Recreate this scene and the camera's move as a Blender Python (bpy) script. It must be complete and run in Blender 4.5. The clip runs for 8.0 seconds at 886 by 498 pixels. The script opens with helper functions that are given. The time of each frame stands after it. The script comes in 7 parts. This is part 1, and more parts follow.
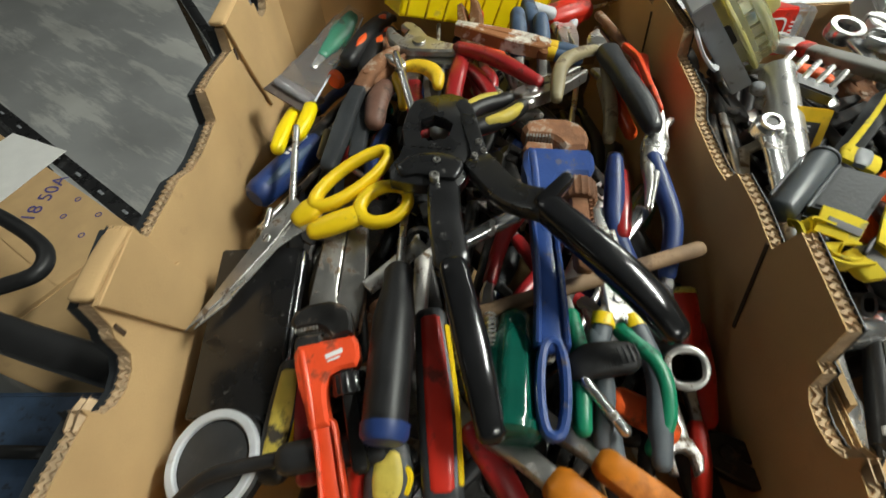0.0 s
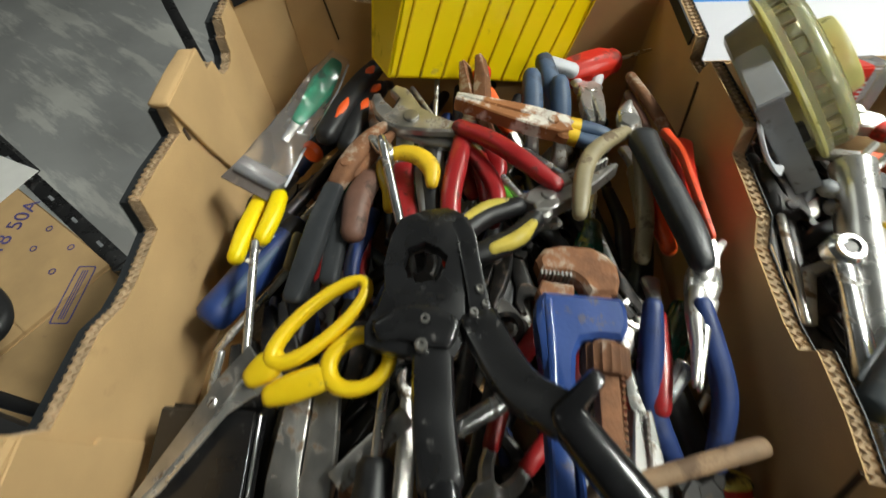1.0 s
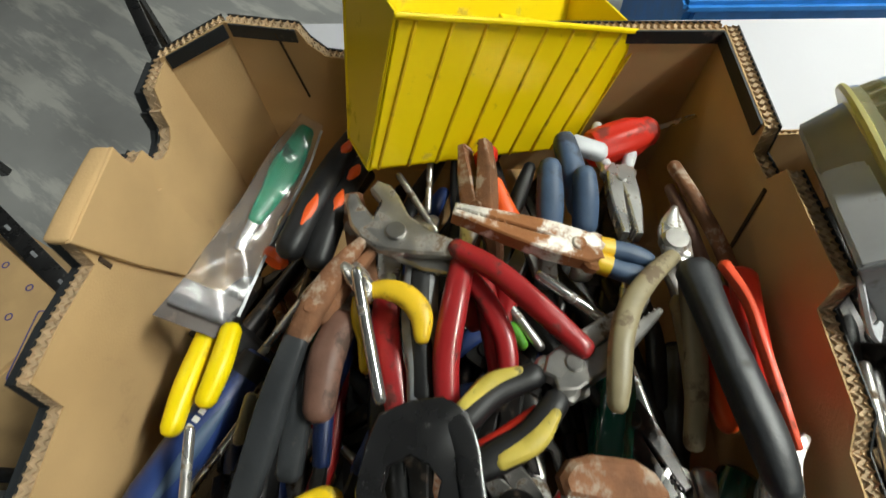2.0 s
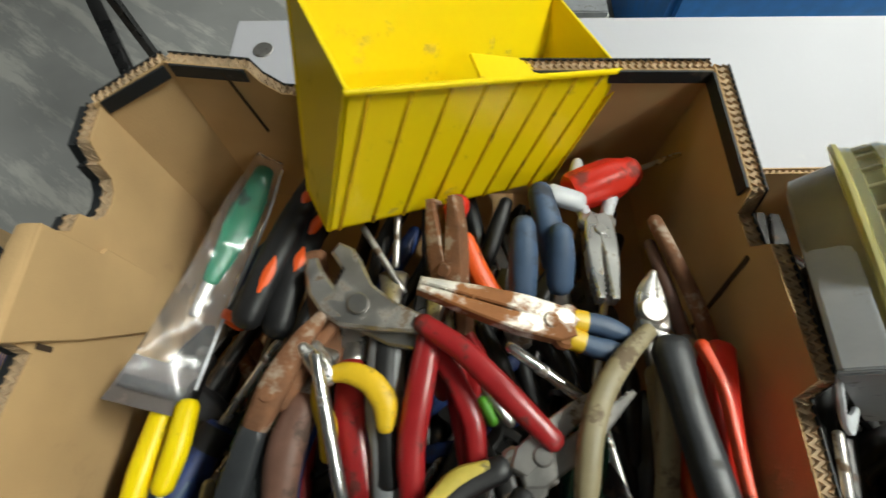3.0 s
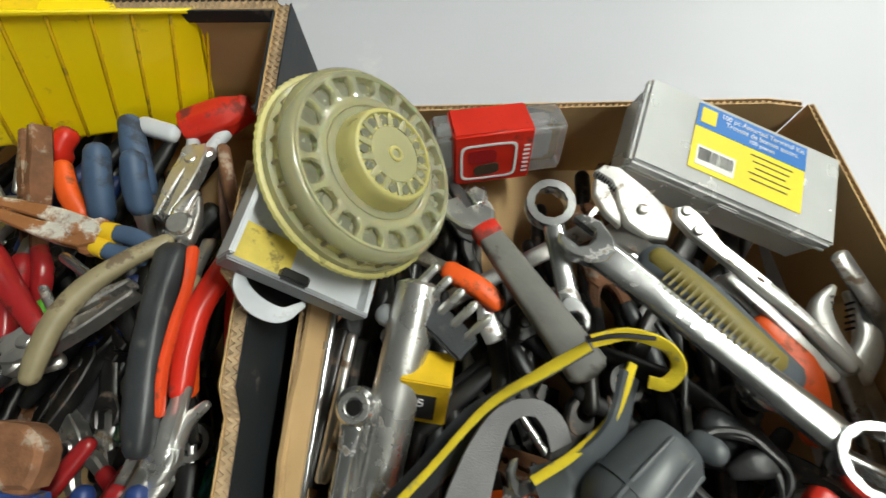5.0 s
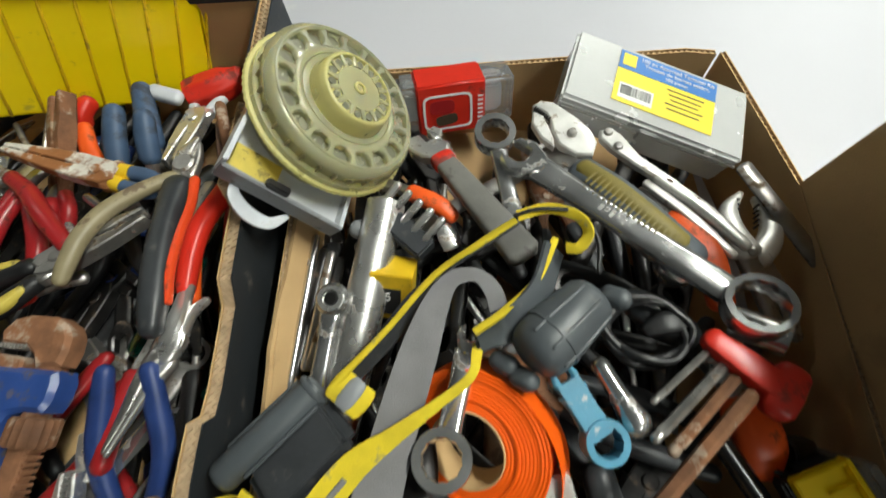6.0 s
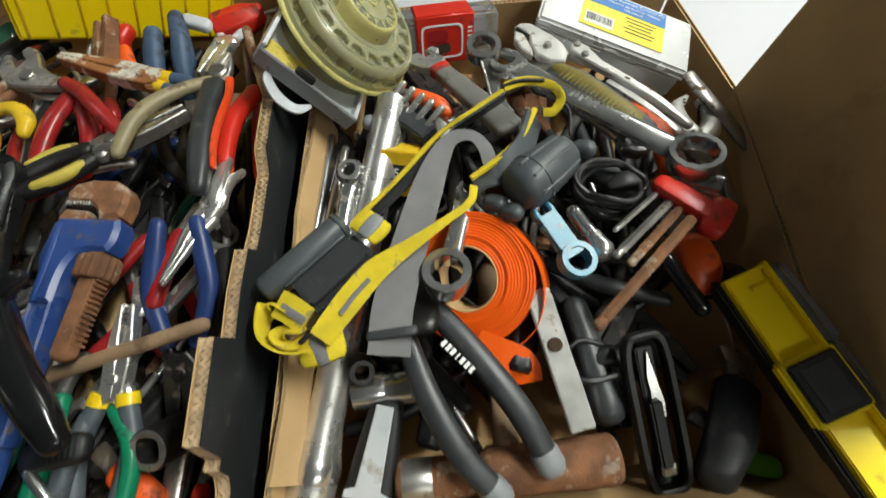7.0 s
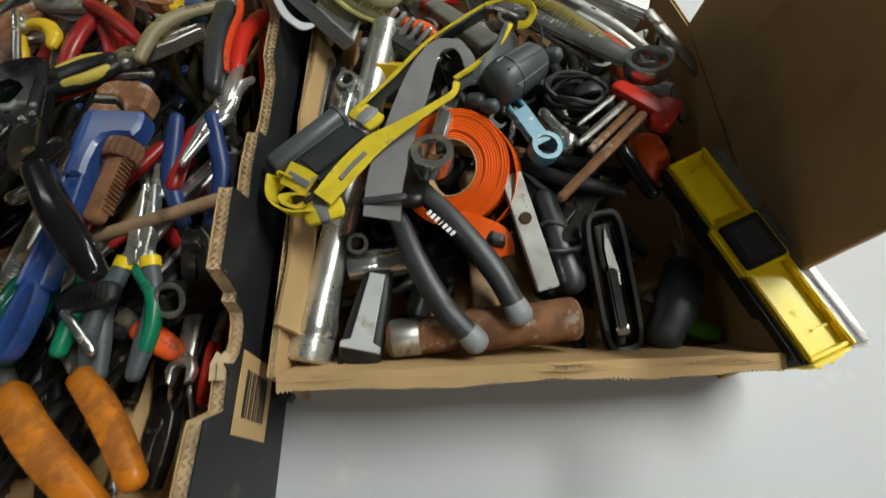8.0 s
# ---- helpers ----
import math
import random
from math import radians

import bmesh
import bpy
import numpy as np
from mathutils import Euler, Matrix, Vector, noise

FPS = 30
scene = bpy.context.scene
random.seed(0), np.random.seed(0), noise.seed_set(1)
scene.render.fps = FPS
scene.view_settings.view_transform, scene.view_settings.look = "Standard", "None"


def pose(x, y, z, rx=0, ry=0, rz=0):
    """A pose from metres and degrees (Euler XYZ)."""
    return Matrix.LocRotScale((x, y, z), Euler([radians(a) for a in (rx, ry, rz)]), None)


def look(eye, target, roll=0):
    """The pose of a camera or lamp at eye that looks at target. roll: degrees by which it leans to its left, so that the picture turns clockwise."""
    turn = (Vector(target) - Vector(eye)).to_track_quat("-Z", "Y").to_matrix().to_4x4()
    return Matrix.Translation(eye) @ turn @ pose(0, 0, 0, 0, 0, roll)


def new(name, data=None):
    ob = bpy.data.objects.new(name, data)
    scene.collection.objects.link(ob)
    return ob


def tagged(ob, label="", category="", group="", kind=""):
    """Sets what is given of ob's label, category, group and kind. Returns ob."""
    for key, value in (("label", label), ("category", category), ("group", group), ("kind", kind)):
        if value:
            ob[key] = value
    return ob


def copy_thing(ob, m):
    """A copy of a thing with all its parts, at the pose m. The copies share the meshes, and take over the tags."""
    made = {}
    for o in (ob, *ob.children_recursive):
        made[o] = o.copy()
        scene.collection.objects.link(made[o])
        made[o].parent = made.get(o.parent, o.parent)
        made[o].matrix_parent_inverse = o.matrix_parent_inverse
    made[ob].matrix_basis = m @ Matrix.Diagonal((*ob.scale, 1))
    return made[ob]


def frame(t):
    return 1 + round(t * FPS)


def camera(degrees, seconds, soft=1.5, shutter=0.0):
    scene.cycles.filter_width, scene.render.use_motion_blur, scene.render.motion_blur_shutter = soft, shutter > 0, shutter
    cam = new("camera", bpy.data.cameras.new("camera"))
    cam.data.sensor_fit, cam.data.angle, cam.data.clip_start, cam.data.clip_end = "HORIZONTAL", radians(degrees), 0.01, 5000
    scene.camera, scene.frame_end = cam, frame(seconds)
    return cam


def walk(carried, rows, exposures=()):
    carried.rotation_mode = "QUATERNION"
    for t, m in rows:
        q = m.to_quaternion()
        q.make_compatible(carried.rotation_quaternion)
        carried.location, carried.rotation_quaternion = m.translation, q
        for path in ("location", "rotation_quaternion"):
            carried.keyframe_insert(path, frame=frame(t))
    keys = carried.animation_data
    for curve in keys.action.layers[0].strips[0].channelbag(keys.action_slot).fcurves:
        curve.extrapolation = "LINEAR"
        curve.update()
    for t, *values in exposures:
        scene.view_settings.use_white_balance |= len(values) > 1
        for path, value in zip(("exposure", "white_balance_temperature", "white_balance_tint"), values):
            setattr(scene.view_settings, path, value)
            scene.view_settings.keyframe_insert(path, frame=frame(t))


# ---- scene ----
cam = camera(89.1, 8.0, soft=1.5, shutter=0.4)
PATH = [
    (0, (0.0000, 0.0000, 1.1000), (-0.0096, 0.2342, 0.7759), -2.58),
    (0.5, (0.0088, 0.0583, 1.1056), (-0.0027, 0.2867, 0.7774), -2.49),
    (1, (0.0068, 0.1312, 1.1072), (-0.0072, 0.3478, 0.7713), -2.88),
    (1.5, (0.0113, 0.2156, 1.1055), (-0.0087, 0.4134, 0.7584), -5.03),
    (1.7, (0.0085, 0.2330, 1.0983), (-0.0063, 0.4351, 0.7534), -3.15),
    (2.8, (0.0053, 0.3265, 1.1218), (-0.0035, 0.4852, 0.7547), -3.49),
    (3, (0.0200, 0.3270, 1.1163), (0.0160, 0.4905, 0.7513), -1.46),
    (3.5, (0.0973, 0.3061, 1.1074), (0.0856, 0.4696, 0.7425), -4.16),
    (4, (0.1762, 0.2908, 1.1052), (0.1733, 0.4422, 0.7349), -0.34),
    (4.5, (0.2587, 0.2862, 1.1067), (0.2497, 0.4371, 0.7363), -2.75),
    (4.7, (0.2830, 0.2869, 1.1138), (0.2713, 0.4317, 0.7411), -3.91),
    (5.8, (0.3442, 0.2215, 1.1335), (0.3264, 0.3883, 0.7704), -6.82),
    (6, (0.3413, 0.1965, 1.1382), (0.3235, 0.3646, 0.7757), -7.58),
    (6.5, (0.3320, 0.1343, 1.1413), (0.3226, 0.3097, 0.7819), -5.49),
    (7, (0.3261, 0.0750, 1.1441), (0.3237, 0.2572, 0.7880), -3.38),
    (7.5, (0.3271, 0.0235, 1.1370), (0.3320, 0.2082, 0.7822), -1.08),
    (8, (0.3253, -0.0268, 1.1425), (0.3324, 0.1594, 0.7886), -0.24),
]
walk(cam, [(t, look(eye, target, roll)) for t, eye, target, roll in PATH], [(0.0, 0.04), (1.5, 0.04), (3.0, -0.12), (4.0, -0.26), (5.0, -0.30), (6.5, -0.22), (7.5, -0.44), (8.0, -0.66)])

# ---- world and large lights ----
world = bpy.data.worlds.new("room_air")
world.use_nodes = True
world.node_tree.nodes["Background"].inputs[0].default_value = (0.8, 0.85, 0.9, 1)
world.node_tree.nodes["Background"].inputs[1].default_value = 0.002
scene.world = world


def area_lamp(x, y, z, sx, sy, watts, turn=0):
    data = bpy.data.lights.new("tube_light", "AREA")
    data.shape, data.size, data.size_y, data.energy = "RECTANGLE", sx, sy, watts
    data.color = (0.95, 0.985, 0.90)
    lamp = new("tube_light", data)
    lamp.matrix_world = pose(x, y, z, 0, 0, turn)
    return lamp


area_lamp(2.6, 3.0, 2.70, 1.2, 0.14, 60)
area_lamp(1.50, 0.58, 2.70, 1.2, 0.14, 86, 90)
# two added fill lamps, west and south-east, with no known fixture
area_lamp(-1.6, 1.6, 2.70, 1.2, 0.1, 5.0)
area_lamp(1.6, -1.6, 2.70, 1.2, 0.1, 22)
# faint lamps added only to give the chrome something to reflect
for lx, ly in ((-1.2, 3.6), (0.4, 3.4), (3.6, 0.4), (-2.8, -0.6), (0.2, -2.9)):
    area_lamp(lx, ly, 2.70, 1.2, 0.07, 1.2)


# ---- materials ----
def surface(name, color, rough=0.5, metal=0.0, vary=0.25, scale=30.0, bump=0.15, grain=400.0, wear=None, wear_amount=0.3,
            wear_scale=40.0, wear_rough=0.8, coat=0.0, tint=0.0, transmission=0.0, alpha=1.0, sub=0.0):
    """A node material: colour with blotches, fine relief, and wear of another colour."""
    m = bpy.data.materials.new(name)
    m.use_nodes = True
    n, l = m.node_tree.nodes, m.node_tree.links
    p = n["Principled BSDF"]
    at = n.new("ShaderNodeTexCoord")
    big = n.new("ShaderNodeTexNoise")
    big.inputs["Scale"].default_value, big.inputs["Detail"].default_value = scale, 5.0
    l.new(at.outputs["Object"], big.inputs["Vector"])
    ramp = n.new("ShaderNodeMapRange")
    ramp.inputs["From Min"].default_value, ramp.inputs["From Max"].default_value = 0.3, 0.7
    ramp.inputs["To Min"].default_value, ramp.inputs["To Max"].default_value = 1.0 - vary, 1.0 + vary * 0.6
    l.new(big.outputs[0], ramp.inputs["Value"])
    col = n.new("ShaderNodeMix")
    col.data_type, col.blend_type = "RGBA", "MULTIPLY"
    col.inputs[0].default_value = 1.0
    col.inputs[6].default_value = (*color, 1)
    l.new(ramp.outputs[0], col.inputs[7])
    last = col.outputs[2]
    if tint:
        info = n.new("ShaderNodeObjectInfo")
        hsv = n.new("ShaderNodeHueSaturation")
        r2 = n.new("ShaderNodeMapRange")
        r2.inputs["To Min"].default_value, r2.inputs["To Max"].default_value = 1 - tint, 1 + tint
        l.new(info.outputs["Random"], r2.inputs["Value"])
        l.new(r2.outputs[0], hsv.inputs["Value"])
        l.new(last, hsv.inputs["Color"])
        last = hsv.outputs[0]
    fine = n.new("ShaderNodeTexNoise")
    fine.inputs["Scale"].default_value, fine.inputs["Detail"].default_value = grain, 4.0
    l.new(at.outputs["Object"], fine.inputs["Vector"])
    rr = n.new("ShaderNodeMapRange")
    rr.inputs["To Min"].default_value, rr.inputs["To Max"].default_value = max(0.03, rough - 0.12), min(1, rough + 0.14)
    l.new(big.outputs[0], rr.inputs["Value"])
    rough_out, metal_out = rr.outputs[0], None
    if wear:
        w = n.new("ShaderNodeTexNoise")
        w.inputs["Scale"].default_value, w.inputs["Detail"].default_value, w.inputs["Roughness"].default_value = wear_scale, 8.0, 0.65
        l.new(at.outputs["Object"], w.inputs["Vector"])
        wr = n.new("ShaderNodeMapRange")
        mid = 0.66 - 0.32 * wear_amount
        wr.inputs["From Min"].default_value, wr.inputs["From Max"].default_value = mid - 0.03, mid + 0.05
        l.new(w.outputs[0], wr.inputs["Value"])
        mix = n.new("ShaderNodeMix")
        mix.data_type = "RGBA"
        l.new(wr.outputs[0], mix.inputs[0])
        l.new(last, mix.inputs[6])
        wcol = n.new("ShaderNodeMix")
        wcol.data_type, wcol.blend_type = "RGBA", "MULTIPLY"
        wcol.inputs[0].default_value, wcol.inputs[6].default_value = 1.0, (*wear, 1)
        l.new(ramp.outputs[0], wcol.inputs[7])
        l.new(wcol.outputs[2], mix.inputs[7])
        last = mix.outputs[2]
        rmix = n.new("ShaderNodeMix")
        l.new(wr.outputs[0], rmix.inputs[0])
        l.new(rough_out, rmix.inputs[2])
        rmix.inputs[3].default_value = wear_rough
        rough_out = rmix.outputs[0]
        if metal:
            mm = n.new("ShaderNodeMapRange")
            mm.inputs["To Min"].default_value, mm.inputs["To Max"].default_value = metal, 0.0
            l.new(wr.outputs[0], mm.inputs["Value"])
            metal_out = mm.outputs[0]
    l.new(last, p.inputs["Base Color"])
    l.new(rough_out, p.inputs["Roughness"])
    p.inputs["Metallic"].default_value = metal
    if metal_out:
        l.new(metal_out, p.inputs["Metallic"])
    if bump:
        b = n.new("ShaderNodeBump")
        b.inputs["Strength"].default_value, b.inputs["Distance"].default_value = bump, 0.001
        l.new(fine.outputs[0], b.inputs["Height"])
        l.new(b.outputs[0], p.inputs["Normal"])
    p.inputs["Coat Weight"].default_value = coat
    p.inputs["Coat Roughness"].default_value = 0.12
    p.inputs["Transmission Weight"].default_value = transmission
    p.inputs["Alpha"].default_value = alpha
    if sub:
        p.inputs["Subsurface Weight"].default_value = sub
        p.inputs["Subsurface Radius"].default_value = (0.004, 0.003, 0.002)
    return m


GRIME = (0.05, 0.04, 0.03)
RUST = (0.20, 0.085, 0.035)
M = {
    "table": surface("white_laminate", (0.52, 0.52, 0.56), 0.46, vary=0.05, scale=3, bump=0.03, grain=250, wear=(0.6, 0.6, 0.6), wear_amount=0.04, wear_scale=9),
    "concrete": surface("worn_concrete", (0.37, 0.375, 0.37), 0.45, vary=0.35, scale=1.6, bump=0.2, grain=60, wear=(0.56, 0.56, 0.53), wear_amount=0.40, wear_scale=2.2, wear_rough=0.5),
    "plaster": surface("room_shell_grey", (0.20, 0.20, 0.195), 0.8, vary=0.1, scale=2),
    "card": surface("brown_cardboard", (0.55, 0.360, 0.170), 0.85, vary=0.14, scale=14, bump=0.25, grain=700, wear=(0.45, 0.29, 0.135), wear_amount=0.05, wear_scale=13),
    "flute": surface("raw_corrugated_edge", (0.52, 0.38, 0.235), 0.9, vary=0.3, scale=90, bump=0.3, grain=900),
    "liner": surface("black_printed_cardboard", (0.016, 0.019, 0.022), 0.55, vary=0.3, scale=20, bump=0.2, grain=600, wear=(0.09, 0.08, 0.07), wear_amount=0.08, wear_scale=60),
    # dark colour for the shade inside cuts and holes; also a printed picture
    "slot": surface("cut_slot", (0.06, 0.035, 0.018), 0.95),
    "steel": surface("tool_steel", (0.47, 0.455, 0.43), 0.31, 0.88, vary=0.3, scale=60, grain=900, bump=0.12, wear=(0.13, 0.085, 0.05), wear_amount=0.22, wear_scale=90, tint=0.15),
    "dark": surface("dark_oxide_steel", (0.055, 0.053, 0.052), 0.36, 0.85, vary=0.35, scale=60, bump=0.15, wear=(0.10, 0.07, 0.05), wear_amount=0.12, wear_scale=80, tint=0.25),
    "bright": surface("polished_steel", (0.71, 0.70, 0.675), 0.27, 0.85, vary=0.15, scale=50, bump=0.06, wear=(0.25, 0.2, 0.15), wear_amount=0.08, wear_scale=100),
    "chrome": surface("chrome_plate", (0.66, 0.66, 0.655), 0.18, 0.92, vary=0.15, scale=40, bump=0.05, wear=(0.2, 0.17, 0.14), wear_amount=0.06, wear_scale=70, wear_rough=0.5),
    "rust": surface("rusted_steel", (0.235, 0.105, 0.050), 0.8, 0.15, vary=0.45, scale=70, bump=0.5, grain=500, wear=(0.36, 0.27, 0.2), wear_amount=0.22, wear_scale=60, wear_rough=0.45, tint=0.2),
    "rustpale": surface("flaking_nickel_over_rust", (0.78, 0.74, 0.66), 0.34, 0.4, vary=0.25, scale=60, bump=0.35, wear=(0.30, 0.115, 0.035), wear_amount=0.52, wear_scale=38),
    "blackmetal": surface("black_painted_steel", (0.011, 0.011, 0.012), 0.28, 0.0, vary=0.3, scale=50, bump=0.05, coat=0.5, wear=(0.10, 0.095, 0.09), wear_amount=0.03, wear_scale=120),
    "black": surface("black_rubber", (0.012, 0.012, 0.013), 0.46, vary=0.35, scale=60, bump=0.2, wear=(0.035, 0.033, 0.03), wear_amount=0.06, wear_scale=90),
    "blackgloss": surface("black_vinyl_dip", (0.009, 0.009, 0.01), 0.16, vary=0.3, scale=50, bump=0.05, coat=0.35),
    "charcoal": surface("charcoal_plastic", (0.036, 0.039, 0.043), 0.38, vary=0.25, scale=60, bump=0.2, wear=(0.08, 0.078, 0.075), wear_amount=0.08, wear_scale=90),
    "grey": surface("grey_plastic", (0.25, 0.26, 0.275), 0.45, vary=0.15, scale=40, bump=0.1, wear=(0.14, 0.13, 0.12), wear_amount=0.15, wear_scale=60),
    "pale": surface("pale_grey_plastic", (0.55, 0.57, 0.6), 0.4, vary=0.12, scale=40, bump=0.08, wear=(0.35, 0.33, 0.3), wear_amount=0.1),
    "web": surface("woven_grey_webbing", (0.20, 0.195, 0.20), 0.9, vary=0.12, scale=60, bump=0.7, grain=1500),
    "webyellow": surface("woven_yellow_webbing", (0.72, 0.55, 0.02), 0.85, vary=0.2, scale=60, bump=0.6, grain=1500, wear=(0.3, 0.25, 0.1), wear_amount=0.15, wear_scale=60),
    "yellow": surface("yellow_plastic", (0.86, 0.59, 0.010), 0.36, vary=0.08, scale=30, bump=0.05, wear=(0.35, 0.24, 0.04), wear_amount=0.14, wear_scale=45, sub=0.1),
    "lemon": surface("lemon_moulded_plastic", (0.98, 0.73, 0.003), 0.33, vary=0.03, scale=14, bump=0.04, wear=(0.62, 0.46, 0.02), wear_amount=0.05, wear_scale=40, sub=0.1),
    "dullyellow": surface("worn_yellow_grip", (0.60, 0.47, 0.08), 0.5, vary=0.25, scale=60, bump=0.15, wear=GRIME, wear_amount=0.2),
    "red": surface("red_vinyl_grip", (0.34, 0.016, 0.018), 0.32, vary=0.2, scale=50, bump=0.06, wear=(0.12, 0.02, 0.015), wear_amount=0.2, wear_scale=60, coat=0.2),
    "brightred": surface("bright_red_plastic", (0.62, 0.028, 0.014), 0.34, vary=0.12, scale=40, bump=0.05, wear=(0.2, 0.03, 0.02), wear_amount=0.14),
    "redpaint": surface("red_enamel", (0.80, 0.075, 0.018), 0.38, vary=0.15, scale=60, bump=0.18, coat=0.3, wear=(0.3, 0.05, 0.02), wear_amount=0.16, wear_scale=70),
    "orange": surface("orange_rubber", (0.85, 0.11, 0.015), 0.4, vary=0.15, scale=50, bump=0.08, wear=(0.25, 0.06, 0.02), wear_amount=0.15),
    "tape": surface("fluorescent_orange_tape", (1.0, 0.130, 0.006), 0.38, vary=0.1, scale=40, bump=0.1, grain=200),
    "blue": surface("blue_vinyl_grip", (0.018, 0.042, 0.16), 0.42, vary=0.25, scale=60, bump=0.1, wear=(0.02, 0.03, 0.08), wear_amount=0.2),
    "bluepaint": surface("blue_enamel", (0.026, 0.065, 0.24), 0.3, vary=0.2, scale=50, bump=0.15, coat=0.4, wear=(0.12, 0.1, 0.1), wear_amount=0.15, wear_scale=70),
    "slate": surface("slate_blue_grip", (0.055, 0.095, 0.17), 0.5, vary=0.2, scale=60, bump=0.12, wear=(0.04, 0.05, 0.07), wear_amount=0.2),
    "skyblue": surface("light_blue_anodised", (0.06, 0.245, 0.37), 0.34, 0.0, vary=0.15, scale=60, wear=(0.5, 0.5, 0.5), wear_amount=0.02, wear_scale=90),
    "green": surface("green_vinyl_grip", (0.005, 0.20, 0.10), 0.36, vary=0.2, scale=50, bump=0.06, wear=(0.01, 0.05, 0.03), wear_amount=0.15),
    "greenclear": surface("green_acetate", (0.004, 0.11, 0.075), 0.12, vary=0.2, scale=60, bump=0.02, coat=0.5, transmission=0.25),
    "lime": surface("lime_plastic", (0.12, 0.42, 0.03), 0.45, vary=0.2),
    "tan": surface("tan_vinyl_grip", (0.30, 0.25, 0.145), 0.45, vary=0.2, scale=60, bump=0.1, wear=(0.14, 0.1, 0.06), wear_amount=0.25, wear_scale=60),
    "brown": surface("old_brown_grip", (0.17, 0.085, 0.06), 0.5, vary=0.3, scale=60, bump=0.2, wear=(0.07, 0.04, 0.03), wear_amount=0.3),
    "wood": surface("grey_brown_wood", (0.31, 0.2, 0.115), 0.7, vary=0.35, scale=50, bump=0.3, wear=(0.16, 0.1, 0.06), wear_amount=0.25),
    "ochre": surface("ochre_leather_grip", (0.60, 0.19, 0.012), 0.34, vary=0.45, scale=38, bump=0.5, grain=140, wear=(0.38, 0.12, 0.015), wear_amount=0.3, wear_scale=28),
    "paper": surface("paper_label", (0.78, 0.77, 0.74), 0.6, vary=0.05, bump=0.05),
    "paperyellow": surface("yellow_printed_label", (0.85, 0.66, 0.03), 0.45, vary=0.05, bump=0.03),
    "paperblue": surface("blue_printed_label", (0.03, 0.17, 0.5), 0.45, vary=0.05, bump=0.03),
    "ink": surface("black_ink", (0.02, 0.02, 0.02), 0.6, vary=0.1, bump=0),
    "violet": surface("violet_ink", (0.1, 0.085, 0.25), 0.7, vary=0.2, bump=0),
    "chalk": surface("white_ink", (0.75, 0.75, 0.75), 0.6, vary=0.1, bump=0),
    "amber": surface("yellowed_clear_plastic", (0.96, 0.94, 0.64), 0.13, vary=0.08, scale=30, bump=0.05, transmission=0.76, sub=0.15),
    "amberrim": surface("yellowed_flange_plastic", (0.90, 0.82, 0.32), 0.3, vary=0.15, scale=40, bump=0.08, transmission=0.5),
    # shaded copy of amber, for the dispenser's parts behind and below the dome
    "amberdark": surface("shaded_yellowed_plastic", (0.60, 0.54, 0.34), 0.35, vary=0.2, scale=40, bump=0.08, transmission=0.55),
    "lampgrey": surface("blue_grey_moulded_plastic", (0.075, 0.085, 0.093), 0.40, vary=0.15, scale=40, bump=0.08, wear=(0.14, 0.14, 0.14), wear_amount=0.08, wear_scale=80),
    "clear": surface("clear_plastic", (0.86, 0.87, 0.86), 0.22, vary=0.05, scale=30, bump=0.05, transmission=0.85),
    "frost": surface("frosted_clear_plastic", (0.93, 0.94, 0.93), 0.24, vary=0.05, scale=30, bump=0.05, transmission=0.52),
    "printedcard": surface("dark_brown_printed_card", (0.055, 0.035, 0.026), 0.5, vary=0.2, scale=60, bump=0.08, wear=(0.12, 0.09, 0.07), wear_amount=0.08, wear_scale=60),
    "bluebin": surface("blue_bin_plastic", (0.025, 0.21, 0.62), 0.4, vary=0.15),
    # deeper yellow that carries the shading of the bin's shallow grooves
    "ribline": surface("shaded_yellow_rib", (0.74, 0.47, 0.006), 0.4, vary=0.2, scale=60, bump=0.05, wear=(0.4, 0.26, 0.02), wear_amount=0.2, wear_scale=60),
    "nickel": surface("satin_nickel_plate", (0.80, 0.785, 0.75), 0.34, 0.55, vary=0.18, scale=60, bump=0.08, wear=(0.32, 0.26, 0.2), wear_amount=0.10, wear_scale=90),
    "pocket": surface("shaded_clear_pocket", (0.34, 0.34, 0.24), 0.25, vary=0.3, scale=90, bump=0.05, transmission=0.5),
    "dipgrey": surface("dull_grey_dipped_handle", (0.17, 0.165, 0.15), 0.5, vary=0.2, scale=50, bump=0.15, wear=(0.10, 0.09, 0.08), wear_amount=0.2, wear_scale=60),
    "cushion": surface("blue_grey_cushion_grip", (0.085, 0.10, 0.115), 0.5, vary=0.2, scale=60, bump=0.15, wear=(0.05, 0.055, 0.06), wear_amount=0.15, wear_scale=70),
    "gold": surface("old_yellow_grip", (0.78, 0.50, 0.02), 0.36, vary=0.18, scale=60, bump=0.06, wear=(0.45, 0.28, 0.03), wear_amount=0.14, wear_scale=70),
    "bag": surface("crinkled_clear_bag", (0.93, 0.94, 0.97), 0.10, vary=0.03, bump=0.6, grain=70, transmission=0.95, coat=0.5),
}
M["bag"].node_tree.nodes["Principled BSDF"].inputs["IOR"].default_value = 1.10
# the pale scuffs on the floor run one way
tree = M["concrete"].node_tree
streak_map = tree.nodes.new("ShaderNodeMapping")
streak_map.vector_type = "TEXTURE"
streak_map.inputs["Rotation"].default_value = (0, 0, -0.63)
streak_map.inputs["Scale"].default_value = (1.1, 0.22, 1)
scuffs = [k for k in tree.nodes if k.type == "TEX_NOISE" and abs(k.inputs["Scale"].default_value - 2.2) < 0.01][0]
tree.links.new([k for k in tree.nodes if k.type == "TEX_COORD"][0].outputs["Object"], streak_map.inputs["Vector"])
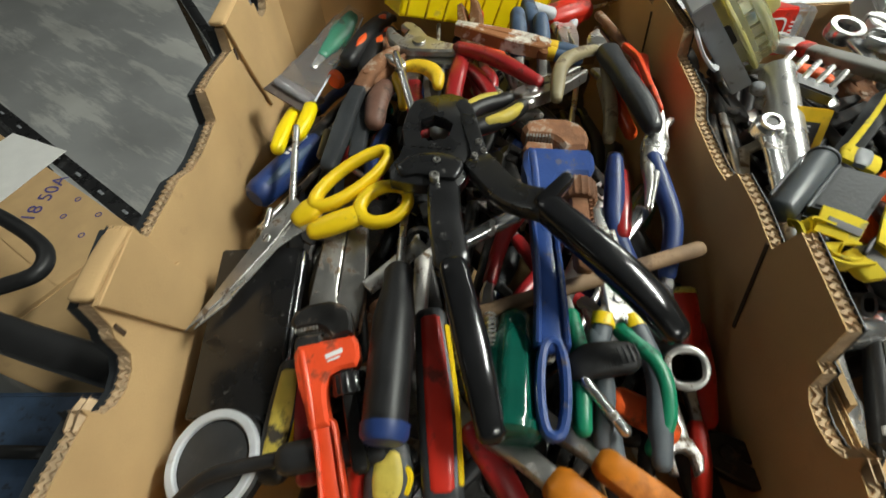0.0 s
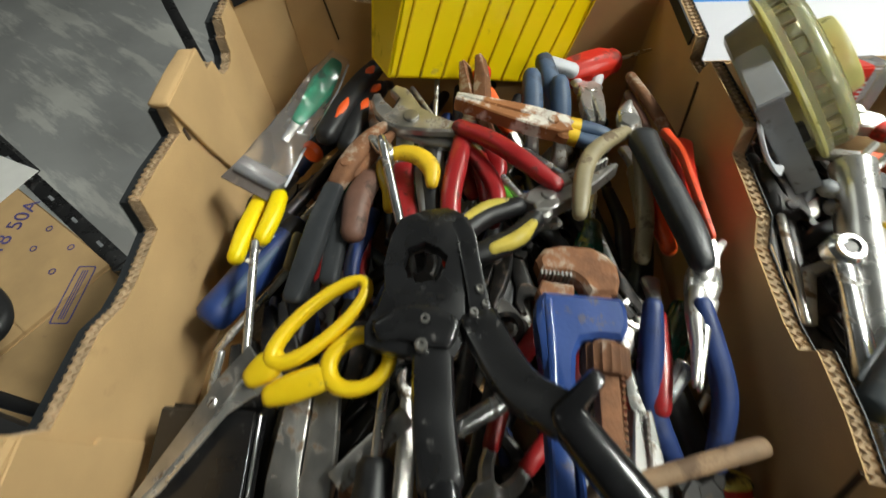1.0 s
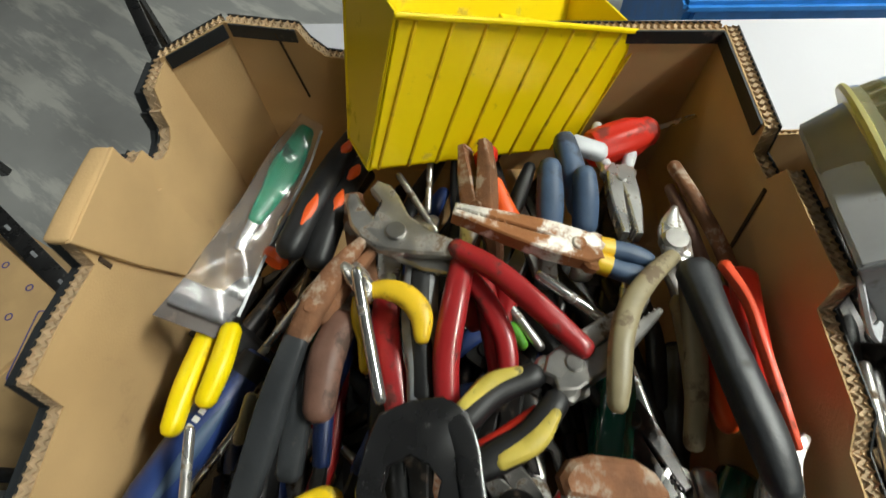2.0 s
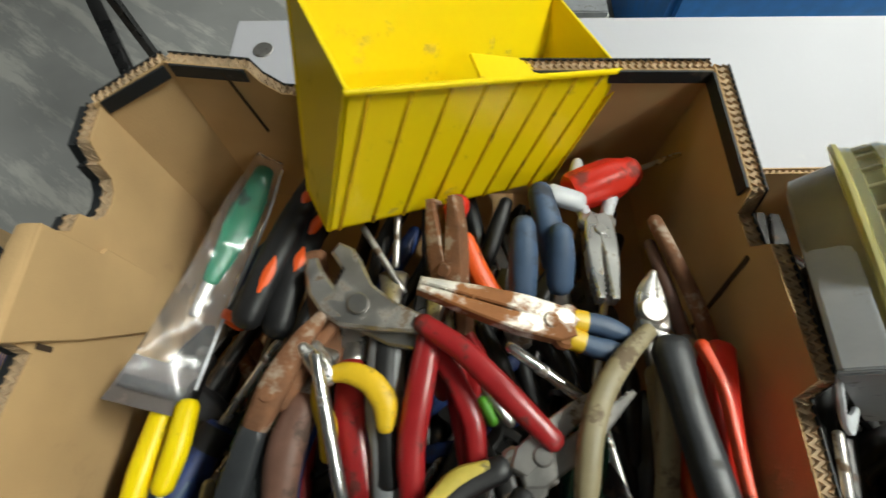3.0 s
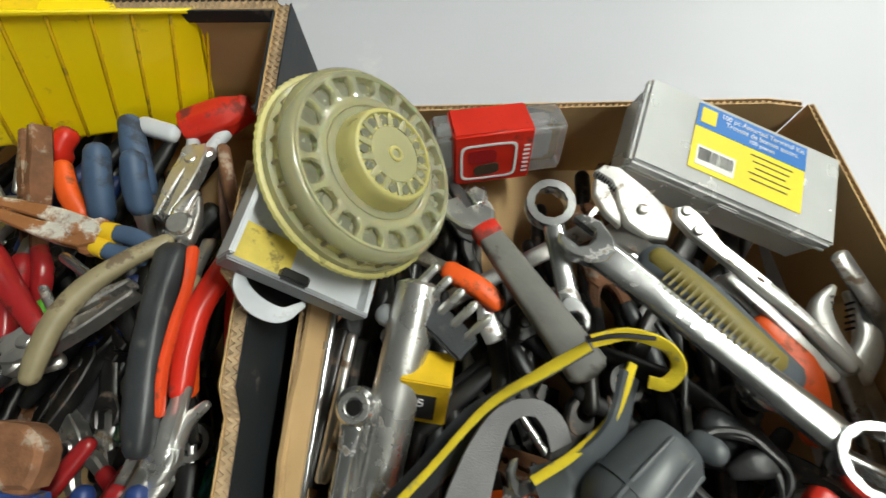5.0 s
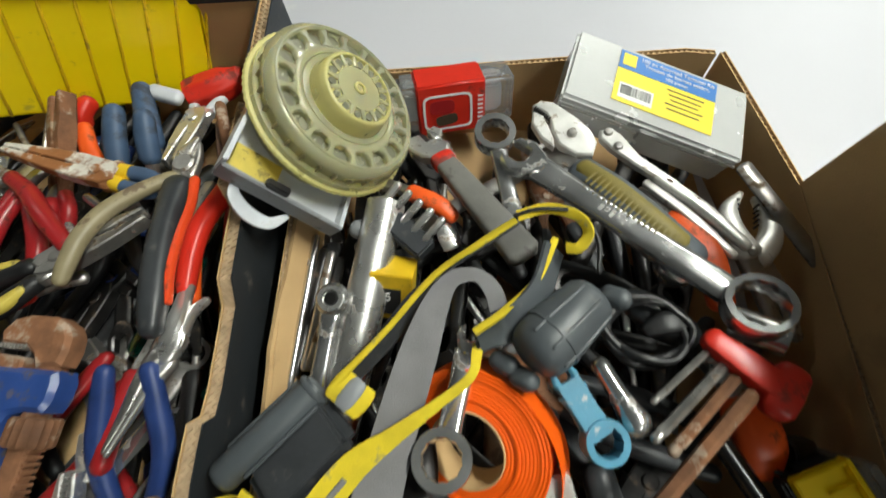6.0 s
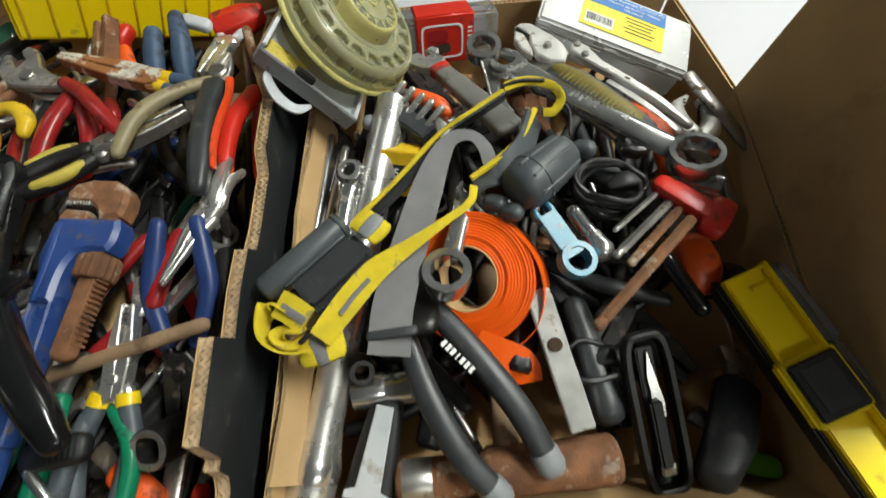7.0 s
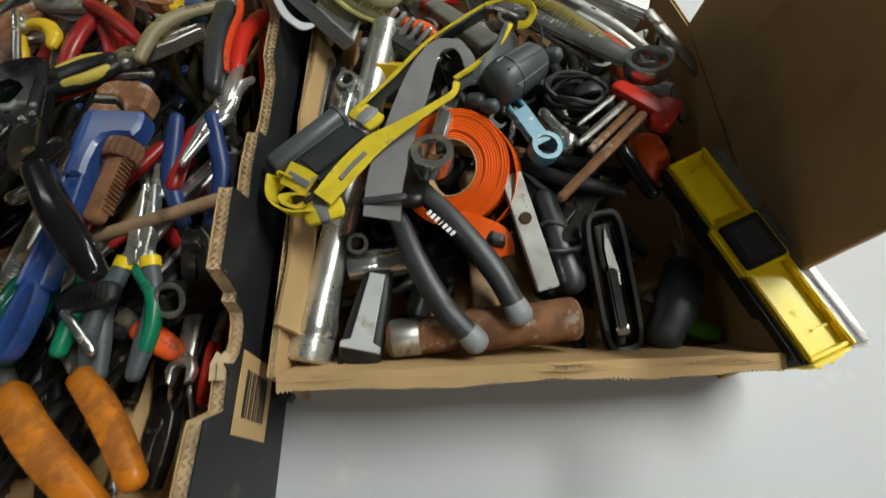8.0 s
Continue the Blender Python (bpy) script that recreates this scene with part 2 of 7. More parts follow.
tree.links.new(streak_map.outputs[0], scuffs.inputs["Vector"])


# ---- building blocks ----
def part(name, bm, material, parent=None, label="", smooth=40):
    """Links a bmesh as one mesh object under a thing or a part."""
    bmesh.ops.recalc_face_normals(bm, faces=bm.faces)
    me = bpy.data.meshes.new(name)
    bm.to_mesh(me)
    bm.free()
    me.polygons.foreach_set("use_smooth", [True] * len(me.polygons))
    me.set_sharp_from_angle(angle=radians(smooth))
    me.materials.append(M[material])
    ob = new(name, me)
    if parent:
        ob.parent = parent
    return tagged(ob, label)


def thing(name, m, label, category, group="", kind=""):
    ob = new(name)
    ob.empty_display_size = 0.02
    ob.matrix_world = m
    return tagged(ob, label, category, group, kind)


def lay(a, b, twist=0, up=(0, 0, 1)):
    """The pose of a thing whose local x runs from a to b, and whose local z points up, turned by twist about x."""
    a, b = Vector(a), Vector(b)
    x = (b - a).normalized()
    y = Vector(up).cross(x).normalized()
    z = x.cross(y)
    m = Matrix((x, y, z)).transposed().to_4x4()
    return Matrix.Translation(a) @ m @ pose(0, 0, 0, twist)


def free_thing(name, base, label, category):
    """A thing whose parts are given in world places; returns it and the change to its own frame."""
    t = thing(name, Matrix.Translation(base), label, category)
    b = Vector(base)
    return t, lambda *pts: [Vector(p) - b for p in pts]


def far(a, b):
    return (Vector(b) - Vector(a)).length


def smooth_path(pts, n=6):
    pts = [Vector(p) for p in pts]
    if len(pts) < 3:
        return [pts[0].lerp(pts[1], i / n) for i in range(n + 1)]
    ext = [2 * pts[0] - pts[1]] + pts + [2 * pts[-1] - pts[-2]]
    out = []
    for i in range(1, len(ext) - 2):
        p0, p1, p2, p3 = ext[i - 1:i + 3]
        for k in range(n):
            t = k / n
            out.append(0.5 * (2 * p1 + (p2 - p0) * t + (2 * p0 - 5 * p1 + 4 * p2 - p3) * t * t + (3 * p1 - p0 - 3 * p2 + p3) * t ** 3))
    out.append(pts[-1])
    return out


def loft(bm, rings, closed=False, caps=True):
    """Skins rings of equally many points."""
    vs = [[bm.verts.new(p) for p in ring] for ring in rings]
    k = len(vs[0])
    pairs = list(zip(vs, vs[1:])) + ([(vs[-1], vs[0])] if closed else [])
    for r0, r1 in pairs:
        for i in range(k):
            bm.faces.new((r0[i], r0[(i + 1) % k], r1[(i + 1) % k], r1[i]))
    if caps and not closed:
        bm.faces.new(vs[0][::-1])
        bm.faces.new(vs[-1])
    return bm


def sweep(pts, radii, seg=10, square=2.0, n=5, dome=True, up=(0, 0, 1), bm=None, closed=False):
    """A bar along pts. radii: one (half width, half height), or one for each point. square: 2 is round, 4 nearly boxy."""
    bm = bm or bmesh.new()
    if isinstance(radii, tuple):
        radii = [radii] * len(pts)
    if closed:
        pts, radii = list(pts) + [pts[0]], list(radii) + [radii[0]]
    line = smooth_path(pts, n)
    rr = smooth_path([(r[0], r[1], 0) for r in radii], n)
    up = Vector(up)
    rings = []
    last = len(line) - 1
    for i, p in enumerate(line):
        t = (line[min(i + 1, last)] - line[max(i - 1, 0)]).normalized()
        if closed and i in (0, last):
            t = (line[1] - line[last - 1]).normalized()
        s = t.cross(up)
        s = s.normalized() if s.length > 1e-4 else Vector((1, 0, 0))
        u = s.cross(t)
        steps = [(0, 1)]
        if dome and not closed and i == 0:
            steps = [(-0.8, 0.35), (-0.55, 0.75), (0, 1)]
        elif dome and not closed and i == last:
            steps = [(0, 1), (0.55, 0.75), (0.8, 0.35)]
        for shift, k in steps:
            w, h = rr[i].x * k, rr[i].y * k
            ring = []
            for j in range(seg):
                a = math.tau * (j + 0.5) / seg
                c, d = math.cos(a), math.sin(a)
                ring.append(p + t * shift * min(rr[i].x, rr[i].y)
                            + s * w * math.copysign(abs(c) ** (2 / square), c) + u * h * math.copysign(abs(d) ** (2 / square), d))
            rings.append(ring)
    if closed:
        rings = rings[:-1]
    return loft(bm, rings, closed)


def lathe(profile, seg=16, bm=None, flutes=0, depth=0.0):
    """Turns (x, radius) about the x axis; flutes cut into the radius."""
    rings = []
    for x, r, *f in profile:
        cut = depth * (f[0] if f else 1) if flutes else 0
        ring = []
        for j in range(seg):
            a = math.tau * j / seg
            k = r - cut * (0.5 + 0.5 * math.cos(flutes * a)) if flutes else r
            ring.append((x, k * math.cos(a), k * math.sin(a)))
        rings.append(ring)
    return loft(bm or bmesh.new(), rings)


def block(sx, sy, sz, at=(0, 0, 0), bevel=0.001, bm=None, taper=1.0, seg=2):
    """A bevelled box with its middle at `at`; taper narrows its top."""
    bm2 = bmesh.new()
    g = bmesh.ops.create_cube(bm2, size=1)
    for v in bm2.verts:
        k = taper if v.co.z > 0 else 1
        v.co = Vector((v.co.x * sx * k, v.co.y * sy * k, v.co.z * sz))
    if bevel:
        bmesh.ops.bevel(bm2, geom=list(bm2.edges), offset=bevel, segments=seg, affect="EDGES", clamp_overlap=True)
    for v in bm2.verts:
        v.co += Vector(at)
    return joined(bm, bm2)


def joined(bm, bm2, m=None):
    if m:
        bm2.transform(m)
    if bm is None:
        return bm2
    me = bpy.data.meshes.new("piece")
    bm2.to_mesh(me)
    bm2.free()
    bm.from_mesh(me)
    bpy.data.meshes.remove(me)
    return bm


def plate(outline, z0, z1, bevel=0.0008, bm=None):
    """An outline in x, y, between two heights, with bevelled rims."""
    b = bmesh.new()
    lo = [b.verts.new((x, y, z0)) for x, y in outline]
    f = b.faces.new(lo)
    g = bmesh.ops.extrude_face_region(b, geom=[f])
    for v in g["geom"]:
        if isinstance(v, bmesh.types.BMVert):
            v.co.z = z1
    if bevel:
        rim = [e for e in b.edges if abs(e.verts[0].co.z - e.verts[1].co.z) < 1e-7]
        bmesh.ops.bevel(b, geom=rim, offset=bevel, segments=1, affect="EDGES", clamp_overlap=True)
    return joined(bm, b)


def oval(cx, cy, rx, ry, turn=0, n=20, power=2.0):
    out = []
    c0, s0 = math.cos(radians(turn)), math.sin(radians(turn))
    for i in range(n):
        a = math.tau * i / n
        c, d = math.cos(a), math.sin(a)
        x, y = rx * math.copysign(abs(c) ** (2 / power), c), ry * math.copysign(abs(d) ** (2 / power), d)
        out.append((cx + x * c0 - y * s0, cy + x * s0 + y * c0))
    return out


def ring_plate(outer, inner, z0, z1, bm=None, chamfer=0.0008):
    """A plate with a hole; both outlines have equally many points."""
    def to(pts, z, k, mid):
        return [(mid[0] + (x - mid[0]) * k, mid[1] + (y - mid[1]) * k, z) for x, y in pts]
    mid = (sum(p[0] for p in inner) / len(inner), sum(p[1] for p in inner) / len(inner))
    ko, ki = 0.975, 1.035
    rings = [to(outer, z0, ko, mid), to(outer, z0 + chamfer, 1, mid), to(outer, z1 - chamfer, 1, mid), to(outer, z1, ko, mid),
             to(inner, z1, ki, mid), to(inner, z1 - chamfer, 1, mid), to(inner, z0 + chamfer, 1, mid), to(inner, z0, ki, mid)]
    return loft(bm or bmesh.new(), rings, closed=True)


def spin_z(profile, at=(0, 0, 0), seg=24, bm=None):
    """Turns (radius, z) about the z axis through `at`."""
    rings = [[(at[0] + r * math.cos(math.tau * j / seg), at[1] + r * math.sin(math.tau * j / seg), at[2] + z) for j in range(seg)] for r, z in profile]
    return loft(bm or bmesh.new(), rings)


def disc(r, z0, z1, at=(0, 0), seg=20, bm=None):
    c = min(r, abs(z1 - z0)) * 0.2
    return spin_z([(r - c, z0), (r, z0 + c), (r, z1 - c), (r - c, z1)], (*at, 0), seg, bm)


def lettering(words, size, material, m, parent, depth=0.0002, name="lettering"):
    """Words in the built-in font, turned into a mesh under a thing."""
    cu = bpy.data.curves.new(name, "FONT")
    cu.body, cu.size, cu.extrude, cu.align_x, cu.align_y = words, size, depth, "CENTER", "CENTER"
    tmp = bpy.data.objects.new(name, cu)
    scene.collection.objects.link(tmp)
    me = bpy.data.meshes.new_from_object(tmp.evaluated_get(bpy.context.evaluated_depsgraph_get()))
    bpy.data.objects.remove(tmp)
    me.transform(m)
    me.materials.clear()
    me.materials.append(M[material])
    ob = new(name, me)
    ob.parent = parent
    return ob


def bars(rows, material, m, parent, name="print"):
    """Plain bars (x, y, width, height) on a label's plane."""
    bm = bmesh.new()
    for x, y, w, h in rows:
        block(w, h, 0.0003, (x, y, 0), 0, bm)
    bm.transform(m)
    return part(name, bm, material, parent)


# ---- the room ----
def slab(name, sx, sy, sz, at, material, label, category, bevel=0.0):
    return tagged(part(name, block(sx, sy, sz, at, bevel), material), label, category, kind="structure")


slab("floor", 9, 9, 0.1, (0.5, 0.5, -0.05), "concrete", "grey worn concrete floor with pale streaks", "floor")
# unseen ceiling and walls, added to close the room; their grey limits bounce light
slab("ceiling", 9, 9, 0.1, (0.5, 0.5, 2.85), "plaster", "unseen plain grey ceiling closing the room", "ceiling")
slab("wall_north", 9, 0.1, 2.8, (0.5, 5.05, 1.4), "plaster", "unseen plain grey wall closing the room", "wall")
slab("wall_south", 9, 0.1, 2.8, (0.5, -4.05, 1.4), "plaster", "unseen plain grey wall closing the room", "wall")
slab("wall_east", 0.1, 9, 2.8, (5.05, 0.5, 1.4), "plaster", "unseen plain grey wall closing the room", "wall")
slab("wall_west", 0.1, 9, 2.8, (-4.05, 0.5, 1.4), "plaster", "unseen plain grey wall closing the room", "wall")

TOP = 0.75  # height of the table top


def work_table():
    t = thing("work_table", pose(0, 0, 0), "white laminate work table with dark steel legs", "table")
    part("tabletop", block(1.75, 1.4, 0.028, (0.651, 0.085, TOP - 0.014), 0.003), "table", t)
    for x in (-0.14, 1.45):
        for y in (-0.52, 0.70):
            part("leg", block(0.04, 0.04, 0.722, (x, y, 0.361), 0.003), "blackmetal", t)
    part("screw_head", disc(0.011, TOP, TOP + 0.002, (-0.185, 0.735)), "steel", t)


work_table()


# ---- cardboard boxes ----
def wall_outline(rim, base):
    """Rim points (along, height) closed down to the base."""
    return [(rim[0][0], base)] + list(rim) + [(rim[-1][0], base)]


def flutes_along(bm, p, q, thick, deep=0.010, period=0.0046):
    """The zigzag between the liners of a cut edge from p to q (along, height), within the wall's thickness."""
    a, b = Vector((p[0], 0, p[1])), Vector((q[0], 0, q[1]))
    n = max(2, int((b - a).length / period) * 2)
    d = (b - a).normalized()
    down = Vector((d.z, 0, -d.x)) * deep
    if down.z > 0:
        down = -down
    for layer in (-0.5, 0.5):
        prev = None
        for i in range(n + 1):
            c = a.lerp(b, i / n)
            y = thick * (layer * 0.5 + (0.2 if i % 2 else -0.2))
            v0, v1 = bm.verts.new(c + Vector((0, y, 0))), bm.verts.new(c + Vector((0, y, 0)) + down)
            if prev:
                bm.faces.new((prev[0], v0, v1, prev[1]))
            prev = (v0, v1)


def board(name, parent, rim, base, thick, m, inside, outside, edge=True):
    """A corrugated wall: inner and outer liner, a middle sheet, and the open flutes along its rim. Local x along, y outwards, z up."""
    def sheet(y, t, mat, lower=0.0):
        out = [(x, z - (lower if 0 < i <= len(rim) else 0)) for i, (x, z) in enumerate(wall_outline(rim, base))]
        bm = plate(out, y - t / 2, y + t / 2, 0)
        bm.transform(Matrix(((1, 0, 0, 0), (0, 0, 1, 0), (0, 1, 0, 0), (0, 0, 0, 1))))
        bm.transform(m)
        return part(name, bm, mat, parent, smooth=20)
    first = sheet(-thick / 2, 0.0009, inside)
    sheet(thick / 2, 0.0009, outside)
    sheet(0, thick * 0.86, "flute", 0.0016)
    bm = bmesh.new()
    for p, q in zip(rim, rim[1:]):
        if abs(q[0] - p[0]) + abs(q[1] - p[1]) > 0.004:
            flutes_along(bm, p, q, thick)
    bm.transform(m)
    part("fluted_edge", bm, "flute", parent)
    return first


def notch(x, z, w, d, n=6):
    """A rounded dip of the rim."""
    return [(x + w * (0.5 - 0.5 * math.cos(math.pi * i / n)), z - d * math.sin(math.pi * i / n) ** 0.6) for i in range(n + 1)]


X0, X1, Y0, Y1, RIM = -0.198, 0.192, -0.045, 0.548, 0.900
Z0 = TOP + 0.002
box1 = thing("produce_box", pose(0, 0, 0), "open brown cardboard produce box, black outside, full of hand tools", "box")
T = 0.009
# left wall: local x is world y
LEFT = [(Y0, 0.865), (0.036, 0.865), (0.066, 0.862)] + notch(0.068, 0.868, 0.04, 0.026) + [(0.112, 0.874), (0.115, 0.893), (0.164, 0.900), (0.172, 0.878), (0.226, 0.876), (0.243, 0.868), (0.262, 0.866), (0.300, 0.868), (0.306, 0.892), (0.335, 0.891), (0.372, 0.886), (0.376, 0.906), (0.434, 0.904), (0.440, 0.890)] + notch(0.452, 0.889, 0.035, 0.02) + [(0.490, 0.888), (0.495, 0.900), (0.523, 0.902)]
board("wall", box1, LEFT, Z0, T, Matrix(((0, -1, 0, X0), (1, 0, 0, 0), (0, 0, 1, 0), (0, 0, 0, 1))), "card", "liner")


def folded_tab(outline, y0, y1, top):
    """A tongue of the wall folded over its rim and lying against the inside."""
    bm = plate(outline, 0.0, 0.0032, 0.0006)
    bm.transform(Matrix(((0, 0, 1, X0 + T / 2 + 0.0012), (1, 0, 0, 0), (0, 1, 0, 0), (0, 0, 0, 1))))
    tab = part("tab", bm, "card", box1)
    part("fold", sweep([(X0 + 0.001, y0, top), (X0 + 0.0008, (y0 + y1) / 2, top + 0.0008), (X0 + 0.001, y1, top)], (0.0070, 0.0024), 14, 3.2, 5), "card", tab)


folded_tab([(0.372, 0.910), (0.434, 0.912), (0.436, 0.868), (0.440, 0.866), (0.441, 0.812), (0.402, 0.808), (0.385, 0.860)], 0.374, 0.433, 0.9095)
folded_tab([(0.115, 0.893), (0.166, 0.897), (0.170, 0.850), (0.174, 0.848), (0.179, 0.804), (0.141, 0.806), (0.128, 0.850)], 0.117, 0.164, 0.897)
RIGHT = [(Y0, 0.885), (0.010, 0.884), (0.018, 0.862), (0.040, 0.865)] + notch(0.044, 0.872, 0.04, 0.02) + [(0.090, 0.872), (0.095, 0.898), (0.150, 0.904), (0.156, 0.880), (0.185, 0.884), (0.215, 0.884), (0.220, 0.872), (0.236, 0.870), (0.285, 0.872), (0.300, 0.884), (0.350, 0.886), (0.356, 0.905), (0.425, 0.903), (0.43, 0.888), (0.452, 0.886), (0.458, 0.902), (Y1, 0.905)]
board("wall", box1, RIGHT, Z0, T, Matrix(((0, 1, 0, X1), (1, 0, 0, 0), (0, 0, 1, 0), (0, 0, 0, 1))), "card", "liner")
dl = math.hypot(0.043, 0.026)
board("wall", box1, [(0, 0.904), (dl, 0.914)], Z0, T, Matrix(((0.043 / dl, -0.026 / dl, 0, X0), (0.026 / dl, 0.043 / dl, 0, 0.523), (0, 0, 1, 0), (0, 0, 0, 1))), "card", "liner")
BACK = [(-0.153, 0.914), (-0.105, 0.908)] + notch(-0.100, 0.897, 0.15, 0.016) + [(0.062, 0.900), (0.066, 0.906), (X1 - 0.006, 0.905)]
board("wall", box1, BACK, Z0, T, Matrix(((1, 0, 0, 0), (0, 1, 0, Y1), (0, 0, 1, 0), (0, 0, 0, 1))), "card", "liner")
board("wall", box1, [(X0 + 0.006, 0.88), (X1 - 0.006, 0.88)], Z0, T, Matrix(((1, 0, 0, 0), (0, -1, 0, Y0), (0, 0, 1, 0), (0, 0, 0, 1))), "card", "liner")
part("bottom", block(X1 - X0, Y1 - Y0, 0.006, ((X0 + X1) / 2, (Y0 + Y1) / 2, Z0 + 0.003), 0), "card", box1)


# the black outer shell beside the left wall, and the black paper turned in along the far rim
shell = plate(wall_outline([(y, z - 0.0035) for y, z in LEFT], Z0), T / 2 + 0.0006, T / 2 + 0.0072, 0.0004)
shell.transform(Matrix(((1, 0, 0, 0), (0, 0, 1, 0), (0, 1, 0, 0), (0, 0, 0, 1))))
shell.transform(Matrix(((0, -1, 0, X0), (1, 0, 0, 0), (0, 0, 1, 0), (0, 0, 0, 1))))
part("outer_shell", shell, "liner", box1, "black printed outer shell")


def turned_in(a, b, top_a, top_b, tall=0.0095):
    """A black paper strip on a wall's inner face below its rim, between two places of the plan."""
    x = Vector((b[0] - a[0], b[1] - a[1], 0))
    n = Vector((x.y, -x.x, 0)).normalized() * 0.0007
    p, q = Vector((*a, 0)), Vector((*b, 0))
    ring = []
    for c, z in ((p, top_a), (q, top_b)):
        ring.append([c + n + Vector((0, 0, z)), c - n + Vector((0, 0, z)), c - n + Vector((0, 0, z - tall)), c + n + Vector((0, 0, z - tall))])
    part("turned_in_edge", loft(bmesh.new(), ring), "liner", box1, "black paper along the rim")


turned_in((-0.150, Y1 - 0.0062), (-0.106, Y1 - 0.0062), 0.9140, 0.9086)
turned_in((0.067, Y1 - 0.0062), (X1 - 0.0065, Y1 - 0.0062), 0.9062, 0.9052)
turned_in((X0 + 0.0062, 0.5205), (-0.1525, 0.5405), 0.9045, 0.9140)
turned_in((X1 - 0.0062, Y1 - 0.007), (X1 - 0.0062, 0.460), 0.9050, 0.9022)


def slot(parent, a, b, wide=0.0035):
    """A dark strip on a board's inner face, painting the shade inside a narrow cut."""
    part("slot", sweep([a, b], (wide / 2, 0.0006), 6, n=2, up=(1, 0, 0), dome=False), "slot", parent)


for y, z0, z1 in ((0.388, 0.868, 0.906), (0.125, 0.858, 0.893)):
    slot(box1, (X0 + 0.0055, y + 0.03, z1 - 0.016), (X0 + 0.0055, y + 0.005, z0))
    slot(box1, (X0 + 0.0055, y - 0.012, z1 - 0.03), (X0 + 0.0055, y - 0.012, z1 - 0.02))
slot(box1, (-0.120, Y1 - 0.0055, 0.907), (-0.112, Y1 - 0.0055, 0.85))
slot(box1, (0.068, Y1 - 0.0055, 0.90), (0.060, Y1 - 0.0055, 0.85))
slot(box1, (X1 - 0.0055, 0.425, 0.885), (X1 - 0.0055, 0.40, 0.80))
slot(box1, (X1 - 0.0055, 0.16, 0.88), (X1 - 0.0055, 0.135, 0.82))
# bar code sticker on the outer right wall
stick = Matrix(((0, 0, 1, X1 + 0.0057), (1, 0, 0, 0.032), (0, 1, 0, 0.822), (0, 0, 0, 1)))
bm = block(0.052, 0.056, 0.0006, (0, 0, 0), 0)
bm.transform(stick)
part("barcode_label", bm, "card", box1, "brown paper barcode label")
rng = random.Random(3)
code = []
x = -0.018
while x < 0.018:
    w = rng.choice((0.0010, 0.0016, 0.0026))
    code.append((0, x, 0.030, w))
    x += w + rng.choice((0.0014, 0.0022))
for bar in code:
    bars([bar], "ink", stick @ Matrix.Translation((0, 0, 0.0006)), box1, "barcode_bar")

# the second box
U0, U1, V0, V1, RIM2 = 0.213, 0.568, 0.030, 0.510, 0.845
box2 = thing("cardboard_box", pose(0, 0, 0), "open plain brown cardboard box with a raised flap, full of tools", "box")
S = 0.004
RAG = [(0.0, 0.0), (0.03, 0.002), (0.06, -0.001), (0.11, 0.001), (0.16, -0.002), (0.19, 0.003), (0.23, 0.0), (0.30, 0.002), (0.345, 0.0)]
board("wall", box2, [(U0 + 0.005 + a, RIM2 - 0.006 + b) for a, b in RAG], Z0, S, Matrix(((1, 0, 0, 0), (0, -1, -0.42, V0 + 0.008 + 0.42 * RIM2), (0, 0, 1, 0), (0, 0, 0, 1))), "card", "card")
board("wall", box2, [(U0 + 0.003, RIM2 - 0.003), (U1 - 0.03, RIM2 + 0.004), (U1 - 0.003, RIM2)], Z0, S, Matrix(((1, 0, 0, 0), (0, 1, 0, V1), (0, 0, 1, 0), (0, 0, 0, 1))), "card", "card")
board("wall", box2, [(V0 + 0.012, RIM2 - 0.006), (0.12, RIM2 - 0.002), (0.24, RIM2 + 0.001), (0.26, RIM2 + 0.004), (0.40, RIM2), (V1, RIM2)], Z0, S, Matrix(((0, -1, 0, U0), (1, 0, 0, 0), (0, 0, 1, 0), (0, 0, 0, 1))), "card", "card")
for (x0, y0), (x1, y1) in (((0.564, V0 + 0.014), (0.591, 0.372)), ((0.591, 0.372), (0.571, V1))):
    d = math.hypot(x1 - x0, y1 - y0)
    ax, ay = (x1 - x0) / d, (y1 - y0) / d
    board("wall", box2, [(0, RIM2), (d, RIM2)], Z0, S, Matrix(((ax, ay, 0, x0), (ay, -ax, 0, y0), (0, 0, 1, 0), (0, 0, 0, 1))), "card", "card")
part("bottom", block(U1 - U0, V1 - V0 - 0.05, 0.005, ((U0 + U1) / 2, (V0 + V1) / 2 + 0.025, Z0 + 0.0025), 0), "card", box2)
side = bmesh.new()
g = random.Random(4)
loops = []
for i in range(25):
    y = 0.075 + 0.0125 * i
    z = RIM2 + 0.0035 + g.uniform(-0.0018, 0.0018)
    x = U0 + 0.0045 + 0.0030 * math.sin(i * 0.33)
    loops.append([(x - 0.004, y, z), (x - 0.001, y, z + 0.0012), (x + 0.006, y, z - 0.016), (x + 0.0085, y, z - 0.038), (x + 0.0062, y, z - 0.039), (x + 0.002, y, z - 0.016)])
part("torn_side", loft(side, loops), "card", box2, "bowed cardboard side with a torn rim", smooth=30)
lip = bmesh.new()
rag = [(U0 + 0.004 + 0.0118 * i, V0 + 0.002 + 0.0006 * math.sin(i * 1.7) + 0.0012 * math.sin(i * 0.5)) for i in range(30)]
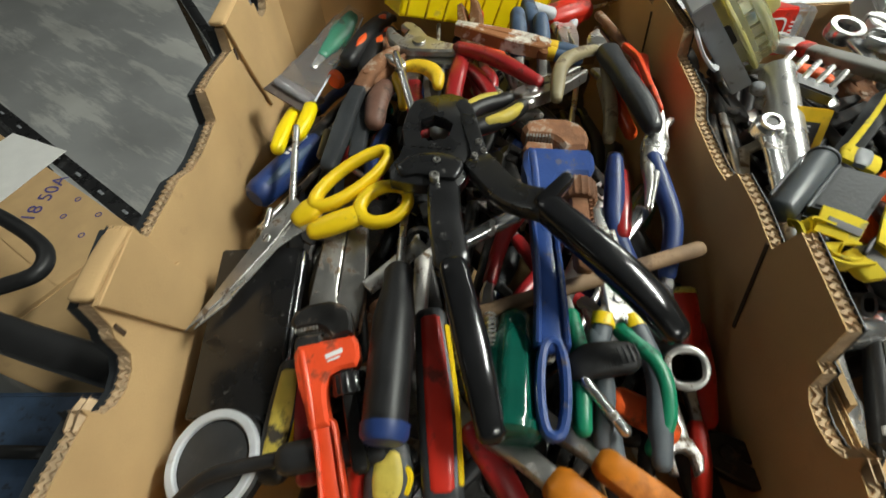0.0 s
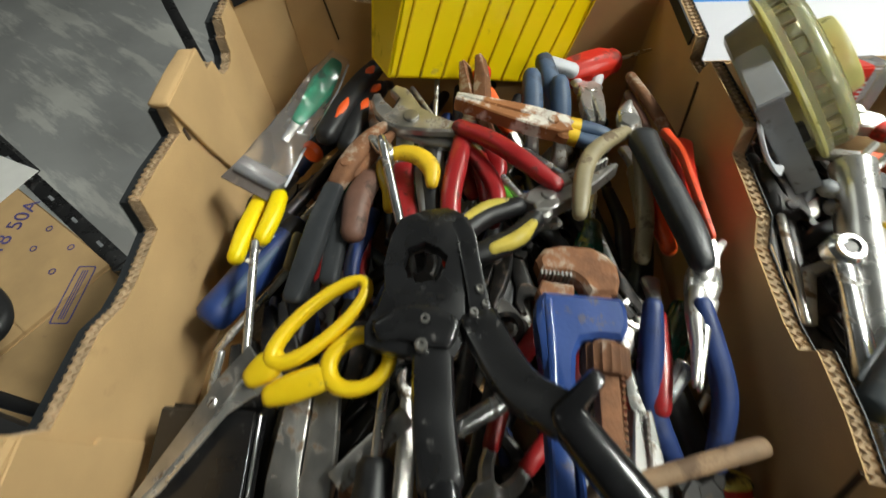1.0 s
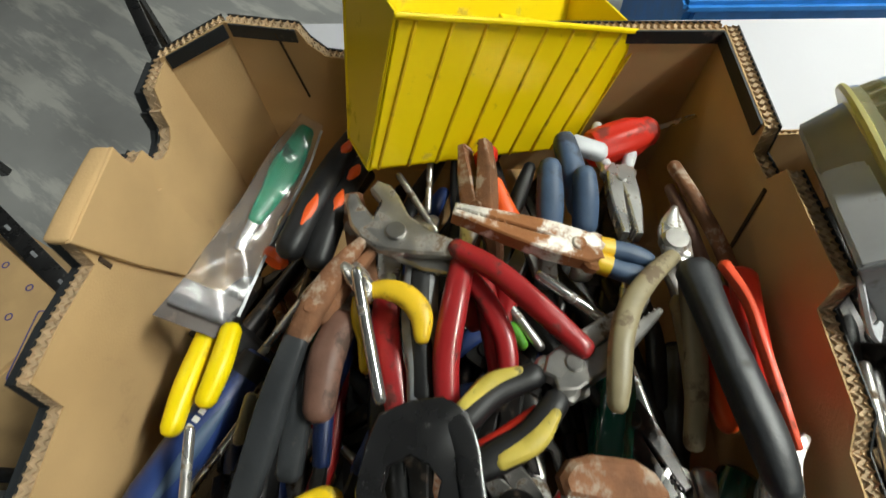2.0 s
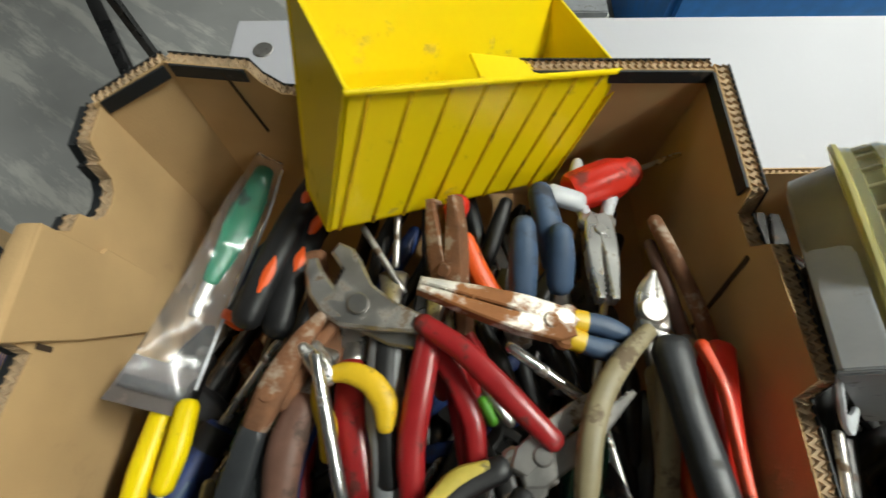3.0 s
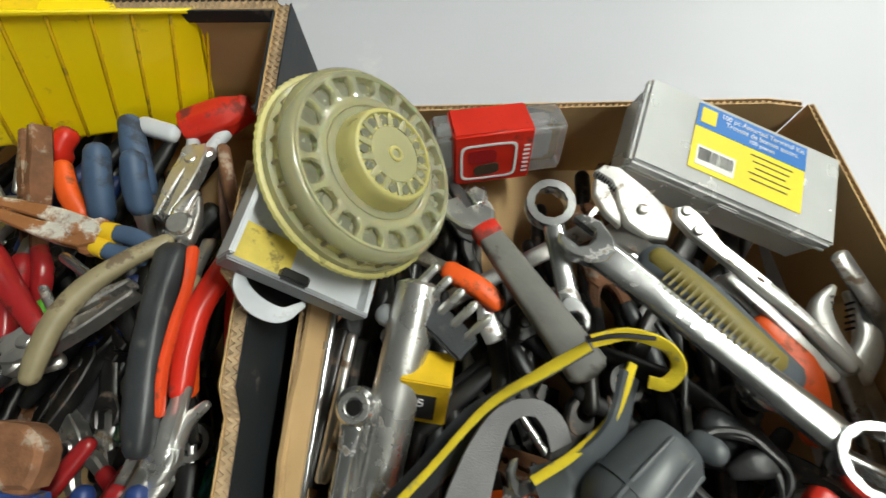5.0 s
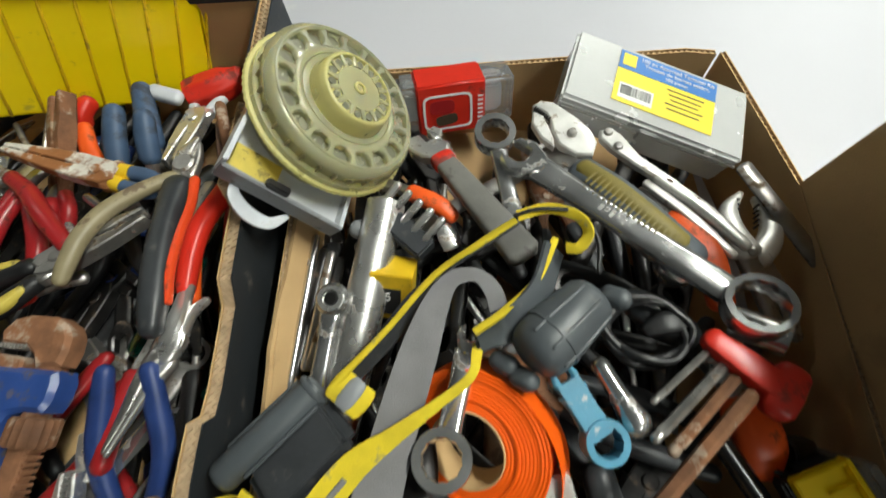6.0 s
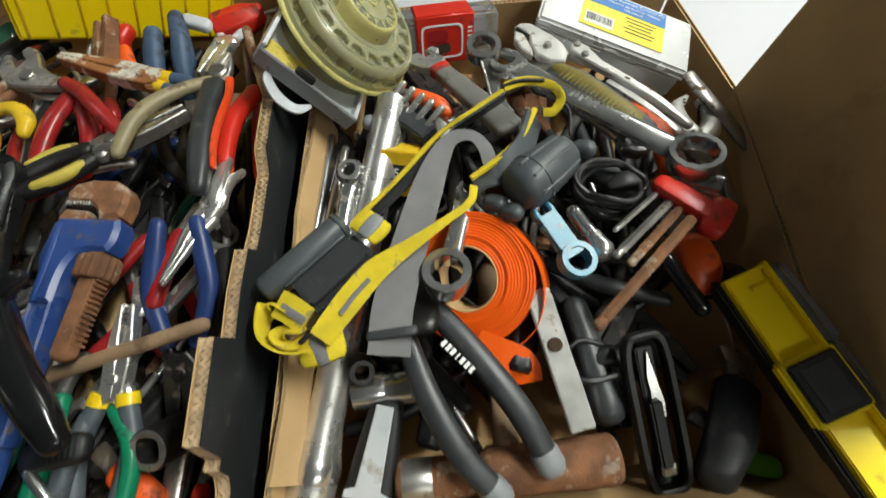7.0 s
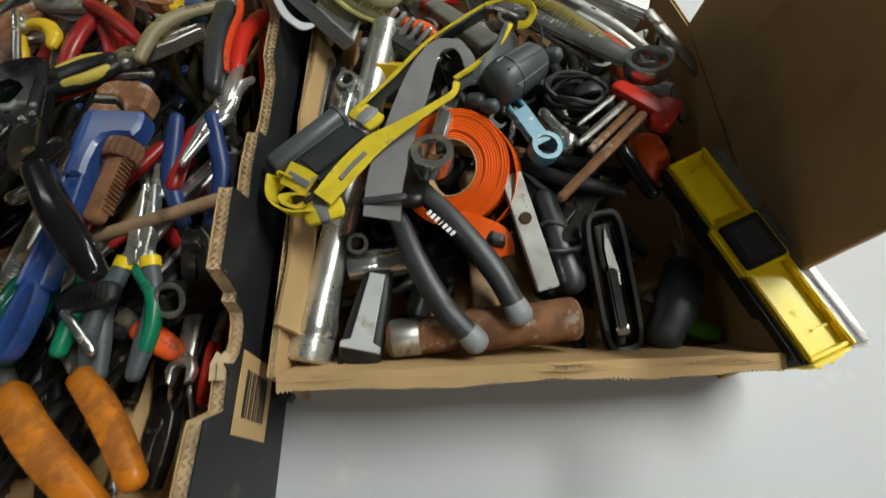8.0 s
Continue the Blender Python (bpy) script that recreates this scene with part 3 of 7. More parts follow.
for dz, dy in ((0.0, 0.0), (-0.0022, 0.002)):
    rows = [[lip.verts.new((x, y + dy, RIM2 - 0.009 + dz)) for x, y in rag], [lip.verts.new((x, V0 + 0.013, RIM2 - 0.004 + dz)) for x, y in rag]]
    for i in range(29):
        lip.faces.new((rows[0][i], rows[0][i + 1], rows[1][i + 1], rows[1][i]))
part("torn_lip", lip, "card", box2, "torn cardboard lip folded outwards")
fl = bmesh.new()
for i in range(116):
    x = U0 + 0.005 + i * 0.00295
    block(0.0008, 0.004, 0.0024, (x, V0 + 0.0035 + 0.0012 * math.sin(i * 0.13), RIM2 - 0.0100), 0, fl)
part("fluted_edge", fl, "flute", box2)
# the raised flap on its far side leans outwards
flap = plate([(0.0, 0.0), (0.282, 0.0), (0.282, 0.25), (-0.01, 0.25)], -0.002, 0.002, 0.0006)
flap.transform(Matrix.Translation((0.574, 0.094, RIM2 - 0.004)) @ Matrix(((0.062, 0.10, 0.993, 0), (0.998, 0, -0.062, 0), (0, 0.995, -0.10, 0), (0, 0, 0, 1))))
part("flap", flap, "card", box2, "raised cardboard flap")


# ---- kinds of tools ----
def pliers(a, b, label, grip, metal="steel", jaw=0.05, base=0.013, tip=0.006, spread=0.045, bow=0.006, fat=(0.0065, 0.0055), thick=0.006,
           gap=0.004, neck=0.03, twist=0, inlay="", name="pliers", category="pliers", band="", square=2.4, curl=0.0, teeth=True):
    """Two crossing halves. a: the jaws' tip; b: midway between the ends of the handles."""
    L = far(a, b)
    spread, bow = min(spread, 0.26 * (L - jaw)), min(bow, 0.06 * (L - jaw))
    t = thing(name, lay(a, b, twist), label, category)
    px = jaw
    for s in (1, -1):
        out = [(0, s * gap * 0.5), (0, s * (gap * 0.5 + tip)), (jaw * 0.45, s * (tip + (base - tip) * 0.65 + gap * 0.3)), (jaw * 0.8, s * base),
               (jaw + 0.008, s * base * 0.92), (jaw + 0.016, s * base * 0.45), (jaw + 0.012, -s * base * 0.25), (jaw * 0.85, -s * 0.001), (jaw * 0.7, s * 0.0006)]
        if s < 0:
            out = out[::-1]
        part("jaw", plate(out, -thick * (0.95 if s > 0 else 0.9), thick * (0.9 if s > 0 else 0.95), 0.001), metal, t)
        if teeth:
            bm = bmesh.new()
            for i in range(6):
                block(0.0012, 0.003, thick * 1.7, (jaw * (0.06 + 0.07 * i), s * (gap * 0.5 + 0.0006), 0), 0, bm)
            part("serrated_edge", bm, metal, t)
        pts = [(px + 0.006, -s * base * 0.2, 0), (px + neck * 0.6, -s * base * 0.75, 0), (px + neck, -s * (spread * 0.30 + base * 0.2), 0)]
        mid = [(px + neck + (L - px - neck) * 0.4, -s * (spread * 0.5 + bow), 0), (px + neck + (L - px - neck) * 0.75, -s * (spread * 0.5 + bow * 0.5), 0), (L, -s * (spread * 0.5 - curl), 0)]
        part("tang", sweep(pts + mid[:1], [(base * 0.42, thick * 0.8), (0.005, thick * 0.75), (0.0042, thick * 0.65), (0.004, thick * 0.5)], 8, 3.5, 4), metal, t)
        w, h = fat
        g = part("grip", sweep([pts[2]] + mid, [(w * 0.85, h * 0.9), (w, h), (w * 1.02, h), (w * 0.8, h * 0.85)], 12, square, 6), grip, t)
        if band:
            q = Vector(pts[2])
            d = (Vector(mid[0]) - q).normalized()
            part("collar", sweep([q - d * 0.003, q + d * 0.005], (w * 1.06, h * 1.08), 12, square, 2, dome=False), band, g)
        if inlay:
            ins = [Vector(p) + Vector((0, -s * w * 0.45, h * 0.45)) for p in [Vector(pts[2]).lerp(Vector(mid[0]), 0.3)] + [Vector(m) for m in mid[:2]]]
            part("inlay", sweep(ins, [(w * 0.4, h * 0.62), (w * 0.68, h * 0.7), (w * 0.5, h * 0.62)], 10, 2.4, 5), inlay, g)
    part("rivet", disc(base * 0.42, -thick * 1.1, thick * 1.15, (px, 0), 14), metal, t)
    return t


def screwdriver(a, b, label, handle, shaft=0.09, r=0.013, cap="", rod=0.003, flutes=6, tip="flat", name="screwdriver", stripe="", collar="", depth=0.0016, bulge=1.0):
    """a: the blade's tip; b: the end of the handle."""
    L = far(a, b)
    t = thing(name, lay(a, b), label, "screwdriver")
    s = min(shaft, L - 0.05)
    if tip:
        bm = lathe([(0.012, rod), (s + 0.005, rod)], 12)
        joined(bm, sweep([(0, 0, 0), (0.006, 0, 0), (0.014, 0, 0)], [(rod * 0.9, 0.0006), (rod * 1.15, rod * 0.5), (rod, rod)], 10, 3, 2, dome=False))
        part("shaft", bm, "bright", t)
    h = L - s
    prof = [(s, r * 0.55, 0), (s + 0.004, r * 0.72, 0), (s + h * 0.12, r * 0.7, 0), (s + h * 0.22, r * 0.82, 0.4), (s + h * 0.34, r * 0.98 * bulge, 1), (s + h * 0.62, r, 1), (s + h * 0.9, r * 0.95, 1), (s + h * 0.97, r * 0.86, 0.5), (s + h, r * 0.6, 0)]
    body = part("handle", lathe(prof, 36 if flutes else 20, flutes=flutes, depth=depth), handle, t)
    if cap:
        part("cap", lathe([(s + h * 0.93, r * 1.0), (s + h * 0.985, r * 0.96), (s + h * 1.015, r * 0.78), (s + h * 1.022, r * 0.3)], 20), cap, body)
    if collar:
        part("collar", lathe([(s + h * 0.02, r * 0.76), (s + h * 0.1, r * 0.8), (s + h * 0.16, r * 0.78)], 18), collar, body)
    if stripe:
        for k in range(3):
            ang = math.tau * k / 3 + 0.9
            y, z = math.cos(ang), math.sin(ang)
            part("inlay", sweep([(s + h * 0.32, y * r * 0.86, z * r * 0.86), (s + h * 0.6, y * r * 0.92, z * r * 0.92), (s + h * 0.88, y * r * 0.86, z * r * 0.86)],
                                [(r * 0.16, r * 0.12), (r * 0.34, r * 0.17), (r * 0.16, r * 0.12)], 10, 2.2, 4, up=(0, y, z)), stripe, body)
    return t


def spanner_ring(cx, r, h, inner=0.66, n=24):
    pts = oval(cx, 0, r, r, 0, n)
    hole = [(cx + r * inner * (1 - 0.06 * (i % 2)) * math.cos(math.tau * i / n), r * inner * (1 - 0.06 * (i % 2)) * math.sin(math.tau * i / n)) for i in range(n)]
    return ring_plate(pts, hole, -h, h, chamfer=h * 0.25)


def fork(cx, w, h, direction=-1):
    """An open end spanner head with its mouth along -x."""
    d = direction
    out = [(cx + d * w * 1.05, w * 0.78), (cx + d * w * 1.15, w * 0.46), (cx + d * w * 0.15, w * 0.46), (cx - d * w * 0.05, w * 0.2), (cx - d * w * 0.05, -w * 0.2), (cx + d * w * 0.15, -w * 0.46),
           (cx + d * w * 1.15, -w * 0.5), (cx + d * w * 0.95, -w * 0.86), (cx + d * w * 0.2, -w * 1.05), (cx - d * w * 0.65, -w * 0.72), (cx - d * w * 1.1, -w * 0.3),
           (cx - d * w * 1.1, w * 0.3), (cx - d * w * 0.65, w * 0.72), (cx + d * w * 0.2, w * 1.02)]
    return plate(out, -h, h, h * 0.3)


def combination_spanner(a, b, label, metal="chrome", w=0.011, h=0.0042, ring=0.0125, bar=(0.0062, 0.0032), twist=0, open_end=True, inset="", name="combination_spanner", tilt=0.0, hole=0.66):
    """a: open end; b: middle of the ring."""
    L = far(a, b)
    t = thing(name, lay(a, b, twist), label, "spanner")
    x0 = w * 0.9
    part("shank", sweep([(x0 + w * 0.7, 0, 0), (L * 0.5, 0, 0), (L - ring * 0.9, 0, 0)], [(bar[0] * 1.2, bar[1] * 1.1), bar, (bar[0] * 1.1, bar[1] * 1.1)], 12, 3.4, 5, dome=False), metal, t)
    if open_end:
        part("open_end", fork(x0, w, h), metal, t)
    else:
        part("open_end", spanner_ring(x0, w, h), metal, t)
    bm = spanner_ring(L, ring, h * 1.35, hole)
    if tilt:
        bm.transform(Matrix.Translation((L - ring, 0, 0)) @ pose(0, 0, 0, 0, tilt, 0) @ Matrix.Translation((ring - L, 0, 0)))
    part("ring_end", bm, metal, t)
    if inset:
        part("inset", block(L * 0.55, bar[0] * 1.3, 0.0006, (L * 0.52, 0, bar[1] + 0.0002), 0.0001), inset, t)
    return t


def adjustable_spanner(a, b, label, handle="charcoal", w=0.02, band="red"):
    L = far(a, b)
    t = thing("adjustable_spanner", lay(a, b), label, "spanner")
    head = [(0.0, -w * 0.95), (0.012, -w * 1.1), (w * 1.6, -w * 0.8), (w * 2.1, -w * 0.35), (w * 2.1, w * 0.35), (w * 1.6, w * 0.75), (w * 0.9, w * 0.55), (w * 0.85, -w * 0.15), (0.002, -w * 0.2)]
    part("fixed_jaw", plate(head, -0.005, 0.005, 0.0015), "bright", t)
    part("sliding_jaw", plate([(0.002, w * 0.25), (0.0, w * 0.75), (w * 0.5, w * 0.95), (w * 0.95, w * 0.6), (w * 0.95, w * 0.25)], -0.0042, 0.0042, 0.001), "bright", t)
    prof = []
    for i in range(11):
        prof += [(w * 0.92 + i * w * 0.045, w * (0.26 if i % 2 else 0.32))]
    part("worm_screw", lathe(prof, 14), "bright", t)
    part("handle", sweep([(w * 1.9, 0, 0), (L * 0.55, 0, 0), (L, 0, 0)], [(w * 0.50, 0.0050), (w * 0.62, 0.0055), (w * 0.74, 0.0060)], 14, 4.2, 6), handle, t)
    part("band", sweep([(w * 2.0, 0, 0), (w * 2.5, 0, 0)], (w * 0.58, 0.0058), 14, 4.2, 2), band, t)
    return t


def pipe_wrench(a, b, label, paint, jawmat, size=1.0, nut="rust", hang=True, flip=1, name="pipe_wrench"):
    """a: top of the hook jaw; b: end of the handle. Local y is towards the mouth."""
    L, k = far(a, b), size
    t = thing(name, lay(a, b), label, "wrench")
    f = flip

    def shape(pts):
        pts = [(x * k, f * y * k) for x, y in pts]
        return pts if f > 0 else pts[::-1]
    hook = shape([(0.003, 0.019), (0.000, 0.010), (0.000, -0.006), (0.004, -0.014), (0.010, -0.0185), (0.018, -0.0195), (0.026, -0.018), (0.028, -0.004), (0.021, 0.000), (0.0175, 0.005), (0.0165, 0.021), (0.010, 0.0235)])
    part("hook_jaw", plate(hook, -0.0075 * k, 0.0075 * k, 0.0024 * k), jawmat, t)
    bm = bmesh.new()
    for i in range(8):
        block(0.0030 * k, 0.0013 * k, 0.0125 * k, (0.0175 * k, f * (0.0055 + 0.0021 * i) * k, 0.0008 * k), 0.0003, bm)
    part("jaw_teeth", bm, "steel", t, "worn bright teeth")
    part("jaw_shank", sweep([(0.022 * k, -f * 0.010 * k, 0), (0.112 * k, -f * 0.0125 * k, 0.002)], (0.0056 * k, 0.0052 * k), 10, 4.5, 6), jawmat if nut == "rust" else "dark", t)
    bm = bmesh.new()
    for i in range(13):
        block(0.0017 * k, 0.0022 * k, 0.0098 * k, ((0.068 + 0.0032 * i) * k, -f * 0.0178 * k, 0.001), 0.0004, bm)
    part("thread", bm, jawmat, t)
    part("heel_jaw", plate(shape([(0.023, 0.004), (0.022, 0.020), (0.028, 0.0225), (0.034, 0.020), (0.034, 0.003)]), -0.0066 * k, 0.0066 * k, 0.0012 * k), jawmat, t)
    body = shape([(0.0285, -0.019), (0.0285, 0.0195), (0.034, 0.0225), (0.044, 0.0225), (0.056, 0.0205), (0.068, 0.0185), (0.084, 0.0165), (0.084, 0.0030), (0.070, 0.0040), (0.060, 0.0035), (0.0525, 0.0005), (0.050, -0.008), (0.050, -0.0185), (0.044, -0.0215), (0.034, -0.0215)])
    h = part("frame", plate(body, -0.0088 * k, 0.0088 * k, 0.0026 * k), paint, t)
    part("frame_rib", sweep([(0.034 * k, f * 0.017 * k, 0.0084 * k), (0.055 * k, f * 0.015 * k, 0.0086 * k), (0.083 * k, f * 0.0135 * k, 0.0076 * k)], (0.0022 * k, 0.0016 * k), 8, 2.4, 4), paint, h)
    bm = lathe([(0.0525 * k, 0.0105 * k), (0.054 * k, 0.0118 * k), (0.0655 * k, 0.0118 * k), (0.067 * k, 0.0105 * k)], 36, flutes=18, depth=0.0010 * k)
    bm.transform(Matrix.Translation((0, -f * 0.0115 * k, 0)))
    part("knurled_nut", bm, nut, t)
    end = L - 0.044 * k if hang else L
    web = [(0.078 * k, f * 0.0105 * k, 0), (0.12 * k, f * 0.0080 * k, 0), (end * 0.8 + 0.02 * k, f * 0.0065 * k, 0), (end, f * 0.006 * k, 0)]
    h = part("handle", sweep(web, [(0.0068 * k, 0.0052 * k), (0.0062 * k, 0.0046 * k), (0.0066 * k, 0.0042 * k), (0.0078 * k, 0.0042 * k)], 12, 4, 6), paint, t)
    for s in (1, -1):
        part("rib", sweep([(0.080 * k, f * (0.0105 + s * 0.0058) * k, 0.0010), (L * 0.6, f * (0.0070 + s * 0.0062) * k, 0.0010), (end, f * (0.006 + s * 0.0074) * k, 0.0010)], (0.0019 * k, 0.0062 * k), 10, 2.8, 5), paint, h)
    if hang:
        ring = []
        for i in range(16):
            ang = math.tau * i / 16
            c, d = math.cos(ang), math.sin(ang)
            ring.append((L - 0.024 * k + 0.0225 * k * c, f * 0.006 * k + 0.0062 * k * math.copysign(abs(d) ** 0.7, d), 0.001))
        part("hang_loop", sweep(ring, (0.0027 * k, 0.0052 * k), 10, 2.8, 3, closed=True), paint, h)
    return t


def rod(a, b, label, material, r=0.004, name="rod", category="rod", ends=None):
    L = far(a, b)
    t = thing(name, lay(a, b), label, category)
    part("bar", sweep([(0, 0, 0), (L * 0.5, 0, 0), (L, 0, 0)], ends or (r, r), 12, 2.0, 5), material, t)
    return t


def grip_only(pts, label, grip, w=0.0075, h=0.006, name="plier_handle", category="pliers", inlay="", metal="steel", tail=0.03, square=2.4):
    """A pair of pliers of which one long curved handle shows; its tang runs down into the heap."""
    pts = [Vector(p) for p in pts]
    base = pts[0]
    t = thing(name, Matrix.Translation(base), label, category)
    loc = [p - base for p in pts]
    n = len(loc)
    rad = [(w * (0.82 + 0.18 * math.sin(math.pi * min(1, 0.25 + i / max(1, n - 1) * 0.7))), h * 0.95) for i in range(n)]
    g = part("grip", sweep(loc, rad, 12, square, 6), grip, t)
    d = (loc[0] - loc[1]).normalized()
    part("tang", sweep([loc[0] + d * 0.002, loc[0] + d * tail * 0.5 + Vector((0, 0, -0.003)), loc[0] + d * tail + Vector((0, 0, -0.008))], [(w * 0.6, h * 0.6), (w * 0.62, h * 0.6), (w * 0.9, h * 0.6)], 10, 3.2, 4), metal, t)
    if inlay:
        part("inlay", sweep([p + Vector((0, 0, h * 0.62)) for p in loc[:-1]] + [loc[-2].lerp(loc[-1], 0.6) + Vector((0, 0, h * 0.62))], (w * 0.55, h * 0.5), 10, 2.4, 5), inlay, g)
    return t


# ---- first box: the large tools on top ----
def scissors():
    a, pivot = (-0.180, 0.131, 0.826), (-0.133, 0.194, 0.846)
    t = thing("scissors", lay(a, pivot), "scissors with yellow plastic handles and worn steel blades", "scissors")
    p = far(a, pivot)
    inv = t.matrix_world.inverted()

    def loc(*q):
        return inv @ Vector(q)
    part("blade", plate([(0, 0.001), (0.03, -0.0045), (p, -0.0070), (p + 0.034, -0.005), (p + 0.036, 0.005), (p + 0.01, 0.0075), (p - 0.01, 0.0055)], 0.0002, 0.0022, 0.0004), "steel", t)
    part("blade", plate([(0.004, -0.0015), (0.03, -0.0085), (p, -0.0105), (p + 0.014, -0.016), (p + 0.034, -0.026), (p + 0.040, -0.012), (p, 0.006)], -0.0022, -0.0002, 0.0004), "bright", t)
    part("pivot_screw", disc(0.0032, -0.003, 0.0033, (p, 0), 14), "bright", t)
    part("screw_slot", block(0.0045, 0.0008, 0.0004, (p, 0, 0.0034), 0), "slot", t)

    def loop(c, e, rx, ry, wide, deep, root):
        """A rounded bow about c with its long axis towards e; root: the shank that runs to the blade."""
        x = (e - c).normalized()
        y = Vector((0, 0, 1)).cross(x).normalized()
        pts, rad = [], []
        for k in range(14):
            ang = math.tau * k / 14
            pts.append(c + x * rx * math.cos(ang) + y * ry * math.sin(ang))
            thick = 1 + 0.28 * max(0.0, -math.cos(ang))
            rad.append((wide * thick, deep))
        bm = sweep(pts, rad, 12, 2.6, 4, closed=True)
        joined(bm, sweep(root, [(0.0062, deep * 0.9), (0.0086, deep), (wide * 1.9, deep)], 14, 3.0, 4))
        return part("handle_loop", bm, "yellow", t)
    c, e = loc(-0.0745, 0.2385, 0.862), loc(-0.046, 0.266, 0.866)
    loop(c, e, 0.0345, 0.0112, 0.0036, 0.0052, [loc(-0.112, 0.206, 0.853), loc(-0.104, 0.2115, 0.856), loc(-0.097, 0.2165, 0.858)])
    c, e = loc(-0.0495, 0.2145, 0.859), loc(-0.030, 0.223, 0.862)
    bow = loop(c, e, 0.0182, 0.0142, 0.0040, 0.0052, [loc(-0.1005, 0.197, 0.850), loc(-0.086, 0.2015, 0.853), loc(-0.067, 0.2075, 0.856)])
    part("finger_rest", sweep([loc(-0.060, 0.2275, 0.858), loc(-0.053, 0.2315, 0.859), loc(-0.045, 0.2325, 0.859)], [(0.003, 0.0042), (0.0042, 0.0048), (0.003, 0.0042)], 10, 2.4, 4), "yellow", bow)


scissors()


def cable_cutter():
    c = (-0.013, 0.259, 0.880)
    t = thing("cable_cutter", lay((-0.001, 0.151, 0.874), c), "large black ratcheting cable cutter with open vinyl-dipped handles", "cutter")
    inv = t.matrix_world.inverted()

    def loc(p):
        return inv @ Vector(p)
    # the head: a hooked jaw round a ragged opening, with a lobe for the moving blade
    rim = [loc((x, y, 0.880)) for x, y in ((-0.029, 0.297), (-0.015, 0.303), (0.000, 0.305), (0.012, 0.298), (0.018, 0.275), (0.022, 0.253), (0.025, 0.235), (0.012, 0.224), (0.005, 0.211),
                                           (-0.016, 0.211), (-0.031, 0.213), (-0.043, 0.217), (-0.044, 0.227), (-0.038, 0.238), (-0.035, 0.250), (-0.037, 0.266), (-0.034, 0.284))]
    hole = loc((-0.013, 0.266, 0.880))
    bite = []
    for i, q in enumerate(rim):
        d = (q - hole).normalized()
        bite.append((hole.x + d.x * (0.0125, 0.0138, 0.0120)[i % 3], hole.y + d.y * (0.0125, 0.0138, 0.0120)[i % 3]))
    part("head", ring_plate([(q.x, q.y) for q in rim], bite, -0.007, 0.004), "blackmetal", t)
    arc = [loc((x, y, 0.8845)) for x, y in ((-0.026, 0.291), (-0.013, 0.297), (0.002, 0.298), (0.0105, 0.286), (0.0135, 0.268), (0.0165, 0.250), (0.0185, 0.236))]
    part("hook_ridge", sweep(arc, [(0.0026, 0.0008), (0.0044, 0.0012), (0.0056, 0.0014), (0.0058, 0.0014), (0.0056, 0.0014), (0.0054, 0.0014), (0.0060, 0.0014)], 12, 5, 4), "blackmetal", t)
    lobe = [loc((x, y, 0.884)) for x, y in ((-0.036, 0.223), (-0.022, 0.228), (-0.008, 0.226), (0.004, 0.222))]
    part("moving_blade", sweep(lobe, [(0.0060, 0.0022), (0.0095, 0.0030), (0.0110, 0.0030), (0.0085, 0.0028)], 12, 3, 5), "blackmetal", t)
    for i in range(5):
        q = loc((-0.028 + 0.0062 * i, 0.2475 - 0.0008 * i, 0.881))
        part("ratchet_tooth", block(0.0026, 0.0042, 0.006, (q.x, q.y, q.z), 0.0005), "dark", t)
    for x, y, r in ((0.0185, 0.2475, 0.0026), (0.0150, 0.2335, 0.0026), (-0.011, 0.2295, 0.0030), (-0.0125, 0.2150, 0.0036), (0.0215, 0.2385, 0.0022)):
        q = loc((x, y, 0.886))
        part("bolt", spin_z([(r, -0.004), (r, 0.0010), (r * 0.8, 0.0018), (r * 0.45, 0.0018), (r * 0.42, 0.0004), (r * 0.1, 0.0004)], q, 14), "steel", t)
    h1 = [loc(p) for p in ((-0.007, 0.220, 0.876), (-0.005, 0.180, 0.876), (-0.001, 0.151, 0.874), (0.010, 0.098, 0.870), (0.018, 0.058, 0.858))]
    part("handle", sweep(h1[:3], (0.011, 0.006), 12, 4.5, 5), "blackmetal", t)
    part("dipped_grip", sweep(h1[2:], [(0.009, 0.0075), (0.0095, 0.008), (0.008, 0.0065)], 14, 3, 8), "blackgloss", t)
    h2 = [loc(p) for p in ((0.017, 0.232, 0.880), (0.035, 0.195, 0.888), (0.055, 0.178, 0.896), (0.082, 0.140, 0.897), (0.101, 0.116, 0.893), (0.112, 0.100, 0.887))]
    part("handle", sweep(h2[:3], (0.011, 0.006), 12, 4.5, 5), "blackmetal", t)
    part("dipped_grip", sweep(h2[2:], [(0.009, 0.008), (0.0098, 0.0085), (0.0095, 0.008), (0.0075, 0.0065)], 14, 3, 8), "blackgloss", t)
    part("stop_lug", sweep([loc((0.053, 0.178, 0.898)), loc((0.069, 0.194, 0.902))], [(0.006, 0.006), (0.0045, 0.005)], 10, 3, 4), "blackgloss", t)
    sp = []
    p0, p1 = loc((0.022, 0.131, 0.850)), loc((0.022, 0.108, 0.848))
    for i in range(49):
        k = i / 48
        sp.append(p0.lerp(p1, k) + Vector((0.0, 0.003 * math.cos(i * math.pi / 3), 0.003 * math.sin(i * math.pi / 3))))
    part("spring", sweep(sp, (0.0007, 0.0007), 6, 2, 1), "bright", t)


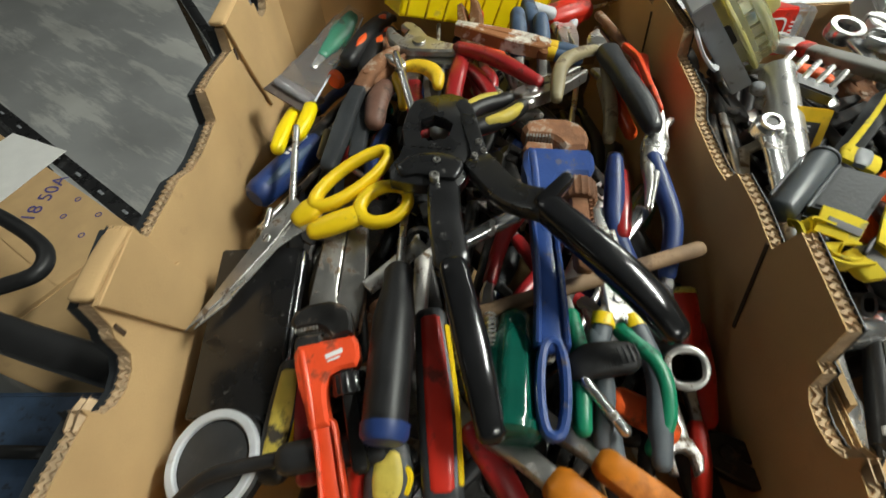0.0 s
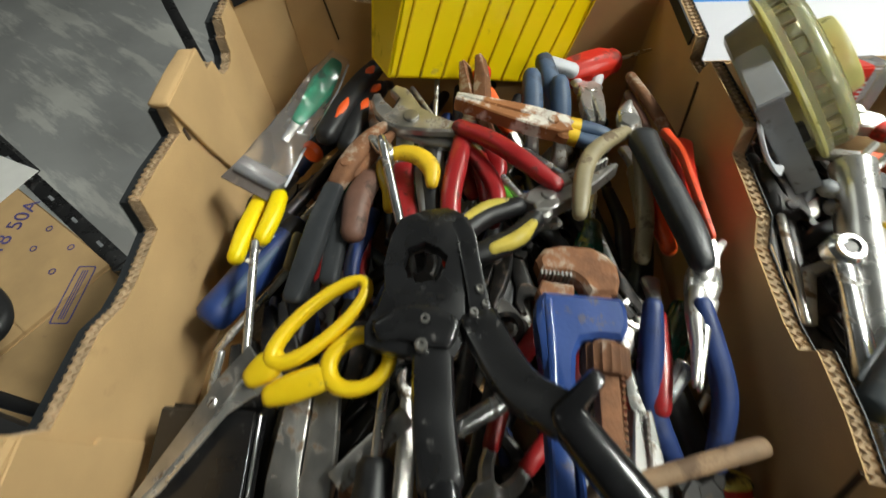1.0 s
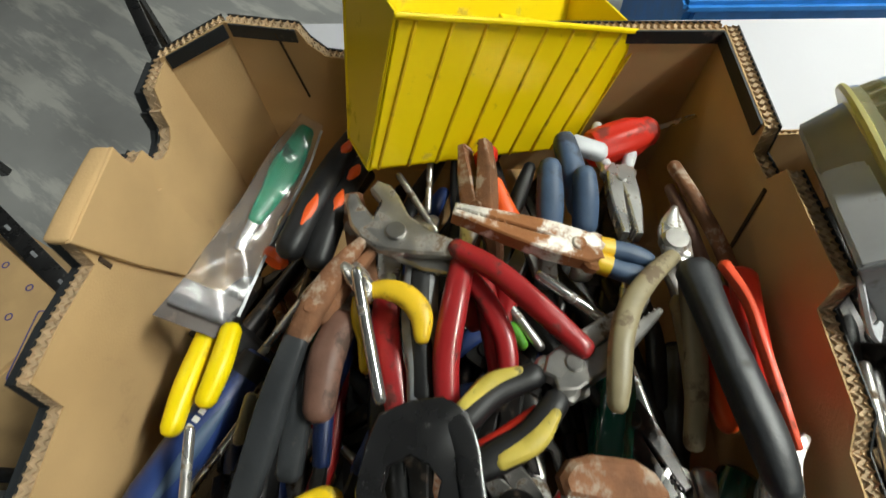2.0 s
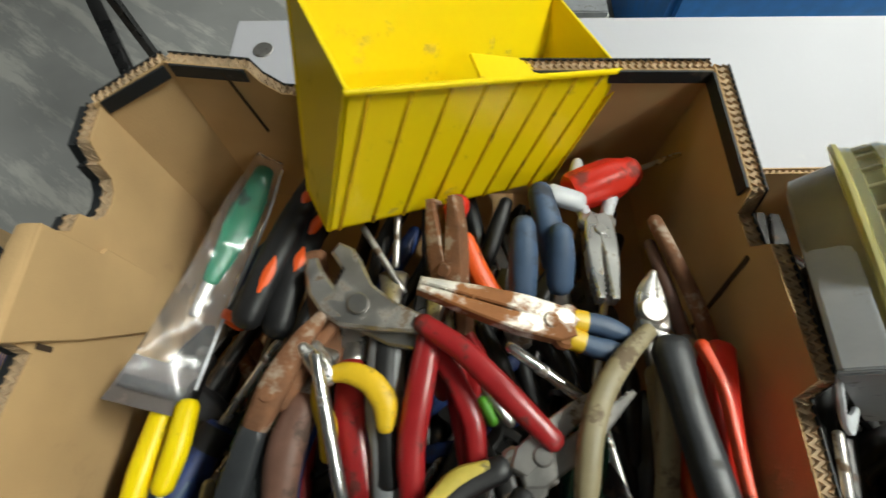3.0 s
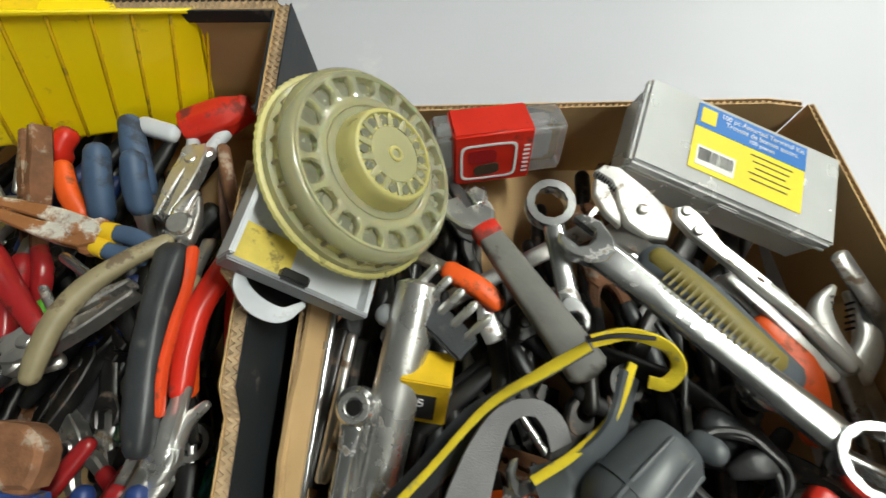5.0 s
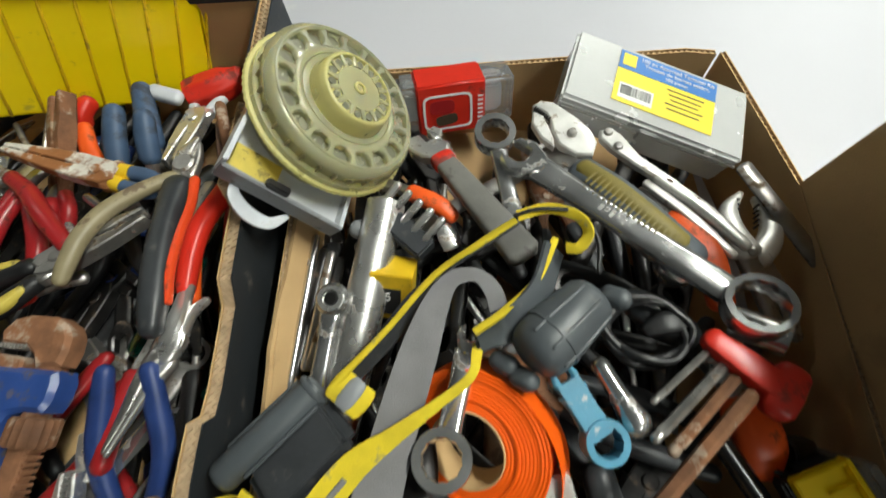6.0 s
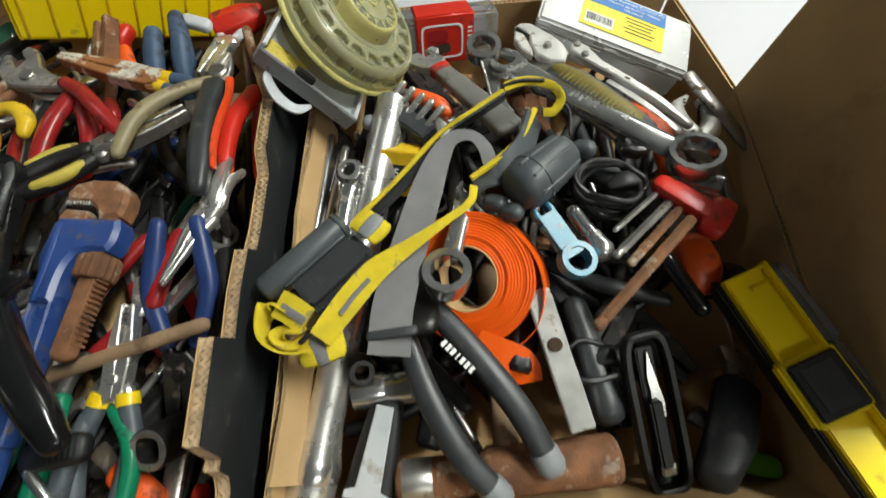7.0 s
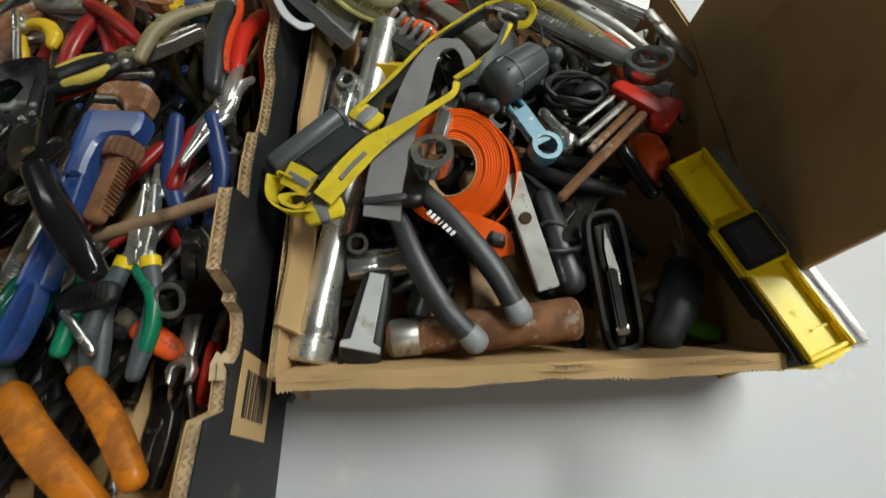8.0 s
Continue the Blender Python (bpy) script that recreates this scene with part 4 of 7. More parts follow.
cable_cutter()
pipe_wrench((0.080, 0.281, 0.872), (0.056, 0.054, 0.857), "blue enamelled pipe wrench with a rusted hook jaw and nut", "bluepaint", "rust", 1.12, flip=-1)
pipe_wrench((-0.082, 0.137, 0.852), (-0.056, 0.016, 0.826), "small red pipe wrench with black jaw and nut", "redpaint", "dark", 0.86, nut="blackmetal", hang=False, flip=-1)
bars([(0.0335, -0.003, 0.0026, 0.0105), (0.0365, -0.004, 0.0011, 0.0075)], "chalk", pose(0, 0, 0.0078) @ pose(0, 0, 0, 0, 0, 12), bpy.data.objects["pipe_wrench.001"], "white_mark")
t = screwdriver((-0.035, 0.243, 0.850), (-0.038, 0.057, 0.850), "black handled screwdriver with a blue end cap", "black", 0.077, 0.0138, cap="blue", flutes=3, depth=0.001)


def folder():
    """The black slab by the left wall."""
    a, b = (-0.140, 0.196, 0.832), (-0.144, 0.077, 0.803)
    t = thing("black_case", lay(a, b, 8), "flat glossy black plastic case with rounded edges", "case")
    L = far(a, b)
    part("body", block(L, 0.066, 0.012, (L / 2, 0, -0.003), 0.0045, seg=4), "blackmetal", t)
    part("lid", block(L - 0.004, 0.063, 0.003, (L / 2, 0, 0.0042), 0.0012, seg=3), "blackmetal", t)
    # thin chrome line stands in for the highlight along the glossy edge
    part("edge_trim", sweep([(0.004, 0.032, 0.001), (L - 0.006, 0.032, 0.001), (L - 0.003, 0.028, 0.001), (L - 0.003, -0.030, 0.001)], (0.0014, 0.0014), 8, 2, 6), "chrome", t)


folder()
pliers((-0.078, 0.209, 0.838), (-0.084, 0.096, 0.815), "tin snips with broad dark jaws", "black", "steel", jaw=0.07, base=0.019, tip=0.014, spread=0.03, thick=0.005, gap=0.001, teeth=False, name="tin_snips", category="snips")
screwdriver((-0.093, 0.395, 0.815), (-0.165, 0.252, 0.826), "blue and black screwdriver handle with worn white print", "blue", 0.06, 0.0135, flutes=0, collar="black", stripe="slate")
for i, ob in enumerate(o for o in list(scene.objects) if o.name == "screwdriver.001"):
    bars([(0.088 + 0.005 * k, 0, 0.0032, 0.004) for k in range(6)], "chalk", pose(0, 0, 0.0139), ob, "worn_print")
rod((-0.125, 0.290, 0.868), (-0.119, 0.211, 0.848), "slender steel screwdriver shaft", "bright", 0.0026, "screwdriver_shaft", "screwdriver")
rod((-0.140, 0.225, 0.842), (-0.143, 0.204, 0.835), "slender steel screwdriver shaft", "bright", 0.0026, "screwdriver_shaft", "screwdriver")
rod((0.161, 0.174, 0.856), (0.018, 0.136, 0.842), "weathered round wooden stick", "wood", 0.0052, "wooden_stick", "stick")


# ---- first box: the pliers at the back ----


def red_slip_joint():
    base = Vector((-0.019, 0.403, 0.870))
    t = thing("slip_joint_pliers", Matrix.Translation(base), "worn steel slip joint pliers with long red vinyl handles", "pliers")

    def to(*pts):
        return [Vector(p) - base for p in pts]
    head = [(-0.063, 0.422), (-0.059, 0.408), (-0.051, 0.397), (-0.040, 0.390), (-0.015, 0.387), (0.004, 0.386), (0.007, 0.396), (-0.010, 0.404), (-0.023, 0.414), (-0.031, 0.430), (-0.036, 0.437), (-0.045, 0.441),
            (-0.049, 0.434), (-0.041, 0.423), (-0.045, 0.413), (-0.053, 0.423), (-0.057, 0.431), (-0.062, 0.430)]
    part("jaw", plate([(x - base.x, y - base.y) for x, y in head][::-1], -0.004, 0.004, 0.0016), "steel", t)
    bm = bmesh.new()
    for k in range(6):
        block(0.0014, 0.0030, 0.0074, (-0.0435 + 0.0010 * k - base.x, 0.4150 + 0.0034 * k - base.y, 0), 0.0002, bm)
    part("jaw_teeth", bm, "dark", t)
    part("lower_jaw", plate([(x - base.x, y - base.y) for x, y in ((-0.050, 0.399), (-0.014, 0.381), (0.010, 0.377), (0.012, 0.388), (-0.018, 0.404), (-0.038, 0.414))], -0.011, -0.0045, 0.0012), "steel", t)
    part("pivot_bolt", disc(0.0062, 0.003, 0.0062, (-0.030 - base.x, 0.402 - base.y), 18), "steel", t)
    part("grip", sweep(to((0.006, 0.391, 0.873), (0.027, 0.376, 0.876), (0.048, 0.355, 0.878), (0.072, 0.331, 0.876)), [(0.0058, 0.0056), (0.0064, 0.006), (0.0066, 0.006), (0.0055, 0.005)], 14, 2.6, 7), "red", t)
    part("grip", sweep(to((0.011, 0.382, 0.862), (0.024, 0.362, 0.862), (0.033, 0.341, 0.860), (0.035, 0.321, 0.856)), [(0.0052, 0.005), (0.0060, 0.0056), (0.0062, 0.0056), (0.0055, 0.005)], 14, 2.6, 7), "red", t)


red_slip_joint()
pliers((0.004, 0.410, 0.882), (0.116, 0.381, 0.868), "old pliers with flaking nickel and rust", "slate", "rustpale", jaw=0.074, base=0.0105, tip=0.0036, spread=0.022, bow=0.001, fat=(0.0058, 0.0055), neck=0.016, gap=0.0006, band="gold", thick=0.0068)


def tan_cutters():
    base = Vector((0.135, 0.399, 0.868))
    t = thing("diagonal_cutters", Matrix.Translation(base), "diagonal cutters with long bowed tan vinyl handles", "pliers")

    def to(*pts):
        return [Vector(p) - base for p in pts]
    part("jaw", sweep(to((0.133, 0.392, 0.868), (0.134, 0.408, 0.869), (0.140, 0.422, 0.869)), [(0.0062, 0.0045), (0.0062, 0.0045), (0.0022, 0.0025)], 12, 3, 5), "bright", t)
    part("jaw", sweep(to((0.139, 0.390, 0.866), (0.141, 0.405, 0.866), (0.141, 0.419, 0.867)), [(0.0055, 0.0045), (0.0045, 0.004), (0.002, 0.0025)], 12, 3, 5), "steel", t)
    part("joint", disc(0.0085, -0.004, 0.0055, (0.0, 0.0), 20), "steel", t)
    part("tang", sweep(to((0.135, 0.395, 0.867), (0.139, 0.387, 0.865), (0.140, 0.379, 0.862)), (0.0042, 0.004), 10, 3, 4), "steel", t)
    part("grip", sweep(to((0.130, 0.387, 0.871), (0.113, 0.372, 0.877), (0.097, 0.353, 0.882), (0.088, 0.333, 0.884), (0.084, 0.314, 0.883), (0.082, 0.303, 0.881)), [(0.0046, 0.0045), (0.0055, 0.005), (0.0060, 0.0054), (0.0060, 0.0054), (0.0056, 0.005), (0.0046, 0.0045)], 14, 2.6, 6), "tan", t)
    part("grip", sweep(to((0.140, 0.376, 0.861), (0.139, 0.350, 0.858), (0.135, 0.319, 0.854), (0.128, 0.290, 0.850)), [(0.0046, 0.0045), (0.0056, 0.005), (0.0058, 0.0052), (0.005, 0.0046)], 14, 2.6, 7), "tan", t)


tan_cutters()
part_lump = thing("nylon_block", Matrix.Translation((0.096, 0.477, 0.862)) @ pose(0, 0, 0, 8, 12, -12), "small white nylon block against the box wall", "block")
part("body", sweep([(-0.010, 0, 0), (0.010, 0, 0)], (0.0065, 0.0055), 14, 3, 4), "pale", part_lump)


def long_nose():
    base = Vector((0.153, 0.261, 0.862))
    t = thing("long_nose_pliers", Matrix.Translation(base), "long nose pliers with black and red cushioned grips", "pliers")

    def to(*pts):
        return [Vector(p) - base for p in pts]
    part("tang", sweep(to((0.162, 0.300, 0.872), (0.159, 0.283, 0.870), (0.153, 0.265, 0.866)), [(0.0042, 0.004), (0.0055, 0.0045), (0.008, 0.005)], 10, 3, 5), "bright", t)
    part("tang", sweep(to((0.173, 0.292, 0.866), (0.163, 0.281, 0.866), (0.156, 0.263, 0.864)), [(0.0025, 0.003), (0.0045, 0.004), (0.008, 0.005)], 10, 3, 5), "bright", t)
    part("head", sweep(to((0.157, 0.276, 0.866), (0.154, 0.265, 0.864), (0.150, 0.255, 0.863)), [(0.0075, 0.005), (0.0100, 0.006), (0.0088, 0.0055)], 14, 3, 5), "bright", t)
    part("rivet", disc(0.0036, 0.004, 0.0072, (0.0, 0.0), 16), "steel", t)
    part("jaw", sweep(to((0.149, 0.259, 0.864), (0.143, 0.244, 0.865), (0.138, 0.222, 0.866), (0.131, 0.202, 0.866)), [(0.0062, 0.005), (0.0050, 0.0045), (0.0034, 0.0036), (0.0012, 0.0018)], 12, 3.0, 6), "steel", t)
    part("jaw", sweep(to((0.155, 0.253, 0.862), (0.147, 0.237, 0.864), (0.140, 0.219, 0.865), (0.133, 0.200, 0.866)), [(0.0052, 0.0045), (0.0038, 0.004), (0.0026, 0.003), (0.0012, 0.0018)], 12, 3.0, 6), "bright", t)
    g = part("grip", sweep(to((0.149, 0.270, 0.878), (0.147, 0.289, 0.880), (0.143, 0.316, 0.880), (0.140, 0.347, 0.878), (0.139, 0.377, 0.874)), [(0.0066, 0.0068), (0.0084, 0.0080), (0.0086, 0.0082), (0.0082, 0.0080), (0.0098, 0.0086)], 16, 2.8, 7), "charcoal", t)
    part("inlay", sweep(to((0.158, 0.286, 0.881), (0.156, 0.306, 0.884), (0.156, 0.332, 0.884), (0.157, 0.356, 0.882), (0.153, 0.378, 0.879)), [(0.0018, 0.003), (0.0024, 0.0034), (0.0024, 0.0034), (0.0026, 0.0034), (0.0036, 0.0032)], 10, 2.6, 7), "redpaint", g)
    part("grip", sweep(to((0.160, 0.298, 0.871), (0.159, 0.321, 0.872), (0.161, 0.345, 0.872), (0.170, 0.378, 0.866)), [(0.0058, 0.006), (0.0066, 0.0065), (0.0070, 0.0065), (0.0075, 0.006)], 14, 2.6, 7), "brightred", t)


long_nose()
pliers((0.138, 0.117, 0.812), (0.133, 0.248, 0.868), "pliers with dark blue vinyl handles", "blue", "dark", jaw=0.035, base=0.012, tip=0.007, spread=0.046, bow=0.008, fat=(0.0068, 0.006), neck=0.02)
pliers((0.115, 0.358, 0.866), (0.007, 0.281, 0.874), "needle nose pliers with yellow and black grips", "black", "steel", jaw=0.06, base=0.012, tip=0.0028, spread=0.03, bow=0.004, fat=(0.0075, 0.0065), gap=0.006, inlay="dullyellow", neck=0.018, twist=10)
grip_only([(0.048, 0.300, 0.866), (0.026, 0.286, 0.868), (0.001, 0.275, 0.868)], "bright red vinyl plier handle", "brightred", 0.006)
t, to = free_thing("rusted_pliers", (0.160, 0.420, 0.856), "old pliers with smooth rusted brown handles", "pliers")
part("handle", sweep(to((0.149, 0.458, 0.866), (0.158, 0.430, 0.864), (0.168, 0.402, 0.858), (0.177, 0.372, 0.848)), [(0.0042, 0.0042), (0.0046, 0.0042), (0.0048, 0.0042), (0.0056, 0.0046)], 12, 2.4, 6), "rust", t)
part("handle", sweep(to((0.147, 0.446, 0.858), (0.153, 0.420, 0.856), (0.160, 0.388, 0.850)), [(0.0034, 0.0036), (0.0040, 0.0038), (0.0044, 0.004)], 12, 2.4, 6), "brown", t)
part("joint", disc(0.0082, -0.012, -0.003, (0.018, -0.05), 18), "rust", t)
grip_only([(0.167, 0.376, 0.846), (0.171, 0.346, 0.846), (0.175, 0.315, 0.842), (0.177, 0.301, 0.838)], "flat red vinyl handle of large pliers", "brightred", 0.0078, 0.006)
grip_only([(0.153, 0.358, 0.855), (0.146, 0.332, 0.850), (0.150, 0.300, 0.846)], "orange red vinyl plier handle", "orange", 0.006)
grip_only([(0.139, 0.368, 0.850), (0.138, 0.338, 0.850), (0.136, 0.310, 0.846)], "tan vinyl plier handle", "tan", 0.006)
pliers((0.115, 0.408, 0.858), (0.124, 0.520, 0.838), "small combination pliers with pale plastic and red handles", "pale", "bright", jaw=0.05, base=0.010, tip=0.004, spread=0.04, bow=0.006, fat=(0.005, 0.005), neck=0.015)
screwdriver((0.186, 0.520, 0.850), (0.103, 0.489, 0.846), "stubby bright red screwdriver", "brightred", 0.036, 0.0155, rod=0.0018, flutes=8)
for p, q, w, lab in (((0.066, 0.452, 0.872), (0.066, 0.415, 0.852), 0.0088, "slate blue vinyl plier handle standing up"), ((0.079, 0.478, 0.868), (0.089, 0.435, 0.850), 0.009, "slate blue vinyl plier handle standing up"), ((0.089, 0.449, 0.868), (0.090, 0.421, 0.850), 0.0085, "blue vinyl plier handle standing up")):
    grip_only([q, ((p[0] + q[0]) / 2, (p[1] + q[1]) / 2, (p[2] + q[2]) / 2 + 0.002), p], lab, "slate", w, 0.008)
grip_only([(0.048, 0.416, 0.848), (0.039, 0.429, 0.854), (0.031, 0.449, 0.858)], "orange rubber plier handle", "orange", 0.007)
grip_only([(0.021, 0.460, 0.852), (0.023, 0.465, 0.858), (0.028, 0.474, 0.860)], "glossy red round screwdriver end", "brightred", 0.0085, 0.008, name="screwdriver", category="screwdriver")
pliers((0.018, 0.470, 0.874), (0.026, 0.357, 0.838), "tongue and groove pliers with dark brown jaws", "red", "rust", jaw=0.045, base=0.011, tip=0.005, spread=0.03, gap=0.010, neck=0.04, thick=0.007, twist=30)
grip_only([(0.010, 0.386, 0.866), (0.005, 0.356, 0.868), (0.001, 0.329, 0.864), (0.002, 0.303, 0.858)], "red vinyl plier handle", "red", 0.0078)
grip_only([(0.022, 0.381, 0.852), (0.027, 0.349, 0.852), (0.031, 0.321, 0.848)], "red vinyl plier handle", "red", 0.007)
grip_only([(-0.036, 0.373, 0.850), (-0.034, 0.343, 0.852), (-0.024, 0.302, 0.848)], "flat red vinyl plier handle", "red", 0.0085, 0.004)
grip_only([(-0.015, 0.401, 0.852), (-0.015, 0.358, 0.856), (-0.011, 0.326, 0.854), (-0.010, 0.300, 0.850)], "grey cushioned plier handle with a black insert", "grey", 0.011, 0.007, inlay="black")
rod((-0.034, 0.458, 0.856), (-0.008, 0.419, 0.846), "thin round tool steel shaft", "steel", 0.0024, "steel_shaft", "shaft")
rod((-0.013, 0.473, 0.852), (-0.014, 0.438, 0.842), "thin round tool steel shaft", "steel", 0.0024, "steel_shaft", "shaft")
rod((-0.038, 0.427, 0.852), (-0.036, 0.375, 0.846), "flat bright steel chisel blade", "bright", 0.003, "chisel_blade", "chisel", ends=[(0.007, 0.0018), (0.0075, 0.0018), (0.0075, 0.0018)])
rod((0.056, 0.381, 0.858), (0.095, 0.354, 0.850), "polished round steel tool shaft", "chrome", 0.0036, "steel_shaft", "shaft")
rod((0.034, 0.371, 0.850), (0.055, 0.341, 0.846), "polished round steel tool shaft", "bright", 0.003, "steel_shaft", "shaft")
grip_only([(0.040, 0.353, 0.845), (0.045, 0.342, 0.845)], "lime green tool handle tip", "lime", 0.004, 0.004)
t, to = free_thing("worn_pliers", (-0.075, 0.345, 0.866), "old rusty pliers with worn flat black grips", "pliers")
part("jaw", sweep(to((-0.050, 0.397, 0.870), (-0.061, 0.380, 0.871), (-0.071, 0.358, 0.871), (-0.079, 0.338, 0.869)), [(0.0030, 0.0035), (0.0062, 0.005), (0.0082, 0.0055), (0.0066, 0.005)], 12, 3.4, 6), "rust", t)
part("jaw", sweep(to((-0.044, 0.392, 0.866), (-0.058, 0.372, 0.866), (-0.070, 0.350, 0.866)), [(0.0025, 0.003), (0.0055, 0.0045), (0.0070, 0.005)], 12, 3.4, 6), "rust", t)
part("grip", sweep(to((-0.080, 0.336, 0.869), (-0.085, 0.310, 0.868), (-0.090, 0.284, 0.863), (-0.097, 0.256, 0.856)), [(0.0066, 0.0046), (0.0076, 0.0052), (0.0078, 0.0052), (0.0066, 0.0046)], 12, 4, 6), "charcoal", t)
part("grip", sweep(to((-0.073, 0.334, 0.858), (-0.076, 0.305, 0.856), (-0.078, 0.272, 0.850)), [(0.0060, 0.0046), (0.0070, 0.0050), (0.0064, 0.0046)], 12, 4, 6), "charcoal", t)
part("rivet", disc(0.0042, 0.003, 0.0105, (0.002, 0.008), 14), "rust", t)
grip_only([(-0.058, 0.350, 0.862), (-0.063, 0.326, 0.866), (-0.064, 0.301, 0.862)], "old brown vinyl plier handle", "brown", 0.0098, 0.0075)
t, to = free_thing("diagonal_cutters", (-0.045, 0.365, 0.870), "small diagonal cutters with curved yellow vinyl handles", "pliers")
part("jaw", sweep(to((-0.058, 0.378, 0.874), (-0.050, 0.370, 0.874), (-0.043, 0.362, 0.873)), [(0.0030, 0.003), (0.0058, 0.0045), (0.0052, 0.0045)], 12, 3, 5), "bright", t)
part("jaw", sweep(to((-0.052, 0.380, 0.871), (-0.047, 0.371, 0.871), (-0.044, 0.361, 0.870)), [(0.0026, 0.003), (0.0048, 0.004), (0.0048, 0.004)], 12, 3, 5), "steel", t)
part("grip", sweep(to((-0.045, 0.363, 0.872), (-0.033, 0.3645, 0.873), (-0.021, 0.360, 0.873), (-0.013, 0.350, 0.872), (-0.012, 0.338, 0.870)), [(0.0036, 0.0038), (0.0056, 0.0050), (0.0066, 0.0056), (0.0066, 0.0056), (0.0044, 0.0042)], 14, 2.6, 6), "gold", t)
part("grip", sweep(to((-0.050, 0.361, 0.866), (-0.048, 0.350, 0.865), (-0.043, 0.338, 0.864), (-0.042, 0.324, 0.860)), [(0.0032, 0.0036), (0.0046, 0.0044), (0.0050, 0.0046), (0.0040, 0.004)], 14, 2.6, 6), "gold", t)
part("rivet", disc(0.0030, 0.0045, 0.0085, (-0.001, 0.002), 14), "steel", t)
rod((-0.049, 0.372, 0.880), (-0.032, 0.306, 0.868), "chromed square ended steel bar", "chrome", 0.0034, "steel_bar", "bar")
for pts, spots in (([(-0.072, 0.502, 0.846), (-0.080, 0.470, 0.853), (-0.088, 0.436, 0.858), (-0.099, 0.398, 0.858)], ((0.16, 0.30), (0.66, 0.90))),
                   ([(-0.066, 0.478, 0.842), (-0.073, 0.452, 0.849), (-0.078, 0.425, 0.852), (-0.083, 0.394, 0.850)], ((0.12, 0.32), (0.45, 0.68)))):
    t, to = free_thing("plier_handle", pts[0], "black cushioned plier handle with small orange inserts", "pliers")
    loc = to(*pts)
    g = part("grip", sweep(loc, [(0.0078, 0.0070), (0.0092, 0.0080), (0.0100, 0.0085), (0.0088, 0.0078)], 14, 2.6, 6), "black", t)
    line = smooth_path(loc, 12)
    for u, v in spots:
        run = [line[int(w * (len(line) - 1))] + Vector((0.0036, 0.001, 0.0056)) for w in (u, (u + v) / 2, v)]
        part("inlay", sweep(run, [(0.0022, 0.0022), (0.0042, 0.0032), (0.0024, 0.0024)], 10, 2.2, 5), "orange", g)
    d = (loc[0] - loc[1]).normalized()
    part("tang", sweep([loc[0], loc[0] + d * 0.02 + Vector((0, 0, -0.006))], (0.005, 0.004), 10, 3, 3), "dark", t)
screwdriver((-0.072, 0.500, 0.815), (-0.118, 0.401, 0.836), "screwdriver with a round orange end", "black", 0.045, 0.0095, flutes=0, cap="orange")
rod((-0.065, 0.440, 0.856), (-0.047, 0.369, 0.846), "rusted flat steel file", "rust", 0.004, "file", "file", ends=[(0.008, 0.003), (0.0085, 0.003), (0.007, 0.003)])
grip_only([(-0.131, 0.350, 0.842), (-0.130, 0.327, 0.846), (-0.134, 0.309, 0.844)], "bright yellow vinyl plier handle", "lemon", 0.0068, 0.0062, metal="dark")
grip_only([(-0.148, 0.351, 0.836), (-0.149, 0.317, 0.842), (-0.150, 0.294, 0.842)], "bright yellow vinyl plier handle", "lemon", 0.0068, 0.0062, metal="dark")
rod((-0.108, 0.310, 0.846), (-0.113, 0.289, 0.838), "thin olive coloured tool shaft", "tan", 0.0035, "steel_shaft", "shaft")


def blister_pack():
    a, b = (-0.108, 0.520, 0.846), (-0.146, 0.357, 0.852)
    L = far(a, b)
    t = thing("blister_pack", lay(a, b, -32), "crinkled clear plastic pouch holding a green tool", "package")
    part("tool_handle", sweep([(0.010, 0, -0.002), (0.035, 0.001, -0.002), (L * 0.34, 0.001, -0.002), (L * 0.58, 0.0, -0.002)], [(0.0060, 0.004), (0.0090, 0.005), (0.0095, 0.005), (0.0050, 0.003)], 14, 3.2, 6), "green", t, "green handle")
    part("tool_blade", sweep([(L * 0.56, 0, -0.002), (L * 0.72, 0, -0.002)], [(0.0044, 0.0012), (0.003, 0.001)], 10, 4, 4), "steel", t)
    g = random.Random(21)
    steps = 26
    rings = []
    for i in range(steps + 1):
        u = i / steps
        w = 0.0095 + 0.0050 * min(1, u * 4) + 0.0055 * max(0, u - 0.55) / 0.45
        h = 0.0022 + 0.0062 * math.sin(math.pi * min(1, u * 1.25)) if u < 0.8 else 0.0022
        ring = []
        for j in range(16):
            ang = math.tau * j / 16
            c, d = math.cos(ang), math.sin(ang)
            k = 1 + g.uniform(-0.13, 0.13)
            ring.append((L * u, w * math.copysign(abs(c) ** 0.7, c), h * d * k + 0.0012 * math.sin(u * 31 + j)))
        rings.append(ring)
    part("pouch", loft(bmesh.new(), rings), "bag", t, "crinkled clear pouch", smooth=24).visible_shadow = False
    part("seal", plate([(L * 0.965, -0.0185), (L * 0.965, 0.0185), (L * 1.01, 0.019), (L * 1.01, -0.019)], -0.0006, 0.0006, 0), "bag", t)
    part("card", plate([(L * 0.90, -0.019), (L * 0.90, 0.019), (L * 1.06, 0.023), (L * 1.06, -0.023)], -0.0045, -0.0034, 0), "printedcard", t, "dark printed card")
    part("pouch_edge", sweep([(0.004, 0.0100, 0), (L * 0.3, 0.0150, 0.001), (L * 0.7, 0.0166, 0), (L * 0.97, 0.0192, 0)], (0.0011, 0.0007), 6, 3, 6), "pale", t)


blister_pack()


